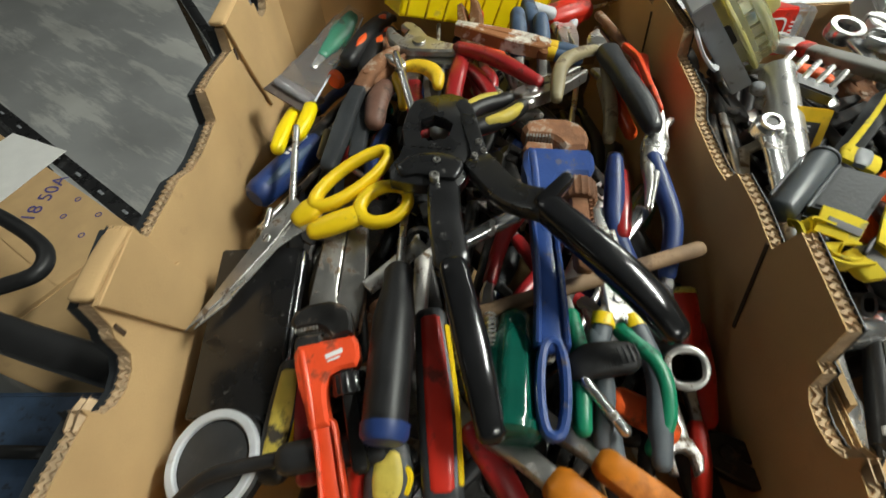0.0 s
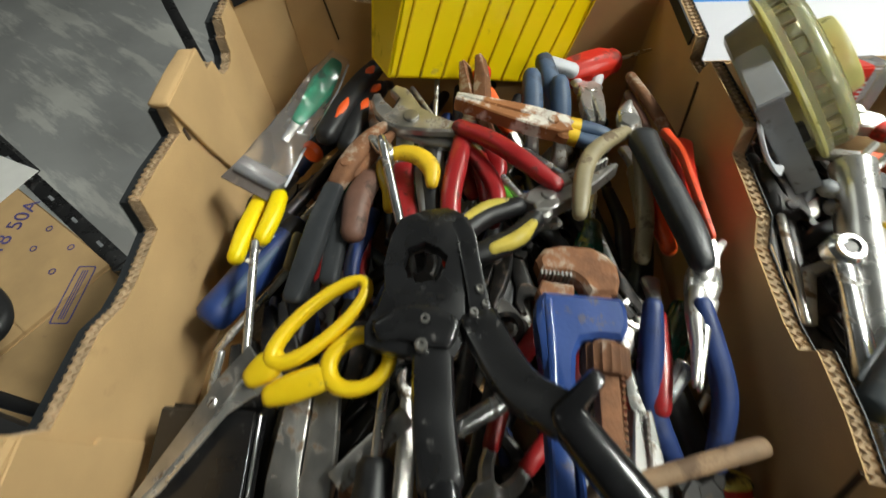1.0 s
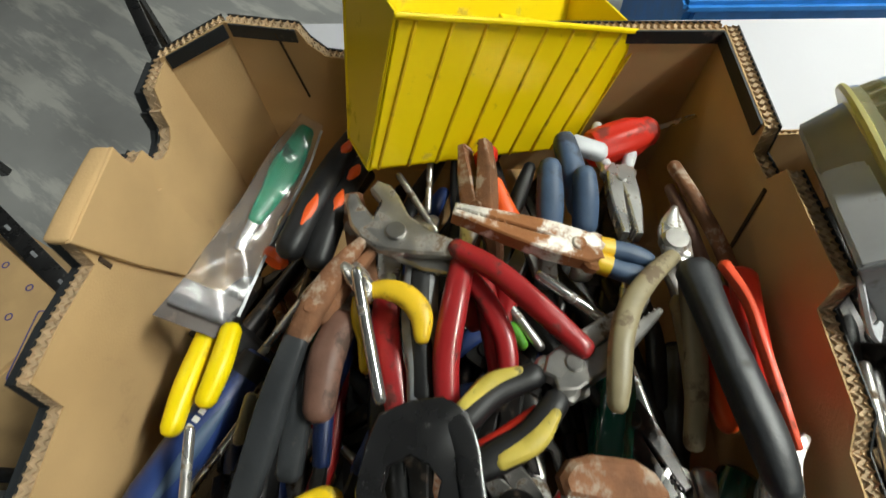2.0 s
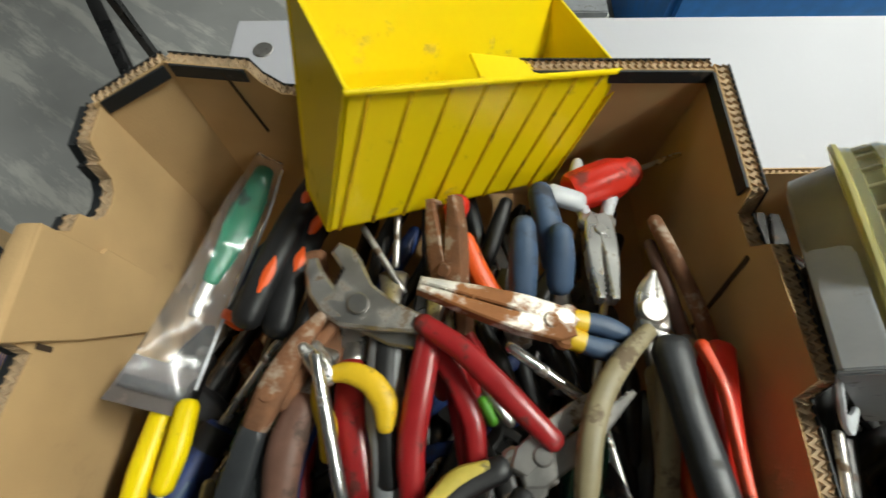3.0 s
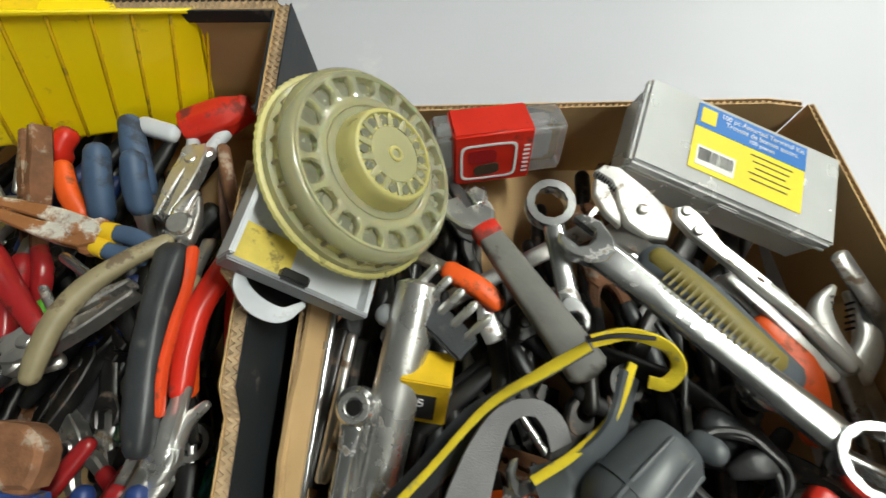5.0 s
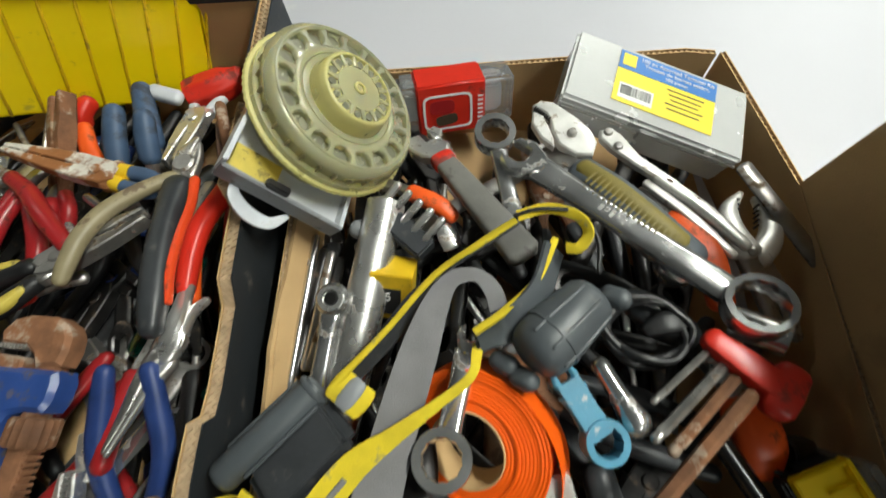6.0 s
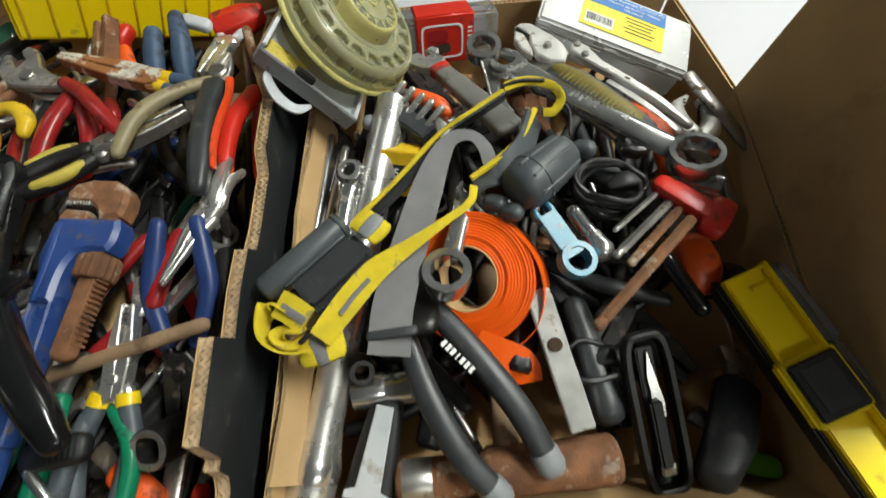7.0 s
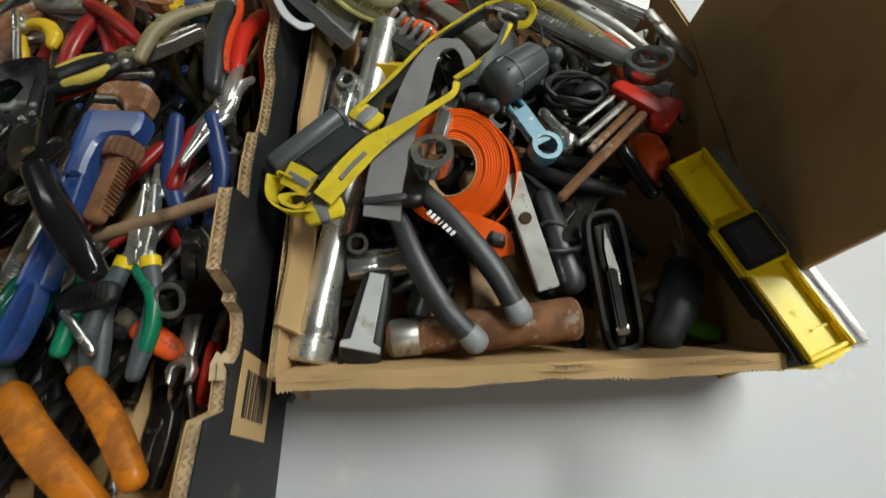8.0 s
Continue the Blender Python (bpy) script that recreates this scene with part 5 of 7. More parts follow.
def yellow_tray():
    """A ribbed bin that leans on the back wall."""
    bl, br, tl = Vector((-0.050, 0.446, 0.876)), Vector((0.096, 0.520, 0.814)), Vector((-0.016, 0.472, 0.966))
    x = (br - bl).normalized()
    w = (br - bl).length
    z = (tl - bl)
    z = (z - x * z.dot(x))
    h = 0.098
    z.normalize()
    y = z.cross(x)
    m = Matrix((x, y, z)).transposed().to_4x4()
    m.translation = bl
    t = thing("parts_bin", m, "bright yellow ribbed plastic parts bin leaning in the box", "bin")
    front = block(w + 0.012, 0.0025, h, (w / 2 + 0.004, 0.00125, h / 2), 0.0008)
    part("front_panel", front, "lemon", t)
    # groove shading is painted by ribs of a deeper yellow
    for i in range(9):
        part("rib", sweep([(0.006 + i * (w - 0.002) / 8, 0.0004, 0.001), (0.010 + i * (w + 0.004) / 8, 0.0004, h - 0.003)], (0.0019, 0.0013), 8, 2.4, 3), "ribline", t)
    part("rim", sweep([(-0.002, -0.001, h), (w * 0.5, -0.002, h + 0.001), (w + 0.014, -0.001, h)], (0.0016, 0.0018), 8, 2.4, 4), "lemon", t)
    part("side_panel", side_panel(h, 0.0), "lemon", t)
    part("side_panel", side_panel(h, w + 0.008), "lemon", t)
    part("back_panel", tilted(w + 0.012, h), "lemon", t)
    part("bottom", block(w + 0.012, 0.032, 0.0025, (w / 2 + 0.004, 0.016, 0.0015), 0.0006), "lemon", t)
    lip = plate([(w * 0.50, 0.010), (w * 0.62, 0.004), (w * 0.9, 0.004), (w * 0.98, 0.03), (w * 0.56, 0.045)], h - 0.016, h - 0.0135, 0.0006)
    part("label_shelf", lip, "lemon", t)


def side_panel(h, x):
    bm = plate([(0, 0), (0.034, 0), (0.078, h * 1.08), (0, h)], -0.0012, 0.0012, 0.0004)
    bm.transform(Matrix(((0, 0, 1, x), (1, 0, 0, 0), (0, 1, 0, 0), (0, 0, 0, 1))))
    return bm


def tilted(w, h):
    bm = plate([(-0.002, 0), (w - 0.002, 0), (w - 0.002, h * 1.2), (-0.002, h * 1.2)], -0.0012, 0.0012, 0.0004)
    c, s = math.cos(0.41), math.sin(0.41)
    bm.transform(Matrix(((1, 0, 0, 0), (0, s, c, 0.034), (0, c, -s, 0), (0, 0, 0, 1))))
    return bm


yellow_tray()

# ---- first box: the near end ----
screwdriver((0.043, 0.163, 0.835), (0.029, 0.058, 0.850), "clear green acetate screwdriver", "greenclear", 0.03, 0.0165, flutes=8, tip="", cap="greenclear")
pliers((0.105, 0.192, 0.852), (0.101, 0.050, 0.826), "wire strippers with dark blue-grey handles and yellow collars", "cushion", "bright", jaw=0.050, base=0.0085, tip=0.003, spread=0.034, bow=0.008, fat=(0.0068, 0.006), band="yellow", gap=0.004, neck=0.012)
grip_only([(0.104, 0.125, 0.838), (0.121, 0.101, 0.838), (0.121, 0.074, 0.832), (0.111, 0.057, 0.824)], "curved green vinyl plier handle", "green", 0.0054)
grip_only([(0.072, 0.131, 0.846), (0.073, 0.101, 0.846), (0.069, 0.064, 0.842)], "curved green vinyl plier handle", "green", 0.006)


def rubber_lever(a, b):
    L = far(a, b)
    t = thing("rubber_lever", lay(a, b), "dark rubber lever with ridges", "lever")
    part("body", sweep([(0, 0, 0), (L * 0.4, 0.002, 0.001), (L, 0, 0)], [(0.008, 0.006), (0.0105, 0.007), (0.009, 0.0065)], 14, 3, 6), "black", t)
    for i in range(7):
        part("ridge", block(0.0013, 0.011, 0.0014, (L * 0.45 + i * 0.0034, 0, 0.0068), 0.0005), "charcoal", t)


rubber_lever((0.068, 0.095, 0.850), (0.100, 0.101, 0.852))


def socket_tool(c, r, h, label, material, inner="slot", tilt=(0, 0, 1), name="socket", face=""):
    m = Vector((0, 0, 1)).rotation_difference(Vector(tilt)).to_matrix().to_4x4()
    m.translation = Vector(c)
    t = thing(name, m, label, "socket")
    bm = ring_plate(oval(0, 0, r, r, 0, 24), oval(0, 0, r * 0.56, r * 0.56, 0, 24, 3.2), -h, 0, chamfer=0.0018)
    part("sleeve", bm, material, t)
    if face:
        part("end_face", ring_plate(oval(0, 0, r * 0.94, r * 0.94, 0, 24), oval(0, 0, r * 0.60, r * 0.60, 0, 24, 3.2), -0.0004, 0.0006, chamfer=0.0002), face, t)
    part("drive_hole", disc(r * 0.57, -h * 0.98, -h * 0.5, (0, 0), 20), inner, t)


socket_tool((0.135, 0.098, 0.843), 0.0138, 0.050, "thick dark steel socket with a bright end and shaped drive hole", "dark", face="steel", tilt=(-0.15, -0.45, 0.9))
for p, q, m in (((-0.094, 0.101, 0.822), (-0.086, 0.044, 0.812), "red"), ((-0.056, 0.075, 0.826), (-0.053, 0.030, 0.812), "brightred")):
    grip_only([p, ((p[0] + q[0]) / 2, (p[1] + q[1]) / 2, (p[2] + q[2]) / 2 + 0.001), q], "flat red vinyl plier handle", m, 0.0085, 0.005)


def flat_knife(a, b, label, body, edge, w=0.013, core="brightred"):
    L = far(a, b)
    t = thing("utility_knife", lay(a, b), label, "knife")
    part("body", sweep([(0, 0, 0), (L * 0.5, 0.001, 0), (L, 0, 0)], [(w * 0.8, 0.006), (w, 0.007), (w * 0.9, 0.0065)], 14, 3.4, 6), body, t)
    part("inlay", sweep([(0.004, 0.0, 0.0045), (L * 0.5, 0.001, 0.0055), (L - 0.006, 0, 0.0045)], [(w * 0.5, 0.003), (w * 0.62, 0.0032), (w * 0.55, 0.003)], 12, 3.4, 6), core, t)
    part("side_stripe", sweep([(0.01, w * 0.78, 0.002), (L * 0.5, w * 0.92, 0.002), (L - 0.008, w * 0.8, 0.002)], [(0.0022, 0.0045)] * 3, 8, 2.2, 6), edge, t)


flat_knife((-0.016, 0.137, 0.836), (-0.007, 0.031, 0.826), "red and grey folding knife with yellow edging", "charcoal", "yellow", 0.0125)
flat_knife((-0.104, 0.108, 0.822), (-0.110, 0.047, 0.808), "black and yellow snap-off knife", "black", "yellow", 0.011, "dullyellow")
flat_knife((-0.038, 0.059, 0.826), (-0.039, 0.029, 0.818), "grey and yellow tool handle", "charcoal", "yellow", 0.014, "dullyellow")
grip_only([(0.009, 0.068, 0.828), (0.021, 0.050, 0.826), (0.034, 0.029, 0.818)], "dark red vinyl plier handle", "red", 0.0085)
grip_only([(0.051, 0.036, 0.846), (0.076, 0.012, 0.850), (0.099, -0.008, 0.850), (0.122, -0.031, 0.842)], "thick worn ochre leather plier handle", "ochre", 0.0108, 0.0085, square=3.4, metal="steel", tail=0.045)
grip_only([(0.081, 0.049, 0.830), (0.106, 0.026, 0.836), (0.124, 0.005, 0.838), (0.136, -0.016, 0.834)], "worn ochre leather plier handle", "ochre", 0.0092, 0.008, square=3.4, metal="steel", tail=0.045)
grip_only([(0.088, 0.121, 0.838), (0.085, 0.086, 0.842), (0.081, 0.059, 0.830)], "dark blue-grey vinyl plier handle", "cushion", 0.0062)
grip_only([(0.101, 0.088, 0.814), (0.117, 0.078, 0.816), (0.129, 0.070, 0.812)], "orange rubber tool handle", "orange", 0.010, 0.007)
grip_only([(0.152, 0.076, 0.800), (0.150, 0.056, 0.796), (0.147, 0.038, 0.790)], "red vinyl plier handle", "brightred", 0.006)
grip_only([(0.172, 0.147, 0.796), (0.168, 0.116, 0.796), (0.163, 0.083, 0.790)], "red screwdriver handle lying in shade", "brightred", 0.010, 0.008)
screwdriver((0.156, 0.129, 0.800), (0.156, 0.166, 0.818), "yellow capped red screwdriver", "brightred", 0.02, 0.016, flutes=6, cap="dullyellow", tip="")
rod((0.072, 0.088, 0.852), (0.092, 0.063, 0.842), "bent round chrome rod", "chrome", 0.0034, "steel_rod", "rod")
rod((0.006, 0.180, 0.858), (0.043, 0.200, 0.862), "ridged bright steel rod", "chrome", 0.0055, "steel_rod", "rod")
rod((-0.058, 0.155, 0.842), (-0.022, 0.189, 0.846), "flat worn steel rule", "steel", 0.003, "steel_rule", "rule", ends=[(0.0065, 0.001)] * 3)
grip_only([(0.127, 0.247, 0.852), (0.122, 0.218, 0.852), (0.118, 0.194, 0.848)], "dark red vinyl plier handle", "red", 0.0068)
rod((0.142, 0.221, 0.842), (0.114, 0.190, 0.836), "steel bar with a polished face", "chrome", 0.004, "steel_bar", "bar", ends=[(0.006, 0.002)] * 3)
rod((0.105, 0.213, 0.852), (0.111, 0.187, 0.846), "bright steel chisel blade", "bright", 0.004, "chisel_blade", "chisel", ends=[(0.004, 0.001), (0.007, 0.0015), (0.007, 0.0015)])


def round_gauge():
    c = (-0.145, 0.054, 0.812)
    t = thing("round_gauge", lay(c, (c[0] + 0.1, c[1] + 0.05, c[2] + 0.02)), "round dial with a pale metal ring and black cord", "gauge")
    part("case", disc(0.031, -0.012, -0.001, (0, 0), 28), "black", t)
    part("bezel", ring_plate(oval(0, 0, 0.0295, 0.0295, 0, 32), oval(0, 0, 0.0240, 0.0240, 0, 32), -0.002, 0.003), "pale", t, "pale metal ring")
    part("face", disc(0.0225, -0.001, 0.0006, (0, 0), 28), "charcoal", t)
    part("cord", sweep([(-0.03, -0.018, 0.006), (0.0, -0.012, 0.012), (0.03, -0.018, 0.008), (0.065, -0.03, 0.004), (0.10, -0.045, -0.002)], (0.0042, 0.0042), 10, 2, 8), "black", t)
    part("cord_wrap", sweep([(0.045, -0.024, 0.008), (0.07, -0.032, 0.004), (0.095, -0.043, -0.001)], (0.009, 0.007), 12, 2.4, 6), "black", t)


round_gauge()


# ---- second box ----
M["olive"] = surface("olive_ribbed_rubber", (0.20, 0.155, 0.03), 0.55, vary=0.25, scale=60, bump=0.2)


def reel():
    """A tiered translucent dispenser on a grey bracket."""
    z = Vector((0.728, -0.033, 0.685)).normalized()
    y = Vector((0.671, -0.173, -0.721))
    y = (y - z * y.dot(z)).normalized()
    x = y.cross(z)
    m = Matrix((x, y, z)).transposed().to_4x4()
    m.translation = Vector((0.276, 0.423, 0.912))
    t = thing("dial_dispenser", m, "round yellowed translucent dial dispenser on a grey bracket", "dispenser")
    part("bracket", block(0.088, 0.084, 0.003, (0.032, -0.006, -0.058), 0.001), "pale", t, "grey metal bracket")
    part("bracket_lip", block(0.003, 0.086, 0.016, (0.0765, -0.006, -0.052), 0.0008), "grey", t)
    part("bracket_side", block(0.060, 0.003, 0.018, (0.046, -0.0485, -0.049), 0.0008), "pale", t)
    part("bracket_side", block(0.036, 0.003, 0.012, (0.058, 0.0365, -0.052), 0.0008), "pale", t)
    part("bracket_latch", block(0.006, 0.016, 0.006, (0.074, -0.014, -0.043), 0.001), "dark", t)
    part("paper_insert", block(0.022, 0.034, 0.002, (0.062, -0.030, -0.0545), 0.0003), "dullyellow", t)
    part("hanger", sweep([(0.074, -0.036, -0.060), (0.083, -0.032, -0.062), (0.089, -0.020, -0.064), (0.089, -0.006, -0.063), (0.080, 0.003, -0.060)], [(0.002, 0.0015), (0.0045, 0.0016), (0.0055, 0.0016), (0.0045, 0.0016), (0.002, 0.0015)], 8, 3, 6), "pale", t)
    # the drum's shadow is put into its darker amber
    part("back_drum", spin_z([(0.046, -0.060), (0.051, -0.058), (0.0535, -0.040), (0.054, -0.037)], (0, 0, 0), 48), "amberdark", t)
    rim = bmesh.new()
    rings = []
    for r, h in ((0.054, -0.0372), (0.0635, -0.0368), (0.0648, -0.0350), (0.0640, -0.0332), (0.0610, -0.0326)):
        rings.append([((r - (0.0007 if (j % 2 and r > 0.063) else 0)) * math.cos(math.tau * j / 160), (r - (0.0007 if (j % 2 and r > 0.063) else 0)) * math.sin(math.tau * j / 160), h) for j in range(160)])
    part("flange", loft(rim, rings), "amberrim", t)
    part("dome", spin_z([(0.0615, -0.0326), (0.0606, -0.0288), (0.0572, -0.0280), (0.0566, -0.0215), (0.0590, -0.0205), (0.0588, -0.0172), (0.0562, -0.0142), (0.0545, -0.0130), (0.0512, -0.0130), (0.0508, -0.0192), (0.0300, -0.0192)], (0, 0, 0), 56), "amber", t)
    for i in range(30):
        bm = block(0.0030, 0.0016, 0.0072, (0.0578, 0, -0.0246), 0.0004)
        bm.transform(Matrix.Rotation(math.tau * i / 30, 4, "Z"))
        part("grip_rib", bm, "amberdark", t)
    part("hub_base", spin_z([(0.0345, -0.0190), (0.0340, -0.0140), (0.0300, -0.0136), (0.0280, -0.0138)], (0, 0, 0), 48), "amber", t)
    part("outer_ring", ring_plate(oval(0, 0, 0.0538, 0.0538, 0, 56), oval(0, 0, 0.0515, 0.0515, 0, 56), -0.0140, -0.0118), "amber", t)
    part("inner_ring", ring_plate(oval(0, 0, 0.0405, 0.0405, 0, 48), oval(0, 0, 0.0345, 0.0345, 0, 48), -0.0190, -0.0130), "amber", t)
    for i in range(18):
        a = math.tau * i / 18
        bm = bmesh.new()
        joined(bm, sweep([(0.0390, 0, -0.0160), (0.0450, 0, -0.0160), (0.0515, 0, -0.0160)], [(0.0058, 0.003), (0.0019, 0.003), (0.0036, 0.003)], 8, 4, 4, dome=False))
        bm.transform(Matrix.Rotation(a, 4, "Z"))
        part("spoke", bm, "amber", t)
    # greyer plates in the pockets paint the shade of the recesses
    for i in range(18):
        a = math.tau * (i + 0.5) / 18
        pk = plate(oval(0.0462, 0, 0.0048, 0.0052, 0, 16, 2.4), -0.0189, -0.0178, 0)
        pk.transform(Matrix.Rotation(a, 4, "Z"))
        part("pocket", pk, "pocket", t)
    for i in range(14):
        pk = plate(oval(0.0205, 0, 0.0030, 0.0026, 0, 14), -0.0018, -0.0010, 0)
        pk.transform(Matrix.Rotation(math.tau * (i + 0.5) / 14, 4, "Z"))
        part("pocket", pk, "pocket", t)
    part("hub", spin_z([(0.0300, -0.0140), (0.0285, -0.0060), (0.0270, -0.0008), (0.0260, 0.0), (0.0245, 0.0), (0.0238, -0.0022), (0.0100, -0.0020), (0.0050, -0.0018), (0.0045, 0.0008), (0.0028, 0.0010), (0.0024, -0.001)], (0, 0, 0), 40), "amberrim", t)
    part("hub_disc", disc(0.0165, -0.0020, -0.0002, (0, 0), 32), "amber", t)
    for i in range(14):
        a = math.tau * i / 14
        bm = sweep([(0.0165, 0, -0.0012), (0.0242, 0, -0.0012)], [(0.0024, 0.0012), (0.0014, 0.0012)], 8, 4, 2, dome=False)
        bm.transform(Matrix.Rotation(a, 4, "Z"))
        part("spoke", bm, "amber", t)


reel()


def framed(o, px, py, name, label, category):
    """A thing with its corner at o, x towards px and y towards py; returns it with its length and depth."""
    o, px, py = Vector(o), Vector(px), Vector(py)
    x = (px - o).normalized()
    y = py - o
    w, d = (px - o).length, y.length
    z = x.cross(y).normalized()
    y = z.cross(x)
    m = Matrix((x, y, z)).transposed().to_4x4()
    m.translation = o
    return thing(name, m, label, category), w, d


def terminal_kit():
    t, w, d = framed((0.421, 0.443, 0.877), (0.554, 0.397, 0.846), (0.451, 0.503, 0.876), "terminal_kit", "frosted clear plastic case with a yellow and blue label", "plastic case")
    h = 0.036
    part("case", block(w, d, h - 0.010, (w / 2, d / 2, -h / 2 - 0.005), 0.003, seg=3), "frost", t)
    part("lid", block(w + 0.003, d + 0.003, 0.009, (w / 2, d / 2, -0.0048), 0.0025, seg=3), "frost", t, "frosted lid")
    part("lid_rim", sweep([(0, -0.001, -0.009), (w, -0.001, -0.009)], (0.0012, 0.0012), 8, 3, 3), "frost", t)
    part("clasp", block(0.015, 0.003, 0.011, (w * 0.5, -0.0028, -0.010), 0.001), "frost", t)
    lx, ly, lw, lh = w * 0.53, d * 0.55, 0.082, 0.052
    part("label", block(lw, lh, 0.0004, (lx, ly, 0.0003), 0), "paperyellow", t, "yellow printed label")
    part("label_band", block(lw, lh * 0.36, 0.0004, (lx, ly + lh * 0.32, 0.0006), 0), "paperblue", t, "blue label band")
    part("label_mark", block(0.011, 0.012, 0.0004, (lx - lw * 0.40, ly + lh * 0.33, 0.0009), 0), "paperyellow", t)
    part("barcode_patch", block(0.028, 0.015, 0.0004, (lx - lw * 0.28, ly - lh * 0.28, 0.0006), 0), "paper", t)
    r = random.Random(5)
    bars([(lx - lw * 0.28 + (i - 11) * 0.0011, ly - lh * 0.26, r.choice((0.0003, 0.0006, 0.0008)), 0.009) for i in range(23)], "ink", pose(0, 0, 0.0009), t, "barcode_bars")
    for k, (words, size) in enumerate((("100 pc Assorted Terminal Kit", 0.0052), ("Trousse de bornes assort.", 0.0052), ("100 pieces", 0.0046))):
        lettering(words, size, "chalk", pose(lx + lw * 0.09, ly + lh * (0.42 - 0.10 * k), 0.0009), t)
    bars([(lx + lw * 0.2, ly + lh * (0.05 - 0.09 * i), lw * (0.38 - 0.05 * (i % 3)), 0.0008) for i in range(5)], "ink", pose(0, 0, 0.0007), t, "small_print")


terminal_kit()


def red_box():
    t, w, d = framed((0.307, 0.458, 0.816), (0.365, 0.468, 0.813), (0.310, 0.470, 0.860), "drill_bit_box", "clear plastic box with a red printed sleeve", "plastic box")
    h = 0.032
    part("tray", block(w + 0.040, d * 0.96, h - 0.003, (w / 2 + 0.006, d / 2, -h / 2 - 0.0005), 0.003, seg=3), "clear", t, "clear plastic tray")
    part("sleeve", block(w, d + 0.002, h, (w / 2, d / 2, -h / 2), 0.0016, seg=3), "brightred", t, "red printed sleeve")
    part("contents", block(w + 0.026, d * 0.6, 0.012, (w / 2 + 0.004, d / 2, -0.02), 0.003), "pale", t)
    ring = ring_plate(oval(w * 0.44, d * 0.46, 0.0215, 0.0170, 0, 24, 7), oval(w * 0.44, d * 0.46, 0.0195, 0.0150, 0, 24, 7), 0.0004, 0.0009, chamfer=0.0001)
    part("window_border", ring, "chalk", t)
    part("picture", plate(oval(w * 0.36, d * 0.58, 0.0105, 0.0065, 0, 20, 4), 0.0006, 0.0011, 0), "red", t)
    part("picture", plate(oval(w * 0.42, d * 0.30, 0.0095, 0.0050, 8, 20, 4), 0.0006, 0.0011, 0), "slot", t)
    bars([(w * 0.92, d * (0.18 + 0.09 * i), 0.0045, 0.0016) for i in range(7)], "chalk", pose(0, 0, 0.0009), t, "small_print")


red_box()
adjustable_spanner((0.312, 0.428, 0.854), (0.379, 0.312, 0.878), "adjustable spanner with a grey dipped handle and red band", "dipgrey", 0.0155, "brightred")
combination_spanner((0.379, 0.395, 0.872), (0.505, 0.270, 0.884), "large chrome combination spanner with raised lettering", "chrome", w=0.0145, h=0.005, ring=0.0185, bar=(0.0085, 0.0042), tilt=-8, hole=0.76)
bars([(0.075 + 0.0042 * i, (0.001 if i % 2 else -0.001), 0.0022, 0.006) for i in range(6)], "bright", pose(0, 0, 0.0043), bpy.data.objects["combination_spanner"], "raised_lettering")
combination_spanner((0.379, 0.337, 0.858), (0.368, 0.414, 0.868), "bright chrome ring spanner head", "chrome", w=0.010, ring=0.0155, h=0.0045, bar=(0.006, 0.0035), name="ring_spanner")
combination_spanner((0.410, 0.375, 0.866), (0.478, 0.306, 0.862), "worn chrome combination spanner", "chrome", w=0.011, ring=0.013, bar=(0.007, 0.004))
combination_spanner((0.345, 0.266, 0.868), (0.326, 0.195, 0.872), "worn chrome ring spanner with a thick star ring", "chrome", w=0.008, ring=0.0165, h=0.006, bar=(0.0065, 0.0036), name="ring_spanner")
combination_spanner((0.392, 0.240, 0.878), (0.414, 0.203, 0.868), "light blue anodised ratchet spanner", "skyblue", w=0.008, ring=0.0125, h=0.0045, bar=(0.0076, 0.0036), inset="skyblue", name="ratchet_spanner")
part("cover", block(0.034, 0.0142, 0.0012, (0.024, 0, 0.0042), 0.0004), "skyblue", bpy.data.objects["ratchet_spanner"])


def ratchet_handle():
    """A long chrome handle with a flared end, and the small ratchet that lies over it."""
    a, b = Vector((0.288, 0.365, 0.862)), Vector((0.2255, 0.060, 0.803))
    L = (b - a).length
    t = thing("breaker_bar", lay(a, b), "long polished chrome breaker bar with a flared end", "wrench")
    part("tube", lathe([(0, 0.008), (0.003, 0.0138), (L * 0.3, 0.0140), (L * 0.72, 0.0132), (L * 0.82, 0.0132), (L * 0.88, 0.0155), (L * 0.91, 0.0172), (L - 0.002, 0.0172), (L, 0.0150)], 28), "bright", t)
    part("end_ring", lathe([(L * 0.895, 0.0168), (L * 0.905, 0.0180), (L * 0.93, 0.0180), (L * 0.94, 0.0172)], 28), "chrome", t)
    a, b = (0.254, 0.293, 0.856), (0.243, 0.215, 0.842)
    s = thing("small_ratchet", lay(a, b), "small chrome ratchet with a round head", "ratchet")
    part("head", disc(0.0112, -0.007, 0.006, (0, 0), 24), "chrome", s)
    part("selector", ring_plate(oval(0, 0, 0.0086, 0.0086, 0, 20), oval(0, 0, 0.0055, 0.0055, 0, 20), 0.006, 0.0085), "bright", s)
    part("drive_button", disc(0.0042, 0.006, 0.0075, (0, 0), 16), "dark", s)
    part("shank", sweep([(0.010, 0, 0), (0.03, 0, 0), (0.08, 0, 0)], [(0.0075, 0.0045), (0.006, 0.0045), (0.0075, 0.006)], 12, 2.6, 5), "chrome", s)


ratchet_handle()


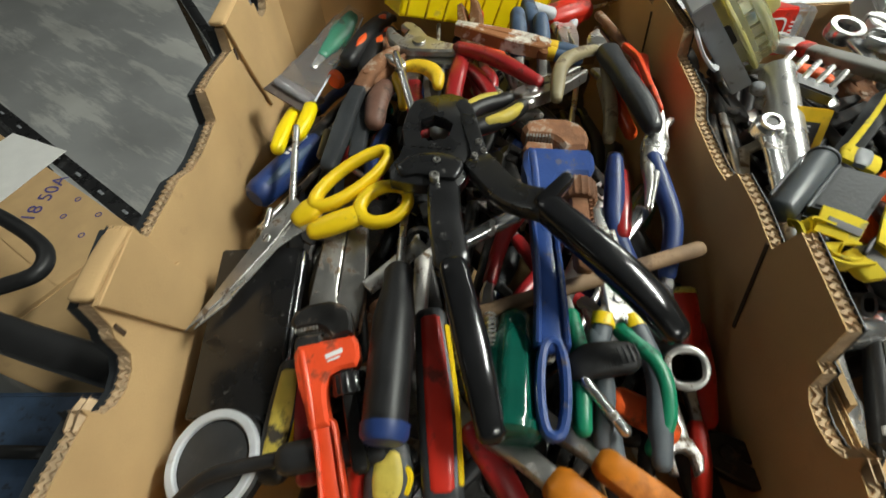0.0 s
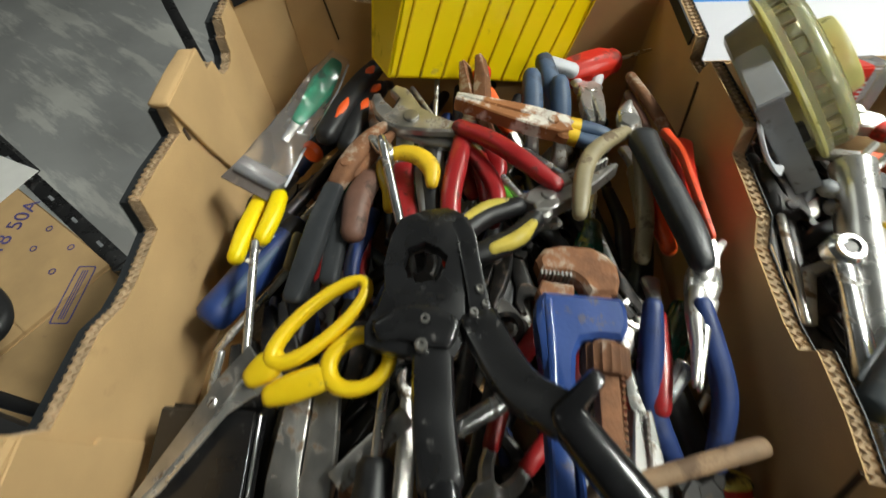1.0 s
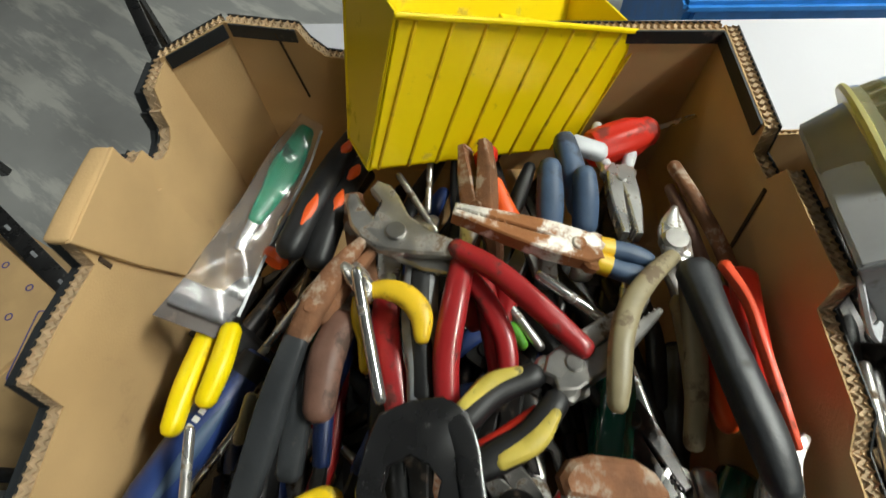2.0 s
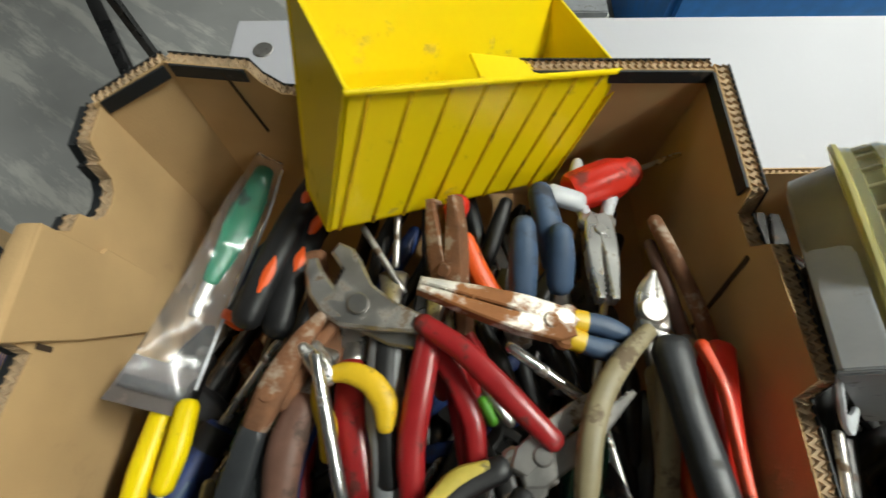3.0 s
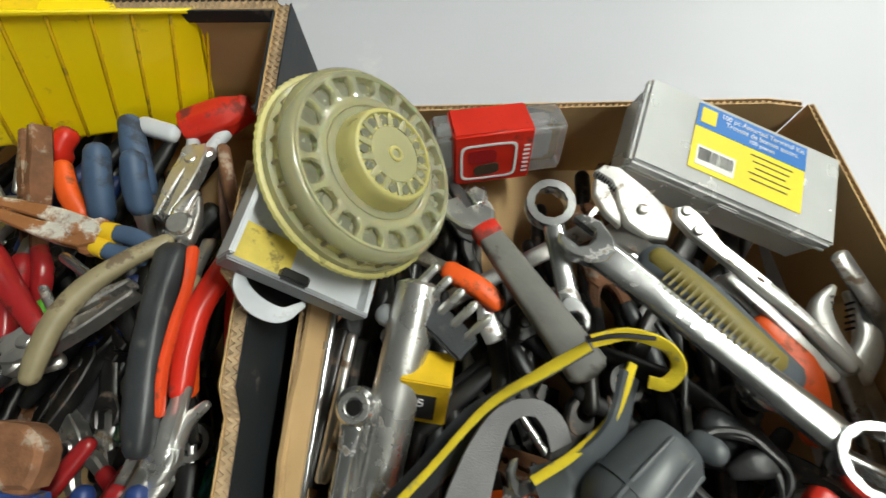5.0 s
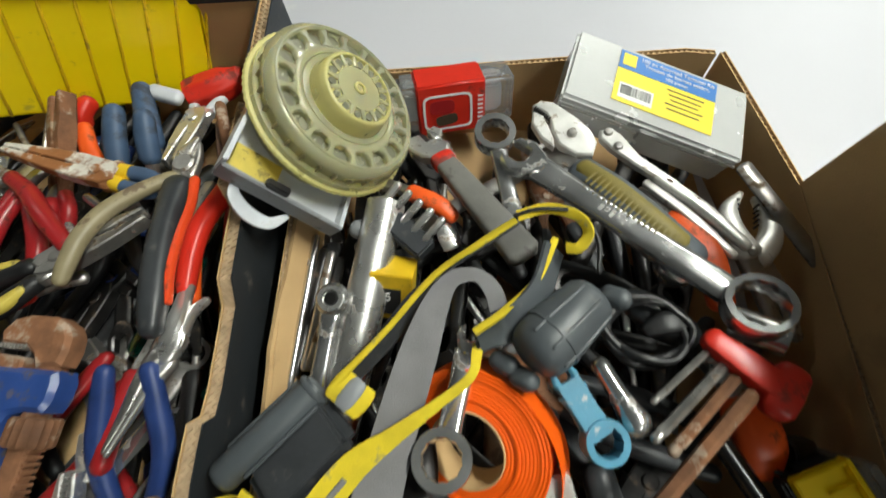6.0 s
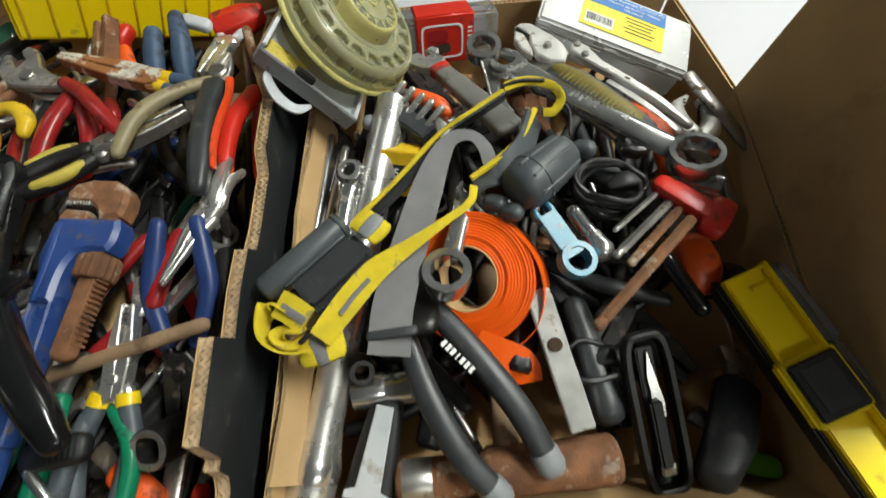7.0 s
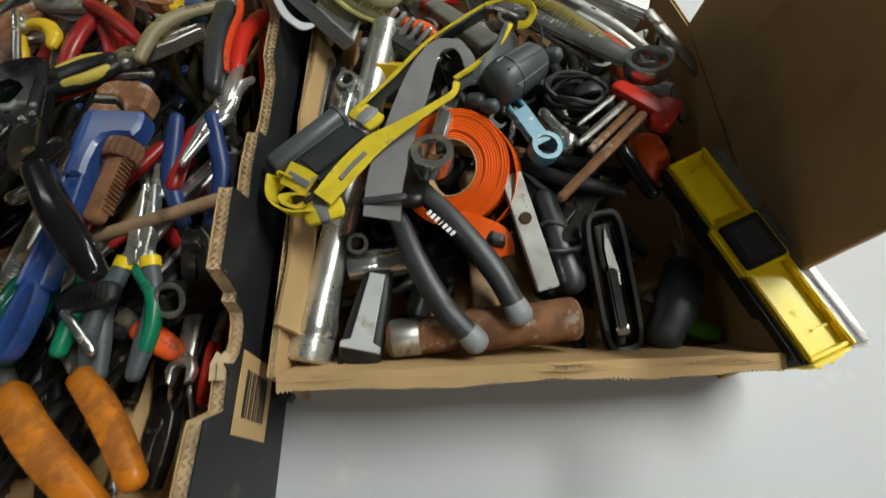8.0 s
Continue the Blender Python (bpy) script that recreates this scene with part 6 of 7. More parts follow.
def locking_pliers():
    a, b = (0.397, 0.436, 0.868), (0.528, 0.322, 0.868)
    L = far(a, b)
    t = thing("locking_pliers", lay(a, b), "nickel-plated locking pliers with bare steel handles", "pliers")
    up = [(0.000, 0.001), (0.002, 0.009), (0.010, 0.0135), (0.022, 0.0125), (0.034, 0.0105), (0.046, 0.0085), (0.056, 0.0015), (0.060, -0.010), (0.050, -0.0165), (0.036, -0.0165), (0.026, -0.010), (0.020, -0.0035), (0.012, 0.0015)]
    part("upper_jaw", plate(up[::-1], -0.0042, 0.0042, 0.0012), "nickel", t)
    low = [(0.003, -0.0025), (0.012, -0.0015), (0.020, -0.0070), (0.030, -0.0145), (0.034, -0.0205), (0.022, -0.0190), (0.009, -0.0125)]
    part("lower_jaw", plate(low[::-1], -0.0038, 0.0038, 0.0012), "nickel", t)
    bm = bmesh.new()
    for i in range(8):
        block(0.0011, 0.0022, 0.0082, (0.003 + 0.0020 * i, 0.0008 - 0.0003 * i, 0), 0, bm)
        block(0.0011, 0.0022, 0.0074, (0.004 + 0.0020 * i, -0.0022 - 0.0004 * i, 0), 0, bm)
    part("jaw_teeth", bm, "dark", t)
    part("handle_plate", plate([(0.052, 0.011), (0.058, 0.0175), (0.066, 0.0165), (0.086, 0.0085), (0.118, 0.0055), (0.118, -0.0015), (0.088, -0.0005), (0.068, 0.0015), (0.056, 0.0050)][::-1], -0.0015, 0.0055, 0.0012), "nickel", t)
    part("fixed_handle", sweep([(0.104, 0.002, 0.002), (L * 0.80, -0.001, 0.001), (L, -0.007, -0.002)], [(0.0046, 0.0036), (0.0044, 0.0036), (0.0036, 0.003)], 12, 3.2, 6), "nickel", t)
    part("lever", sweep([(0.100, -0.0045, -0.001), (L * 0.78, -0.0100, -0.001), (L * 0.98, -0.0175, -0.003)], [(0.0032, 0.0022), (0.0036, 0.0026), (0.0030, 0.0024)], 12, 3.6, 6), "nickel", t)
    for x, y in ((0.038, -0.0035), (0.058, 0.0120), (0.070, 0.0055)):
        part("rivet", spin_z([(0.0034, 0.004), (0.0034, 0.0064), (0.0026, 0.0074), (0.0008, 0.0076)], (x, y, 0), 14), "steel", t)
    part("slot", plate(oval(0.112, 0.0018, 0.0026, 0.0011, 0, 12), 0.0048, 0.0058, 0), "slot", t)


locking_pliers()
t = grip_only([(0.426, 0.378, 0.868), (0.444, 0.355, 0.874), (0.467, 0.327, 0.874), (0.488, 0.310, 0.866)], "blue-grey cushioned plier handle with an olive ribbed insert", "cushion", 0.0125, 0.009, inlay="olive")
q0, q1 = Vector((0.428, 0.364, 0.878)), Vector((0.471, 0.315, 0.878))
for i in range(18):
    c = q0.lerp(q1, i / 17) - t.matrix_world.translation
    b2 = block(0.0013, 0.0125, 0.0022, (0, 0, 0), 0.0004)
    b2.transform(Matrix.Translation(c + Vector((0, 0, 0.0042 + 0.0012 * math.sin(math.pi * i / 17)))) @ Matrix.Rotation(math.atan2(q1.y - q0.y, q1.x - q0.x), 4, "Z"))
    part("ridge", b2, "olive", t)
t, to = free_thing("slip_joint_pliers", (0.544, 0.336, 0.850), "bare nickel slip joint pliers with open jaws", "pliers")
part("jaw", sweep(to((0.546, 0.369, 0.842), (0.532, 0.354, 0.846), (0.528, 0.335, 0.850), (0.533, 0.318, 0.851)), [(0.0022, 0.0035), (0.0062, 0.0045), (0.0085, 0.0050), (0.0095, 0.0050)], 14, 3, 6), "nickel", t)
part("jaw", sweep(to((0.557, 0.366, 0.840), (0.563, 0.350, 0.838), (0.556, 0.332, 0.843), (0.539, 0.315, 0.848)), [(0.0022, 0.0035), (0.0060, 0.0045), (0.0080, 0.0050), (0.0085, 0.0050)], 14, 3, 6), "nickel", t)
bm = bmesh.new()
for k in range(5):
    block(0.0016, 0.0014, 0.0070, (-0.0040 - 0.0012 * k, 0.0255 - 0.0040 * k, -0.004), 0.0002, bm)
    block(0.0016, 0.0014, 0.0070, (0.0125 - 0.0012 * k, 0.0235 - 0.0040 * k, -0.010), 0.0002, bm)
part("jaw_teeth", bm, "dark", t)
part("rivet", spin_z([(0.0036, 0.001), (0.0036, 0.0052), (0.0026, 0.0062), (0.0006, 0.0064)], (-0.011, -0.018, 0.001), 14), "steel", t)
part("handle", sweep(to((0.533, 0.317, 0.849), (0.538, 0.298, 0.843), (0.548, 0.268, 0.832)), [(0.0085, 0.0045), (0.0060, 0.0042), (0.0050, 0.0036)], 12, 3, 5), "steel", t)
part("handle", sweep(to((0.541, 0.314, 0.846), (0.553, 0.294, 0.838), (0.562, 0.266, 0.826)), [(0.0080, 0.0045), (0.0056, 0.0042), (0.0048, 0.0036)], 12, 3, 5), "steel", t)
rod((0.549, 0.387, 0.852), (0.588, 0.316, 0.836), "dark steel bar against the cardboard", "steel", 0.005, "steel_bar", "bar", ends=[(0.007, 0.003)] * 3)
grip_only([(0.487, 0.343, 0.862), (0.499, 0.313, 0.864), (0.502, 0.281, 0.858)], "orange red plier handle", "orange", 0.010, 0.006)


def hex_keys():
    t, to = free_thing("hex_key_set", (0.503, 0.239, 0.876), "red plastic hex key holder with worn steel keys fanned out", "hex keys")
    part("holder", sweep(to((0.479, 0.255, 0.878), (0.493, 0.241, 0.878), (0.510, 0.226, 0.876)), [(0.0065, 0.005), (0.008, 0.006), (0.008, 0.006)], 12, 5, 5), "brightred", t)
    part("holder_head", sweep(to((0.518, 0.235, 0.877), (0.510, 0.225, 0.876), (0.504, 0.217, 0.875)), [(0.0085, 0.006), (0.0092, 0.0065), (0.0085, 0.006)], 12, 5, 5), "brightred", t)
    for p, q, r, m in (((0.476, 0.248, 0.876), (0.446, 0.225, 0.872), 0.0022, "steel"), ((0.484, 0.241, 0.876), (0.444, 0.207, 0.872), 0.0032, "steel"), ((0.488, 0.234, 0.876), (0.452, 0.201, 0.872), 0.0034, "wood"), ((0.492, 0.224, 0.878), (0.425, 0.162, 0.868), 0.0042, "wood")):
        d = to(p, q)
        part("hex_key", sweep([d[0], d[0].lerp(d[1], 0.5), d[1]], (r, r), 6, 2, 3), "rust" if m == "wood" else m, t)
        part("ball_end", sweep([d[1], d[1] + (d[1] - d[0]).normalized() * r * 1.6], [(r * 0.8, r * 0.8), (r * 0.95, r * 0.95)], 10, 2, 2), "rust" if m == "wood" else m, t)


hex_keys()
grip_only([(0.503, 0.220, 0.850), (0.504, 0.202, 0.852), (0.503, 0.190, 0.846)], "orange plastic tool body", "orange", 0.015, 0.010)
rod((0.479, 0.206, 0.858), (0.500, 0.172, 0.846), "black pen light with white print", "blackgloss", 0.006, "pen_light", "flashlight")


def coil(c, r, label, turns=4, material="black", seed=1, thick=0.0022):
    t, to = free_thing("cable", c, label, "cable")
    g = random.Random(seed)
    pts = []
    for i in range(turns * 10):
        a = math.tau * i / 10
        k = 1 + g.uniform(-0.15, 0.15)
        pts.append((r * k * math.cos(a), r * 0.75 * k * math.sin(a), 0.010 * math.sin(a * 0.37) + g.uniform(-0.003, 0.004)))
    part("cable_loop", sweep(pts, (thick, thick), 8, 2, 4), material, t)
    part("plug", sweep([(0, 0, 0.002), (0.012, 0.004, 0.004), (0.024, 0.004, 0.002)], [(0.004, 0.003), (0.0072, 0.0045), (0.0055, 0.004)], 12, 3.4, 4), "black", t)


coil((0.450, 0.264, 0.862), 0.024, "bundle of black cable", 4, "black", 2)
coil((0.512, 0.194, 0.842), 0.012, "small loop of black wire", 2, "black", 4, 0.0014)
rod((0.420, 0.245, 0.862), (0.435, 0.212, 0.862), "chrome spark plug socket", "chrome", 0.0075, "deep_socket", "socket", ends=[(0.0055, 0.0055), (0.006, 0.006), (0.009, 0.009)])


def strap(pts, half, thin, material, name, parent, up=(0, 0, 1), n=8):
    return part(name, sweep(pts, (half, thin), 8, 5, n, dome=False, up=up), material, parent)


def headlamp():
    t, to = free_thing("headlamp", (0.293, 0.223, 0.866), "headlamp with grey and yellow elastic straps and a charcoal lamp", "headlamp")
    # battery case
    a, b = Vector((0.222, 0.184, 0.879)), Vector((0.266, 0.226, 0.882))
    fm = to(a)[0]
    case_pose = Matrix.Translation(fm) @ lay((0, 0, 0), b - a, -14)
    L = (b - a).length
    bm = block(L * 0.94, 0.034, 0.013, (L / 2, -0.009, -0.0065), 0.005, seg=4)
    bm.transform(case_pose)
    case = part("battery_case", bm, "charcoal", t)
    bm = lathe([(-0.010, 0.004), (-0.0085, 0.0078), (-0.006, 0.0092), (L * 0.9, 0.0092), (L * 0.98, 0.0074)], 24)
    bm.transform(case_pose @ Matrix.Translation((0, 0.013, 0.0)))
    part("case_tube", bm, "lampgrey", case)
    bm = lathe([(L * 0.90, 0.0094), (L * 0.91, 0.0102), (L * 0.94, 0.0102), (L * 0.95, 0.0094)], 24)
    bm.transform(case_pose @ Matrix.Translation((0, 0.013, 0.0)))
    part("case_collar", bm, "lampgrey", case)
    bm = block(L * 0.72, 0.024, 0.0016, (L * 0.50, -0.012, 0.0004), 0.0006)
    bm.transform(case_pose)
    part("case_panel", bm, "charcoal", case)
    for k in range(2):
        bm = sweep([(0.004, 0.0235 - 0.021 * k, 0.0015), (L * 0.86, 0.0235 - 0.021 * k, 0.0015)], (0.0012, 0.0010), 8, 2.4, 3)
        bm.transform(case_pose)
        part("case_ridge", bm, "lampgrey", case)
    # side strap, standing on edge
    edge = to((0.268, 0.235, 0.884), (0.296, 0.262, 0.890), (0.325, 0.292, 0.898), (0.352, 0.308, 0.905), (0.372, 0.319, 0.910))
    part("side_strap", sweep(edge, [(0.0022, 0.0011), (0.0018, 0.0011), (0.0020, 0.0011), (0.0030, 0.0011), (0.0026, 0.0011)], 8, 4, 8, dome=False, up=(0.5, 0.6, 0.55)), "webyellow", t)
    strap([p + Vector((0.002, 0.001, -0.0075)) for p in edge], 0.0080, 0.0010, "charcoal", "strap_backing", t, up=(0.62, 0.72, 0.32))
    strap(to((0.373, 0.321, 0.911), (0.390, 0.324, 0.913), (0.406, 0.319, 0.912), (0.412, 0.310, 0.909), (0.407, 0.303, 0.904), (0.400, 0.304, 0.902)), 0.0032, 0.0010, "webyellow", "side_strap", t, up=(-0.45, -0.35, 0.4))
    strap(to((0.371, 0.322, 0.909), (0.385, 0.324, 0.912), (0.401, 0.323, 0.912)), 0.0040, 0.0012, "black", "strap_backing", t, up=(0.1, 0.9, 0.4))
    # top strap
    part("top_strap", sweep(to((0.288, 0.144, 0.868), (0.291, 0.173, 0.874), (0.301, 0.207, 0.882), (0.314, 0.247, 0.889), (0.324, 0.274, 0.893), (0.334, 0.289, 0.896), (0.348, 0.292, 0.895), (0.357, 0.285, 0.890), (0.361, 0.275, 0.884)), [(0.0140, 0.0009), (0.0138, 0.0009), (0.0125, 0.0009), (0.0115, 0.0009), (0.0085, 0.0009), (0.0052, 0.0009), (0.0042, 0.0009), (0.0055, 0.0009), (0.006, 0.0009)], 8, 5, 8, dome=False, up=(0.3, -0.35, 0.88)), "web", t)
    low = to((0.249, 0.152, 0.884), (0.265, 0.174, 0.886), (0.282, 0.193, 0.889), (0.303, 0.207, 0.892), (0.326, 0.222, 0.895), (0.343, 0.235, 0.896), (0.347, 0.249, 0.894))
    part("side_strap", sweep(low, [(0.0075, 0.001), (0.0085, 0.001), (0.0078, 0.001), (0.0048, 0.001), (0.0030, 0.0011), (0.0026, 0.0011), (0.003, 0.0011)], 8, 5, 8, dome=False, up=(0.1, -0.4, 0.9)), "webyellow", t)
    strap(to((0.261, 0.166, 0.887), (0.269, 0.177, 0.888), (0.278, 0.187, 0.889)), 0.0016, 0.0010, "web", "strap_stripe", t, up=(0.1, -0.4, 0.9))
    # bunched end with its buckle
    strap(to((0.228, 0.171, 0.879), (0.216, 0.177, 0.879), (0.210, 0.167, 0.877), (0.213, 0.155, 0.875), (0.226, 0.148, 0.873), (0.242, 0.148, 0.873)), 0.0080, 0.0010, "webyellow", "bunched_strap", t, up=(0.55, 0.75, 0.25))
    strap(to((0.221, 0.176, 0.884), (0.231, 0.170, 0.884), (0.240, 0.163, 0.884)), 0.0092, 0.0011, "webyellow", "bunched_strap", t, up=(-0.15, -0.3, 0.9))
    strap(to((0.224, 0.173, 0.886), (0.239, 0.163, 0.885)), 0.0026, 0.0008, "web", "strap_stripe", t, up=(-0.15, -0.3, 0.9))
    strap(to((0.237, 0.159, 0.880), (0.226, 0.160, 0.879), (0.221, 0.155, 0.878), (0.228, 0.151, 0.877), (0.235, 0.153, 0.877)), 0.0058, 0.0010, "webyellow", "bunched_strap", t, up=(0.5, 0.6, 0.5))
    part("bunched_strap", sweep(to((0.236, 0.148, 0.872), (0.246, 0.150, 0.874), (0.258, 0.154, 0.873)), [(0.0105, 0.004), (0.0115, 0.005), (0.0110, 0.004)], 12, 2.6, 5), "webyellow", t)
    part("strap_stripe", sweep(to((0.244, 0.149, 0.874), (0.249, 0.151, 0.874)), (0.0119, 0.0052), 12, 2.6, 2), "web", t)
    part("buckle", sweep(to((0.237, 0.151, 0.882), (0.247, 0.160, 0.884), (0.257, 0.161, 0.882), (0.253, 0.155, 0.881)), (0.0016, 0.0016), 8, 2.5, 4), "black", t)
    part("strap_clip", sweep(to((0.268, 0.236, 0.882), (0.284, 0.223, 0.880)), (0.0092, 0.0028), 10, 4, 4), "webyellow", t)
    part("clip_band", sweep(to((0.274, 0.231, 0.882), (0.279, 0.227, 0.882)), (0.0095, 0.0030), 10, 4, 2), "grey", t)
    part("slider", sweep(to((0.276, 0.155, 0.874), (0.305, 0.158, 0.874)), (0.0030, 0.002), 10, 4, 4), "charcoal", t)
    # lamp
    c0, c1 = to((0.414, 0.278, 0.889), (0.377, 0.246, 0.891))
    axis = Matrix.Translation(c0) @ lay((0, 0, 0), c1 - c0)
    Lh = (c1 - c0).length
    bm = lathe([(-0.001, 0.0095), (0.0, 0.0130), (0.004, 0.0158), (Lh * 0.55, 0.0176), (Lh * 0.82, 0.0180), (Lh * 0.95, 0.0168), (Lh * 1.04, 0.0138), (Lh * 1.09, 0.0085), (Lh * 1.10, 0.002)], 32)
    bm.transform(axis)
    body = part("lamp_body", bm, "lampgrey", t)
    for k in range(3):
        a = 0.5 + 0.75 * k
        bm = sweep([(0.005, 0.0160 * math.cos(a), 0.0160 * math.sin(a)), (Lh * 0.55, 0.0176 * math.cos(a), 0.0176 * math.sin(a)), (Lh * 0.88, 0.0178 * math.cos(a), 0.0178 * math.sin(a))], (0.0011, 0.0009), 8, 2.5, 4)
        bm.transform(axis)
        part("ridge", bm, "lampgrey", body)
    bm = lathe([(Lh * 0.66, 0.0172), (Lh * 0.665, 0.0186), (Lh * 0.72, 0.0186), (Lh * 0.73, 0.0172)], 32)
    bm.transform(axis)
    part("lamp_bezel", bm, "lampgrey", body)
    for p in ((0.422, 0.278, 0.892), (0.369, 0.237, 0.880), (0.359, 0.246, 0.878)):
        q = to(p)[0]
        part("pivot_lug", sweep([q, q + Vector((0.006, -0.004, 0.004))], (0.006, 0.006), 12, 2.6, 3), "lampgrey", body)
    strap(to((0.395, 0.308, 0.893), (0.384, 0.281, 0.892), (0.367, 0.264, 0.888), (0.348, 0.257, 0.884)), 0.0095, 0.0016, "lampgrey", "brow_pad", t, up=(0.75, 0.4, 0.5))
    strap(to((0.396, 0.313, 0.896), (0.383, 0.288, 0.896), (0.365, 0.272, 0.892), (0.346, 0.260, 0.888)), 0.0022, 0.0016, "webyellow", "brow_pad_piping", t, up=(0.3, 0.4, 0.8))
    part("cable", sweep(to((0.412, 0.333, 0.893), (0.422, 0.314, 0.892), (0.420, 0.293, 0.890)), (0.0014, 0.0014), 8, 2, 6), "black", t)


headlamp()


def tape_roll():
    m = Vector((0, 0, 1)).rotation_difference(Vector((-0.368, -0.432, 0.823))).to_matrix().to_4x4()
    m.translation = Vector((0.339, 0.200, 0.852))
    t = thing("flagging_tape", m, "roll of fluorescent orange flagging tape with a loose end", "tape")
    part("core", ring_plate(oval(0, 0, 0.0238, 0.0238, 0, 36), oval(0, 0, 0.0222, 0.0222, 0, 36), -0.024, 0.0012), "card", t, "cardboard core")
    g = random.Random(8)
    for i in range(12):
        r0, r1 = 0.0238 + i * 0.00195 - 0.0002, 0.0238 + (i + 1) * 0.00195 + 0.0003
        z = 0.001 + g.uniform(-0.0006, 0.0006) - i * 0.00015
        e = 0.0015 * i / 12
        part("winding", ring_plate(oval(e, 0, r1, r1, 0, 48), oval(e, 0, r0, r0, 0, 48), -0.024 + g.uniform(-0.001, 0.001), z, chamfer=0.0004), "tape", t)
    # the last turn has sprung away from the roll
    turn = [(0.0485 * math.cos(a) + 0.0022 * k, 0.0485 * math.sin(a) - 0.0006 * k, -0.0125) for k, a in enumerate([math.radians(28 - 15 * j) for j in range(9)])]
    part("loose_end", sweep(turn, (0.0004, 0.0122), 8, 5, 4, dome=False), "tape", t)
    inv = m.inverted()
    flap = [inv @ Vector(p) for p in ((0.344, 0.158, 0.838), (0.361, 0.149, 0.836), (0.374, 0.142, 0.832), (0.378, 0.132, 0.824))]
    part("loose_end", sweep(flap, [(0.010, 0.0004), (0.012, 0.0004), (0.0125, 0.0004), (0.011, 0.0004)], 8, 5, 6, dome=False, up=inv.to_3x3() @ Vector((-0.2, -0.45, 0.85))), "tape", t)


tape_roll()


def long_grip_cutters():
    t, to = free_thing("diagonal_cutters", (0.307, 0.163, 0.866), "cutters with long charcoal grips and grey tips", "pliers")
    part("head", sweep(to((0.312, 0.225, 0.842), (0.309, 0.188, 0.852), (0.306, 0.164, 0.860)), [(0.006, 0.005), (0.014, 0.006), (0.013, 0.006)], 12, 3, 5), "dark", t)
    h1 = to((0.296, 0.162, 0.846), (0.310, 0.124, 0.842), (0.330, 0.088, 0.833), (0.351, 0.066, 0.824))
    h2 = to((0.313, 0.182, 0.853), (0.339, 0.151, 0.850), (0.367, 0.114, 0.842), (0.384, 0.083, 0.832))
    for h in (h1, h2):
        g = part("grip", sweep(h, [(0.0075, 0.007), (0.0086, 0.008), (0.0088, 0.008), (0.0080, 0.0075)], 14, 2.8, 8), "charcoal", t)
        d = (h[-1] - h[-2]).normalized()
        part("grip_tip", sweep([h[-1] - d * 0.006, h[-1] + d * 0.004], (0.0094, 0.0078), 14, 2.6, 3), "grey", g)
    p, q = to((0.320, 0.155, 0.860), (0.341, 0.133, 0.858))
    x = (q - p).normalized()
    y = Vector((0, 0, 1)).cross(x)
    m = Matrix((x, y, x.cross(y))).transposed().to_4x4()
    m.translation = (p + q) / 2 + Vector((0, 0, 0.0004))
    bars([((k - 3) * 0.0040, 0, 0.0026 if k != 3 else 0.0010, 0.0048) for k in range(7)], "chalk", m, t, "maker_mark")


long_grip_cutters()


def steel_bracket():
    a, b = (0.387, 0.188, 0.854), (0.4095, 0.101, 0.828)
    L = far(a, b)
    t = thing("steel_bracket", lay(a, b, 12), "square polished steel bracket arm with a round hole", "bracket")
    part("arm", block(L, 0.0165, 0.013, (L / 2, 0, 0), 0.0010), "nickel", t)
    part("side_face", block(L * 0.9, 0.0008, 0.009, (L / 2, 0.0084, -0.001), 0.0002), "bright", t)
    # raised dark disc paints the shade inside the hole
    part("hole", disc(0.0048, 0.005, 0.0082, (L * 0.40, 0.0), 16), "slot", t)


steel_bracket()
rod((0.419, 0.186, 0.824), (0.433, 0.113, 0.812), "charcoal ribbed grip of a tool", "charcoal", 0.0125, "tool_handle", "handle", ends=[(0.010, 0.009), (0.012, 0.011), (0.0135, 0.012)])
coil((0.424, 0.144, 0.822), 0.020, "thin loop of black cable", 1, "black", 6, 0.0022)


def chrome_socket():
    a, b = (0.256, 0.132, 0.816), (0.306, 0.136, 0.818)
    L = far(a, b)
    t = thing("deep_socket", lay(a, b), "large polished chrome socket lying down", "socket")
    bm = bmesh.new()
    prof = [(0, 0.0105), (0.001, 0.0122), (L * 0.45, 0.0122), (L * 0.47, 0.0116), (L * 0.5, 0.0116), (L * 0.52, 0.0122), (L, 0.0122), (L + 0.001, 0.0105), (L - 0.001, 0.008), (L - 0.012, 0.008)]
    part("barrel", lathe(prof, 28, bm), "chrome", t)


chrome_socket()


def grey_handle():
    a, b = (0.281, 0.124, 0.818), (0.266, 0.061, 0.806)
    L = far(a, b)
    t = thing("scraper_handle", lay(a, b), "flat pale grey and black tool handle with a loop end", "handle")
    part("body", sweep([(0, 0, 0), (L * 0.5, 0, 0), (L, 0, 0)], [(0.011, 0.007), (0.0145, 0.008), (0.0165, 0.008)], 14, 4, 6), "black", t)
    part("face", plate([(0.002, -0.006), (0.002, 0.006), (L * 0.82, 0.0085), (L * 0.86, 0.0155), (L * 0.93, 0.0155), (L * 0.93, -0.0155), (L * 0.86, -0.0155), (L * 0.82, -0.0085)], 0.006, 0.0092, 0.0008), "pale", t, "pale grey face plate")
    part("loop", sweep([(L * 0.93, -0.014, 0.002), (L + 0.010, -0.011, 0.001), (L + 0.012, 0.011, 0.001), (L * 0.93, 0.014, 0.002)], (0.002, 0.0025), 8, 2.5, 6), "black", t)


grey_handle()


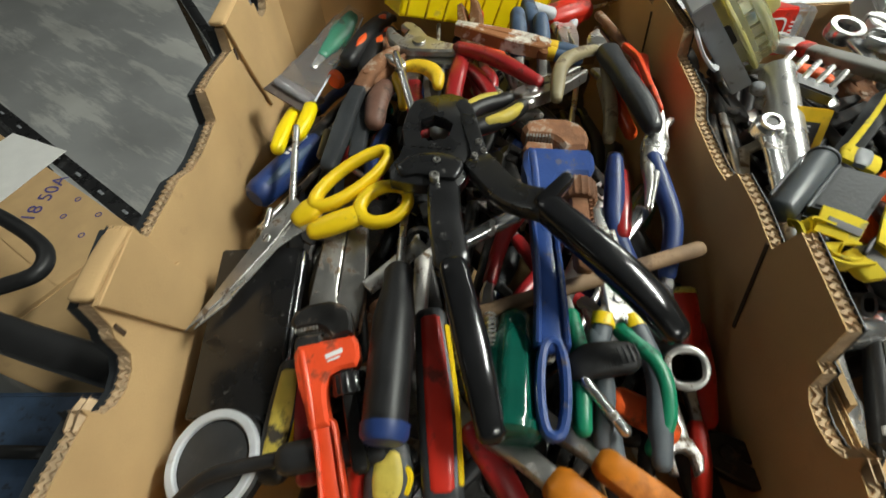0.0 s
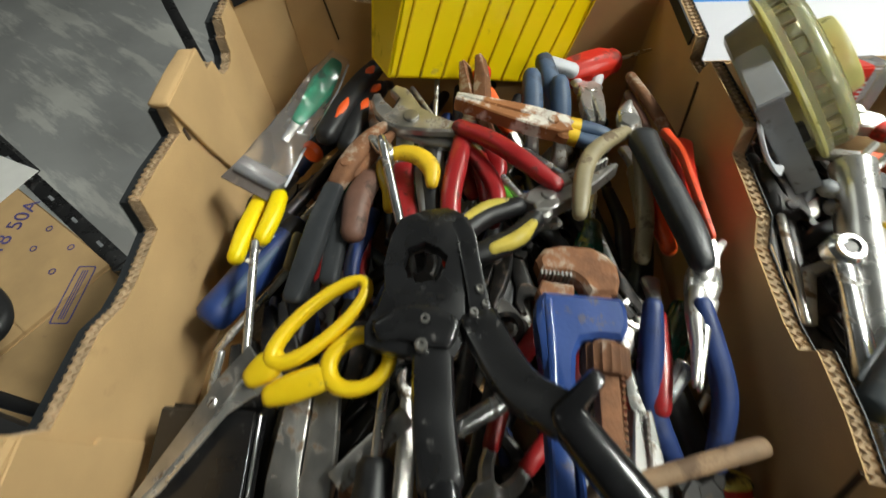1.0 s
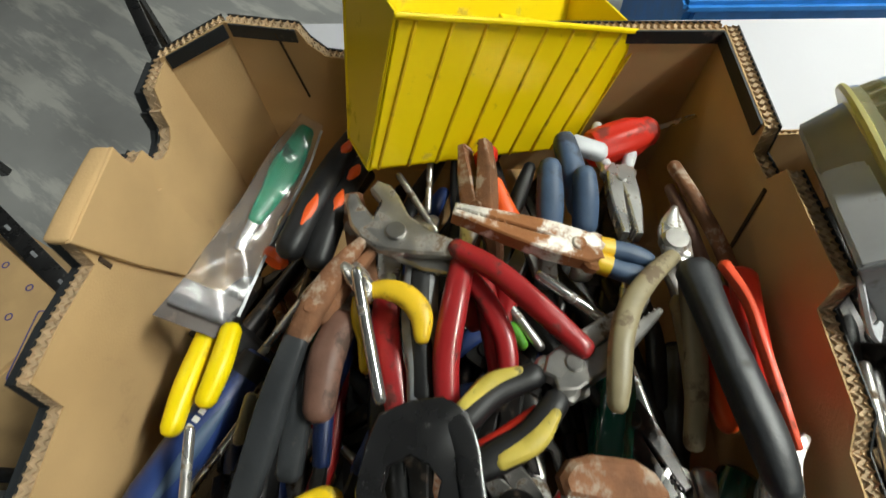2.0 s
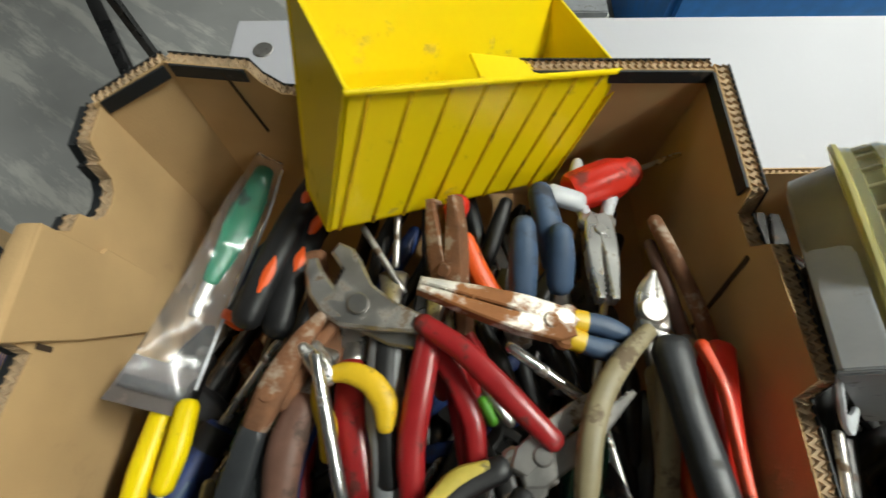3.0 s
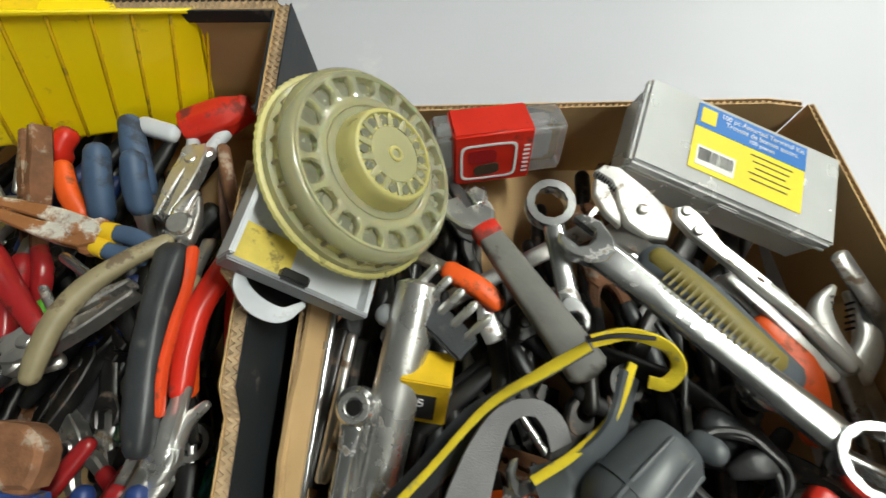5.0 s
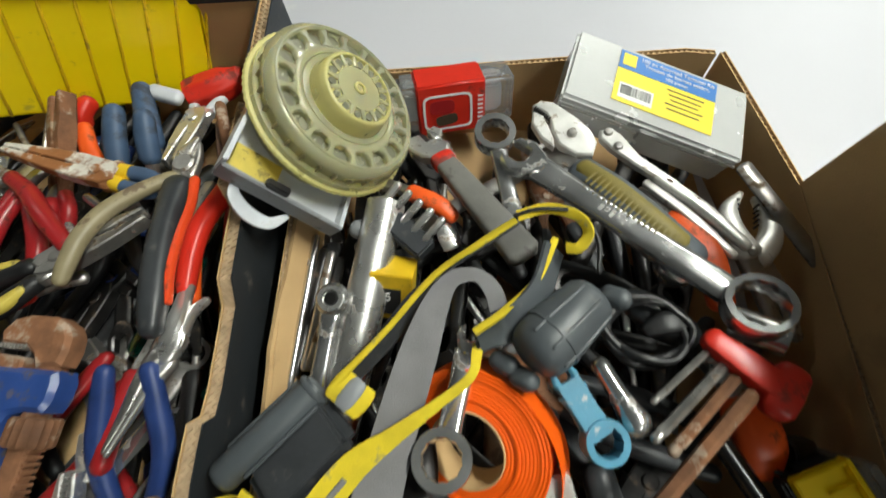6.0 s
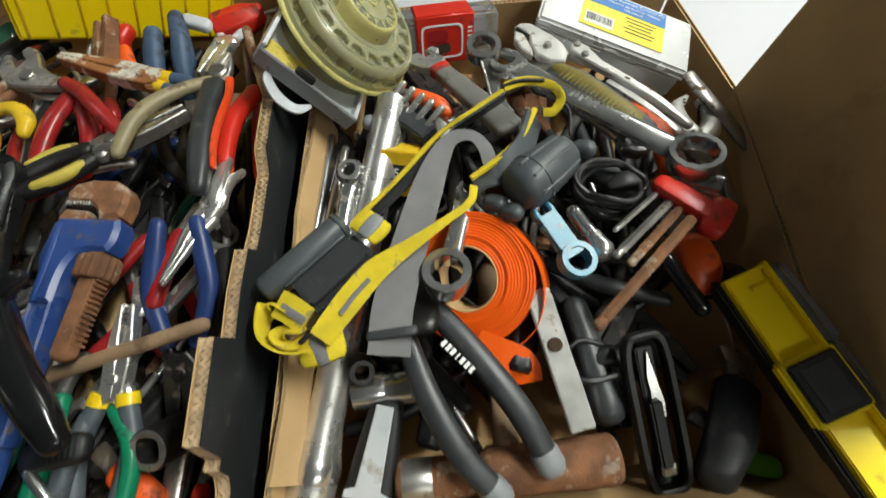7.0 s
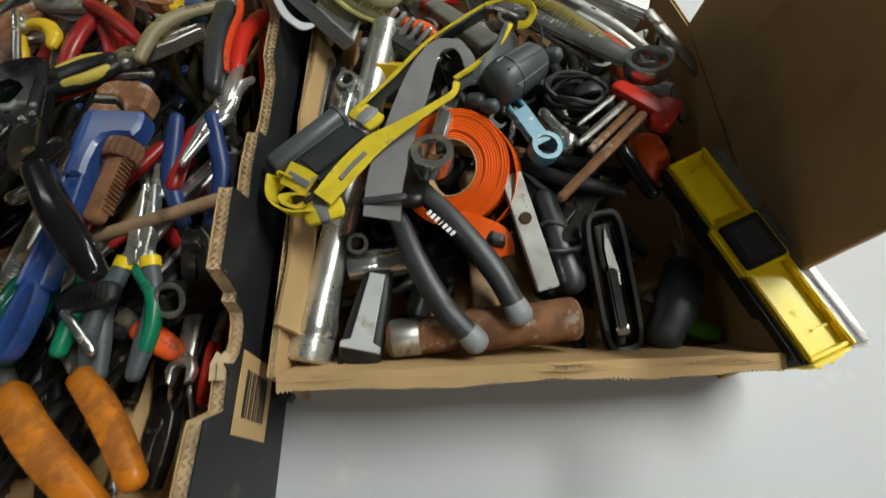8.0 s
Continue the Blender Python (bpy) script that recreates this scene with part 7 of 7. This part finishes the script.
def hammer():
    a, b = (0.287, 0.074, 0.806), (0.433, 0.083, 0.812)
    L = far(a, b)
    t = thing("hammer", lay(a, b), "rusted steel sledge hammer head lying in the box", "hammer")
    part("head", lathe([(0, 0.0115), (0.003, 0.014), (L * 0.3, 0.0135), (L * 0.38, 0.0115), (L * 0.42, 0.0165), (L * 0.62, 0.0165), (L * 0.66, 0.0155), (L - 0.003, 0.0165), (L, 0.014)], 16), "rust", t)
    part("face", lathe([(-0.001, 0.009), (0.004, 0.0143), (L * 0.16, 0.0143), (L * 0.165, 0.0138)], 20), "steel", t)
    part("handle", sweep([(L * 0.52, 0.010, 0), (L * 0.54, 0.07, -0.012), (L * 0.55, 0.16, -0.016)], (0.010, 0.008), 12, 2.4, 5), "wood", t)


hammer()


def knife():
    a, b = (0.454, 0.158, 0.846), (0.472, 0.061, 0.792)
    L = far(a, b)
    t = thing("box_cutter", lay(a, b), "black box cutter with a long open slot and steel blade", "knife")
    bm = ring_plate(oval(L / 2, 0, L / 2, 0.0165, 0, 36, 5), oval(L / 2, 0, L / 2 - 0.0045, 0.0122, 0, 36, 5), -0.005, 0.005, chamfer=0.0012)
    part("frame", bm, "black", t)
    part("channel", block(L * 0.80, 0.012, 0.004, (L / 2, 0.0005, -0.003), 0.001), "black", t)
    part("slider", block(L * 0.42, 0.0085, 0.008, (L * 0.62, -0.001, 0.002), 0.0015), "black", t)
    part("blade", plate([(0.012, 0.001), (0.05, 0.007), (0.06, 0.006), (0.06, -0.001), (0.03, -0.002)], 0.0004, 0.0014, 0.0002), "bright", t)
    part("end_screw", block(0.009, 0.010, 0.004, (L - 0.018, 0, 0.002), 0.001), "bright", t)


knife()
t = grip_only([(0.534, 0.126, 0.800), (0.517, 0.097, 0.806), (0.500, 0.068, 0.798)], "dark olive green tool handle with pale print", "charcoal", 0.0165, 0.010)
grip_only([(0.525, 0.088, 0.790), (0.533, 0.078, 0.790), (0.549, 0.073, 0.786)], "lime green plastic handle end", "lime", 0.009, 0.006)


def organiser():
    t, w, d = framed((0.504, 0.182, 0.866), (0.562, 0.033, 0.851), (0.527, 0.194, 0.871), "small_parts_organiser", "yellow and black parts organiser with a clear lid, standing on edge", "organiser")
    d, h = 0.033, 0.070
    # yellow body coloured charcoal: the deep shade on its side is painted in
    part("tray", block(w, d - 0.010, 0.040, (w / 2, d / 2 + 0.005, -0.025), 0.003, seg=3), "charcoal", t)
    part("tray_floor", block(w, d - 0.003, 0.003, (w / 2, d / 2 + 0.001, -0.0045), 0.001), "lemon", t)
    for x0, x1 in ((0.0, 0.37), (0.59, 1.0)):
        part("rubber_edge", block(w * (x1 - x0), 0.0044, 0.013, (w * (x0 + x1) / 2, 0.0008, -0.0095), 0.0016), "black", t, "black rubber edge")
    part("end_rubber", block(0.005, 0.0075, 0.034, (w - 0.001, 0.0030, -0.020), 0.0016), "black", t)
    part("west_rail", block(w, 0.0022, 0.0066, (w / 2, 0.0040, -0.0016), 0.0008), "lemon", t)
    part("east_rail", block(w + 0.002, 0.0024, 0.0090, (w / 2, d - 0.0016, -0.0006), 0.0008), "lemon", t)
    for x in (0.008, 0.992):
        part("end_wall", block(0.0026, d - 0.003, 0.0070, (w * x, d / 2 + 0.001, -0.0014), 0.0009), "lemon", t)
    for x in (0.075, 0.90):
        part("rib", block(0.0014, d * 0.42, 0.0052, (w * x, d * 0.70, -0.0026), 0.0004), "lemon", t)
    part("latch_frame", block(w * 0.255, d + 0.004, 0.0100, (w * 0.48, d / 2, -0.0004), 0.0022, seg=3), "lemon", t)
    latch = part("latch", block(w * 0.215, d - 0.0020, 0.0028, (w * 0.48, d / 2, 0.0056), 0.0011), "black", t, "scuffed black latch")
    part("latch_recess", block(w * 0.165, d * 0.62, 0.0008, (w * 0.48, d / 2, 0.0071), 0.0003), "charcoal", latch)
    for x0, x1 in ((0.02, 0.365), (0.60, 1.03)):
        part("lid", block(w * (x1 - x0), 0.0090, h * 0.9, (w * (x0 + x1) / 2, d + 0.0050, -h * 0.40 + 0.002), 0.0030, seg=3), "clear", t, "scratched clear plastic lid")
    part("lid_clip", block(w * 0.235, 0.0080, h * 0.8, (w * 0.48, d + 0.0060, -h * 0.36), 0.0030, seg=3), "clear", t)
    part("end_panel", block(0.0045, d - 0.002, 0.034, (w + 0.0016, d / 2 + 0.001, -0.0165), 0.0020, seg=3), "lemon", t)
    boss = part("end_boss", block(0.0034, d * 0.66, 0.019, (w + 0.0048, d / 2 + 0.002, -0.0175), 0.0010), "lemon", t)
    for y, z in ((-0.005, 0.004), (0.004, 0.004), (0.0, -0.003), (-0.005, -0.005), (0.0045, -0.0045)):
        part("peg", block(0.0030, 0.0034, 0.0032, (w + 0.0072, d / 2 + 0.002 + y, -0.0175 + z), 0.0008), "lemon", boss)


organiser()


def bit_holder():
    a, b = (0.278, 0.361, 0.862), (0.317, 0.323, 0.862)
    L = far(a, b)
    t = thing("bit_holder", lay(a, b), "charcoal bit holder strip with steel bits", "bit holder")
    part("strip", block(L, 0.017, 0.010, (L / 2, 0, 0), 0.0015), "charcoal", t)
    for i in range(5):
        part("bit", sweep([(0.006 + i * (L - 0.012) / 4, 0.004, 0.003), (0.008 + i * (L - 0.012) / 4, 0.020, 0.012)], (0.0028, 0.0028), 6, 2, 2), "bright", t)


bit_holder()


def small_carton():
    t = thing("small_carton", Matrix.Translation((0.292, 0.3065, 0.8470)) @ pose(0, 0, 0, -32, 4, -8), "small yellow carton with a black panel", "carton")
    part("body", block(0.029, 0.024, 0.038, (0, 0.001, -0.004), 0.0008), "gold", t)
    part("panel", block(0.0205, 0.0006, 0.022, (-0.0028, -0.0112, -0.007), 0), "ink", t)
    lettering("25", 0.0105, "chalk", Matrix.Translation((-0.004, -0.0117, -0.003)) @ pose(0, 0, 0, 90), t)


small_carton()
for i, (p, q, m, w, lab) in enumerate((((0.236, 0.340, 0.832), (0.222, 0.250, 0.828), "dark", 0.0042, "flat dark steel file"), ((0.243, 0.336, 0.836), (0.231, 0.253, 0.832), "steel", 0.0034, "long thin steel bar"), ((0.250, 0.333, 0.832), (0.238, 0.258, 0.828), "dark", 0.005, "flat dark steel file"),
                                      ((0.229, 0.352, 0.834), (0.2205, 0.240, 0.830), "chrome", 0.003, "polished round steel rod"), ((0.244, 0.288, 0.836), (0.233, 0.253, 0.832), "steel", 0.004, "worn steel bar"))):
    rod(p, q, lab + " among the files", m, w, "steel_file", "file", ends=[(w, 0.0025)] * 3)
rod((0.266, 0.346, 0.856), (0.290, 0.334, 0.856), "small grey plastic connector block", "grey", 0.006, "connector", "connector", ends=[(0.007, 0.006)] * 3)
rod((0.269, 0.334, 0.850), (0.282, 0.321, 0.852), "small grey plastic connector block", "grey", 0.006, "connector", "connector", ends=[(0.006, 0.006)] * 3)
grip_only([(0.305, 0.374, 0.856), (0.324, 0.362, 0.858), (0.334, 0.354, 0.854)], "orange plastic tool handle under a spanner", "orange", 0.007)
rod((0.325, 0.353, 0.852), (0.334, 0.333, 0.846), "bright steel chisel tip", "bright", 0.004, "chisel_blade", "chisel", ends=[(0.003, 0.001), (0.007, 0.002), (0.007, 0.002)])
socket_tool((0.266, 0.141, 0.838), 0.0085, 0.02, "small dark socket on end", "dark", tilt=(0.3, -0.5, 0.8))
grip_only([(0.263, 0.294, 0.842), (0.274, 0.297, 0.844), (0.285, 0.303, 0.842)], "black ribbed rubber hose end", "black", 0.007, 0.006)
socket_tool((0.528, 0.255, 0.868), 0.010, 0.03, "small chrome twelve point socket", "chrome", tilt=(0.8, -0.5, 0.3))
rod((0.450, 0.287, 0.852), (0.482, 0.264, 0.848), "charcoal plastic tool body", "charcoal", 0.012, "tool_handle", "handle", ends=[(0.010, 0.008), (0.014, 0.010), (0.010, 0.008)])


# ---- round the table ----
def carton():
    t, w, d = framed((-0.576, 0.504, 0.476), (-0.842, 0.679, 0.476), (-0.553, 0.280, 0.476), "printed_carton", "brown cardboard carton with violet print", "carton")
    part("body", block(w * 1.7, d * 1.3, 0.46, (w * 0.85, d * 0.65, -0.2335), 0.003), "card", t)
    part("flap", block(w * 1.69, d * 0.645, 0.004, (w * 0.85, d * 0.325, -0.0005), 0.001), "card", t)
    part("flap", block(w * 1.69, d * 0.645, 0.004, (w * 0.85, d * 0.975, -0.0005), 0.001), "card", t)
    inv = t.matrix_world.inverted()

    def flat(a, b, k):
        """A pose on the top face: middle between a and b, x towards b."""
        x = (Vector(b) - Vector(a)).normalized()
        y = Vector((0, 0, 1)).cross(x)
        m = Matrix((x, y, Vector((0, 0, 1)))).transposed().to_4x4()
        m.translation = (Vector(a) + Vector(b)) / 2 + Vector((0, 0, k))
        return inv @ m
    lettering("18 50A", 0.040, "violet", flat((-0.786, 0.535, 0.476), (-0.776, 0.626, 0.476), 0.003), t)
    m = flat((-0.609, 0.378, 0.476), (-0.610, 0.518, 0.476), 0.003)
    fr = ring_plate(oval(0, 0, 0.052, 0.016, 0, 24, 14), oval(0, 0, 0.050, 0.0138, 0, 24, 14), -0.0003, 0.0003, chamfer=0.0001)
    fr.transform(m)
    part("print_frame", fr, "violet", t)
    bars([(0, 0.004 * k, 0.088, 0.0018) for k in (-1, 0, 1)], "violet", m, t, "print_lines")
    for a in ((-0.727, 0.534, 0.476), (-0.720, 0.576, 0.476), (-0.662, 0.537, 0.476), (-0.671, 0.489, 0.476)):
        mk = ring_plate(oval(0, 0, 0.006, 0.006), oval(0, 0, 0.004, 0.004), -0.0003, 0.0003, chamfer=0.0001)
        mk.transform(flat(a, (a[0] + 0.01, a[1], a[2]), 0.003))
        part("print_mark", mk, "violet", t)
    q = tagged(part("paper_sheet", block(0.16, 0.22, 0.0015, (0, 0, 0), 0), "paper"), "white printed sheet of paper lying on a carton", "paper")
    q.matrix_world = Matrix.Translation((-0.921, 0.640, 0.480)) @ pose(0, 0, 0, 0, 0, -22)


carton()


def shelf_frame():
    t, to = free_thing("shelf_frame", (-0.8, 0.9, 0.0), "black slotted steel shelving frame below the table", "shelf")
    a, b = (-1.434, 1.147, 0.470), (-0.562, 0.509, 0.470)
    lo = Vector((0, 0, 0.022))
    part("beam", sweep(to(Vector(a) - lo, Vector(b) - lo), (0.004, 0.022), 8, 6, 4, dome=False), "blackmetal", t)
    part("beam_lip", sweep(to(a, b), (0.015, 0.0015), 8, 6, 4, dome=False), "blackmetal", t)
    for q in (a, b):
        part("post", sweep(to((q[0], q[1], 0.0), (q[0], q[1], q[2])), (0.014, 0.014), 8, 6, 3, dome=False, up=(1, 0, 0)), "blackmetal", t)
    for i in range(12):
        c = Vector(a).lerp(Vector(b), 0.05 + 0.08 * i)
        e = Vector(a).lerp(Vector(b), 0.065 + 0.08 * i)
        part("slot", sweep(to(c + Vector((0, 0, 0.0017)), e + Vector((0, 0, 0.0017))), (0.003, 0.0006), 6, 3, 2), "grey", t)
    u, v = free_thing("steel_post", (-0.715, 1.233, 0.600), "black steel bar standing beyond the box", "post")
    part("bar", sweep(v((-0.715, 1.233, 0.600), (-0.444, 0.818, 0.600)), (0.011, 0.008), 8, 6, 3, dome=False), "blackmetal", u)
    part("foot", block(0.02, 0.02, 0.6, (0, 0, -0.3), 0.002), "blackmetal", u)


shelf_frame()


def stool():
    """The black padded bar and bent tube beside the table."""
    t, to = free_thing("black_trolley", (-0.55, 0.15, 0.0), "black tubular steel trolley handle beside the table", "trolley")
    part("bent_tube", sweep(to((-0.753, 0.465, 0.600), (-0.654, 0.418, 0.600), (-0.579, 0.370, 0.600), (-0.565, 0.332, 0.600), (-0.599, 0.310, 0.600), (-0.645, 0.298, 0.600)), (0.011, 0.011), 12, 2, 8), "black", t)
    part("rail", sweep(to((-0.613, 0.254, 0.620), (-0.493, 0.216, 0.620), (-0.380, 0.184, 0.620)), (0.021, 0.016), 12, 4, 4), "black", t)
    for p in ((-0.627, 0.280, 0.600), (-0.402, 0.194, 0.600)):
        part("leg", sweep(to((p[0], p[1], 0.6), (p[0], p[1], 0.0)), (0.010, 0.010), 10, 2, 3, up=(1, 0, 0), dome=False), "black", t)
    c = Vector((-0.684, 0.146, 0.350))
    b = thing("blue_tool_case", Matrix.Translation((c.x, c.y, 0.0)), "dark blue plastic tool case on the floor", "case")
    part("body", block(0.22, 0.20, 0.34, (0, 0, 0.17), 0.02, seg=3), "bluebin", b)
    part("lid", block(0.225, 0.205, 0.03, (0, 0, 0.345), 0.01, seg=3), "slate", b)
    part("handle", sweep([(-0.06, 0, 0.36), (-0.05, 0, 0.385), (0.05, 0, 0.385), (0.06, 0, 0.36)], (0.010, 0.007), 10, 3, 5), "black", b)
    part("yellow_strip", sweep([(0.09, 0.12, 0.355), (0.16, 0.21, 0.365)], (0.012, 0.006), 10, 3, 3), "yellow", b)


stool()


def behind_table():
    t, to = free_thing("blue_bin", (1.0, 1.6, 0.0), "blue plastic bin standing behind the table", "bin")
    part("body", block(0.9, 0.5, 0.42, (0.05, 0, 0.21), 0.02, taper=1.05), "bluebin", t)
    part("rim", block(0.99, 0.57, 0.03, (0.05, 0, 0.415), 0.01), "bluebin", t)
    u, v = free_thing("beige_cabinet", (0.3, 1.55, 0.0), "low beige painted cabinet behind the table", "cabinet")
    part("body", block(0.32, 0.4, 0.30, (-0.02, 0, 0.15), 0.004), "paper", u)
    part("plinth", block(0.30, 0.38, 0.02, (-0.02, -0.02, 0.31), 0.003), "grey", u)
    for i in range(2):
        w = thing("castor_wheel", pose(0.50 + 0.10 * i, 1.42, 0.07), "black rubber castor wheel behind the table", "wheel")
        bm = spin_z([(0.04, -0.02), (0.065, -0.018), (0.068, 0), (0.065, 0.018), (0.04, 0.02)], (0, 0, 0), 24)
        bm.transform(pose(0, 0, 0, 90))
        part("tyre", bm, "black", w)
        part("fork", block(0.02, 0.06, 0.10, (0, 0, 0.06), 0.003), "blackmetal", w)


behind_table()

# ---- tools buried under the others: added filler, mostly dark to deepen the gaps ----
LOW = (0.3, 0.0, 0.76)
protos = [
    pliers(LOW, (0.3, 0.165, 0.76), "dark pliers with black grips buried in the heap", "black", "dark", jaw=0.045, spread=0.03, bow=0.004),
    pliers(LOW, (0.3, 0.17, 0.76), "pliers with red grips buried in the heap", "red", "steel", jaw=0.04, spread=0.032, bow=0.004),
    pliers(LOW, (0.3, 0.16, 0.76), "pliers with blue grips buried in the heap", "blue", "dark", jaw=0.05, spread=0.03, bow=0.004),
    screwdriver(LOW, (0.3, 0.18, 0.76), "black screwdriver buried in the heap", "black", 0.09, 0.0125),
    screwdriver(LOW, (0.3, 0.19, 0.76), "green screwdriver buried in the heap", "greenclear", 0.10, 0.0135),
    combination_spanner(LOW, (0.3, 0.17, 0.76), "worn steel spanner buried in the heap", "steel"),
    combination_spanner(LOW, (0.3, 0.14, 0.76), "small dark spanner buried in the heap", "dark"),
    rod(LOW, (0.3, 0.18, 0.76), "dark steel bar buried in the heap", "dark", 0.006, "steel_bar", "bar"),
    pliers(LOW, (0.3, 0.17, 0.76), "rusty pliers with charcoal grips buried in the heap", "charcoal", "rust", jaw=0.05, spread=0.03, bow=0.003),
]
for p in protos:
    tagged(p, group="buried tools")
rng = random.Random(11)


def bury(count, x0, x1, y0, y1, z0, z1, picks):
    for i in range(count):
        p = protos[picks[i % len(picks)]]
        ang = 90 + rng.gauss(0, 28) + (180 if rng.random() < 0.5 else 0)
        c = (rng.uniform(x0, x1), rng.uniform(y0, y1), rng.uniform(z0, z1))
        m = pose(*c, 0, 0, ang) @ pose(0, 0, 0, rng.uniform(-25, 25), rng.uniform(-5, 5), 0) @ Matrix.Translation((-0.085, 0, 0))
        copy_thing(p, m)


bury(16, -0.110, 0.120, 0.045, 0.075, 0.764, 0.780, (0, 3, 0, 7))
bury(46, -0.150, 0.150, 0.075, 0.445, 0.766, 0.784, (0, 3, 8, 7, 2, 7, 0, 3, 6, 0))
bury(40, -0.130, 0.150, 0.110, 0.440, 0.788, 0.808, (0, 0, 3, 7, 6, 0, 5, 2, 3, 1, 0, 4))
bury(30, 0.260, 0.520, 0.140, 0.410, 0.768, 0.788, (0, 3, 7, 0, 6, 0, 3))
bury(16, 0.240, 0.275, 0.19, 0.41, 0.785, 0.815, (0, 7, 3, 6, 0, 7))
bury(32, 0.265, 0.500, 0.190, 0.405, 0.792, 0.822, (0, 0, 7, 6, 3, 0, 8, 5, 6))
for i, p in enumerate(protos):
    p.matrix_world = pose((-0.14, -0.10, -0.06, -0.02, 0.02, 0.06, 0.10, 0.14, 0.0)[i], 0.30 + 0.02 * (i % 3), 0.775 + 0.004 * (i % 2), 0, 0, 80 + 7 * (i % 4)) @ Matrix.Translation((-0.085, 0, 0))
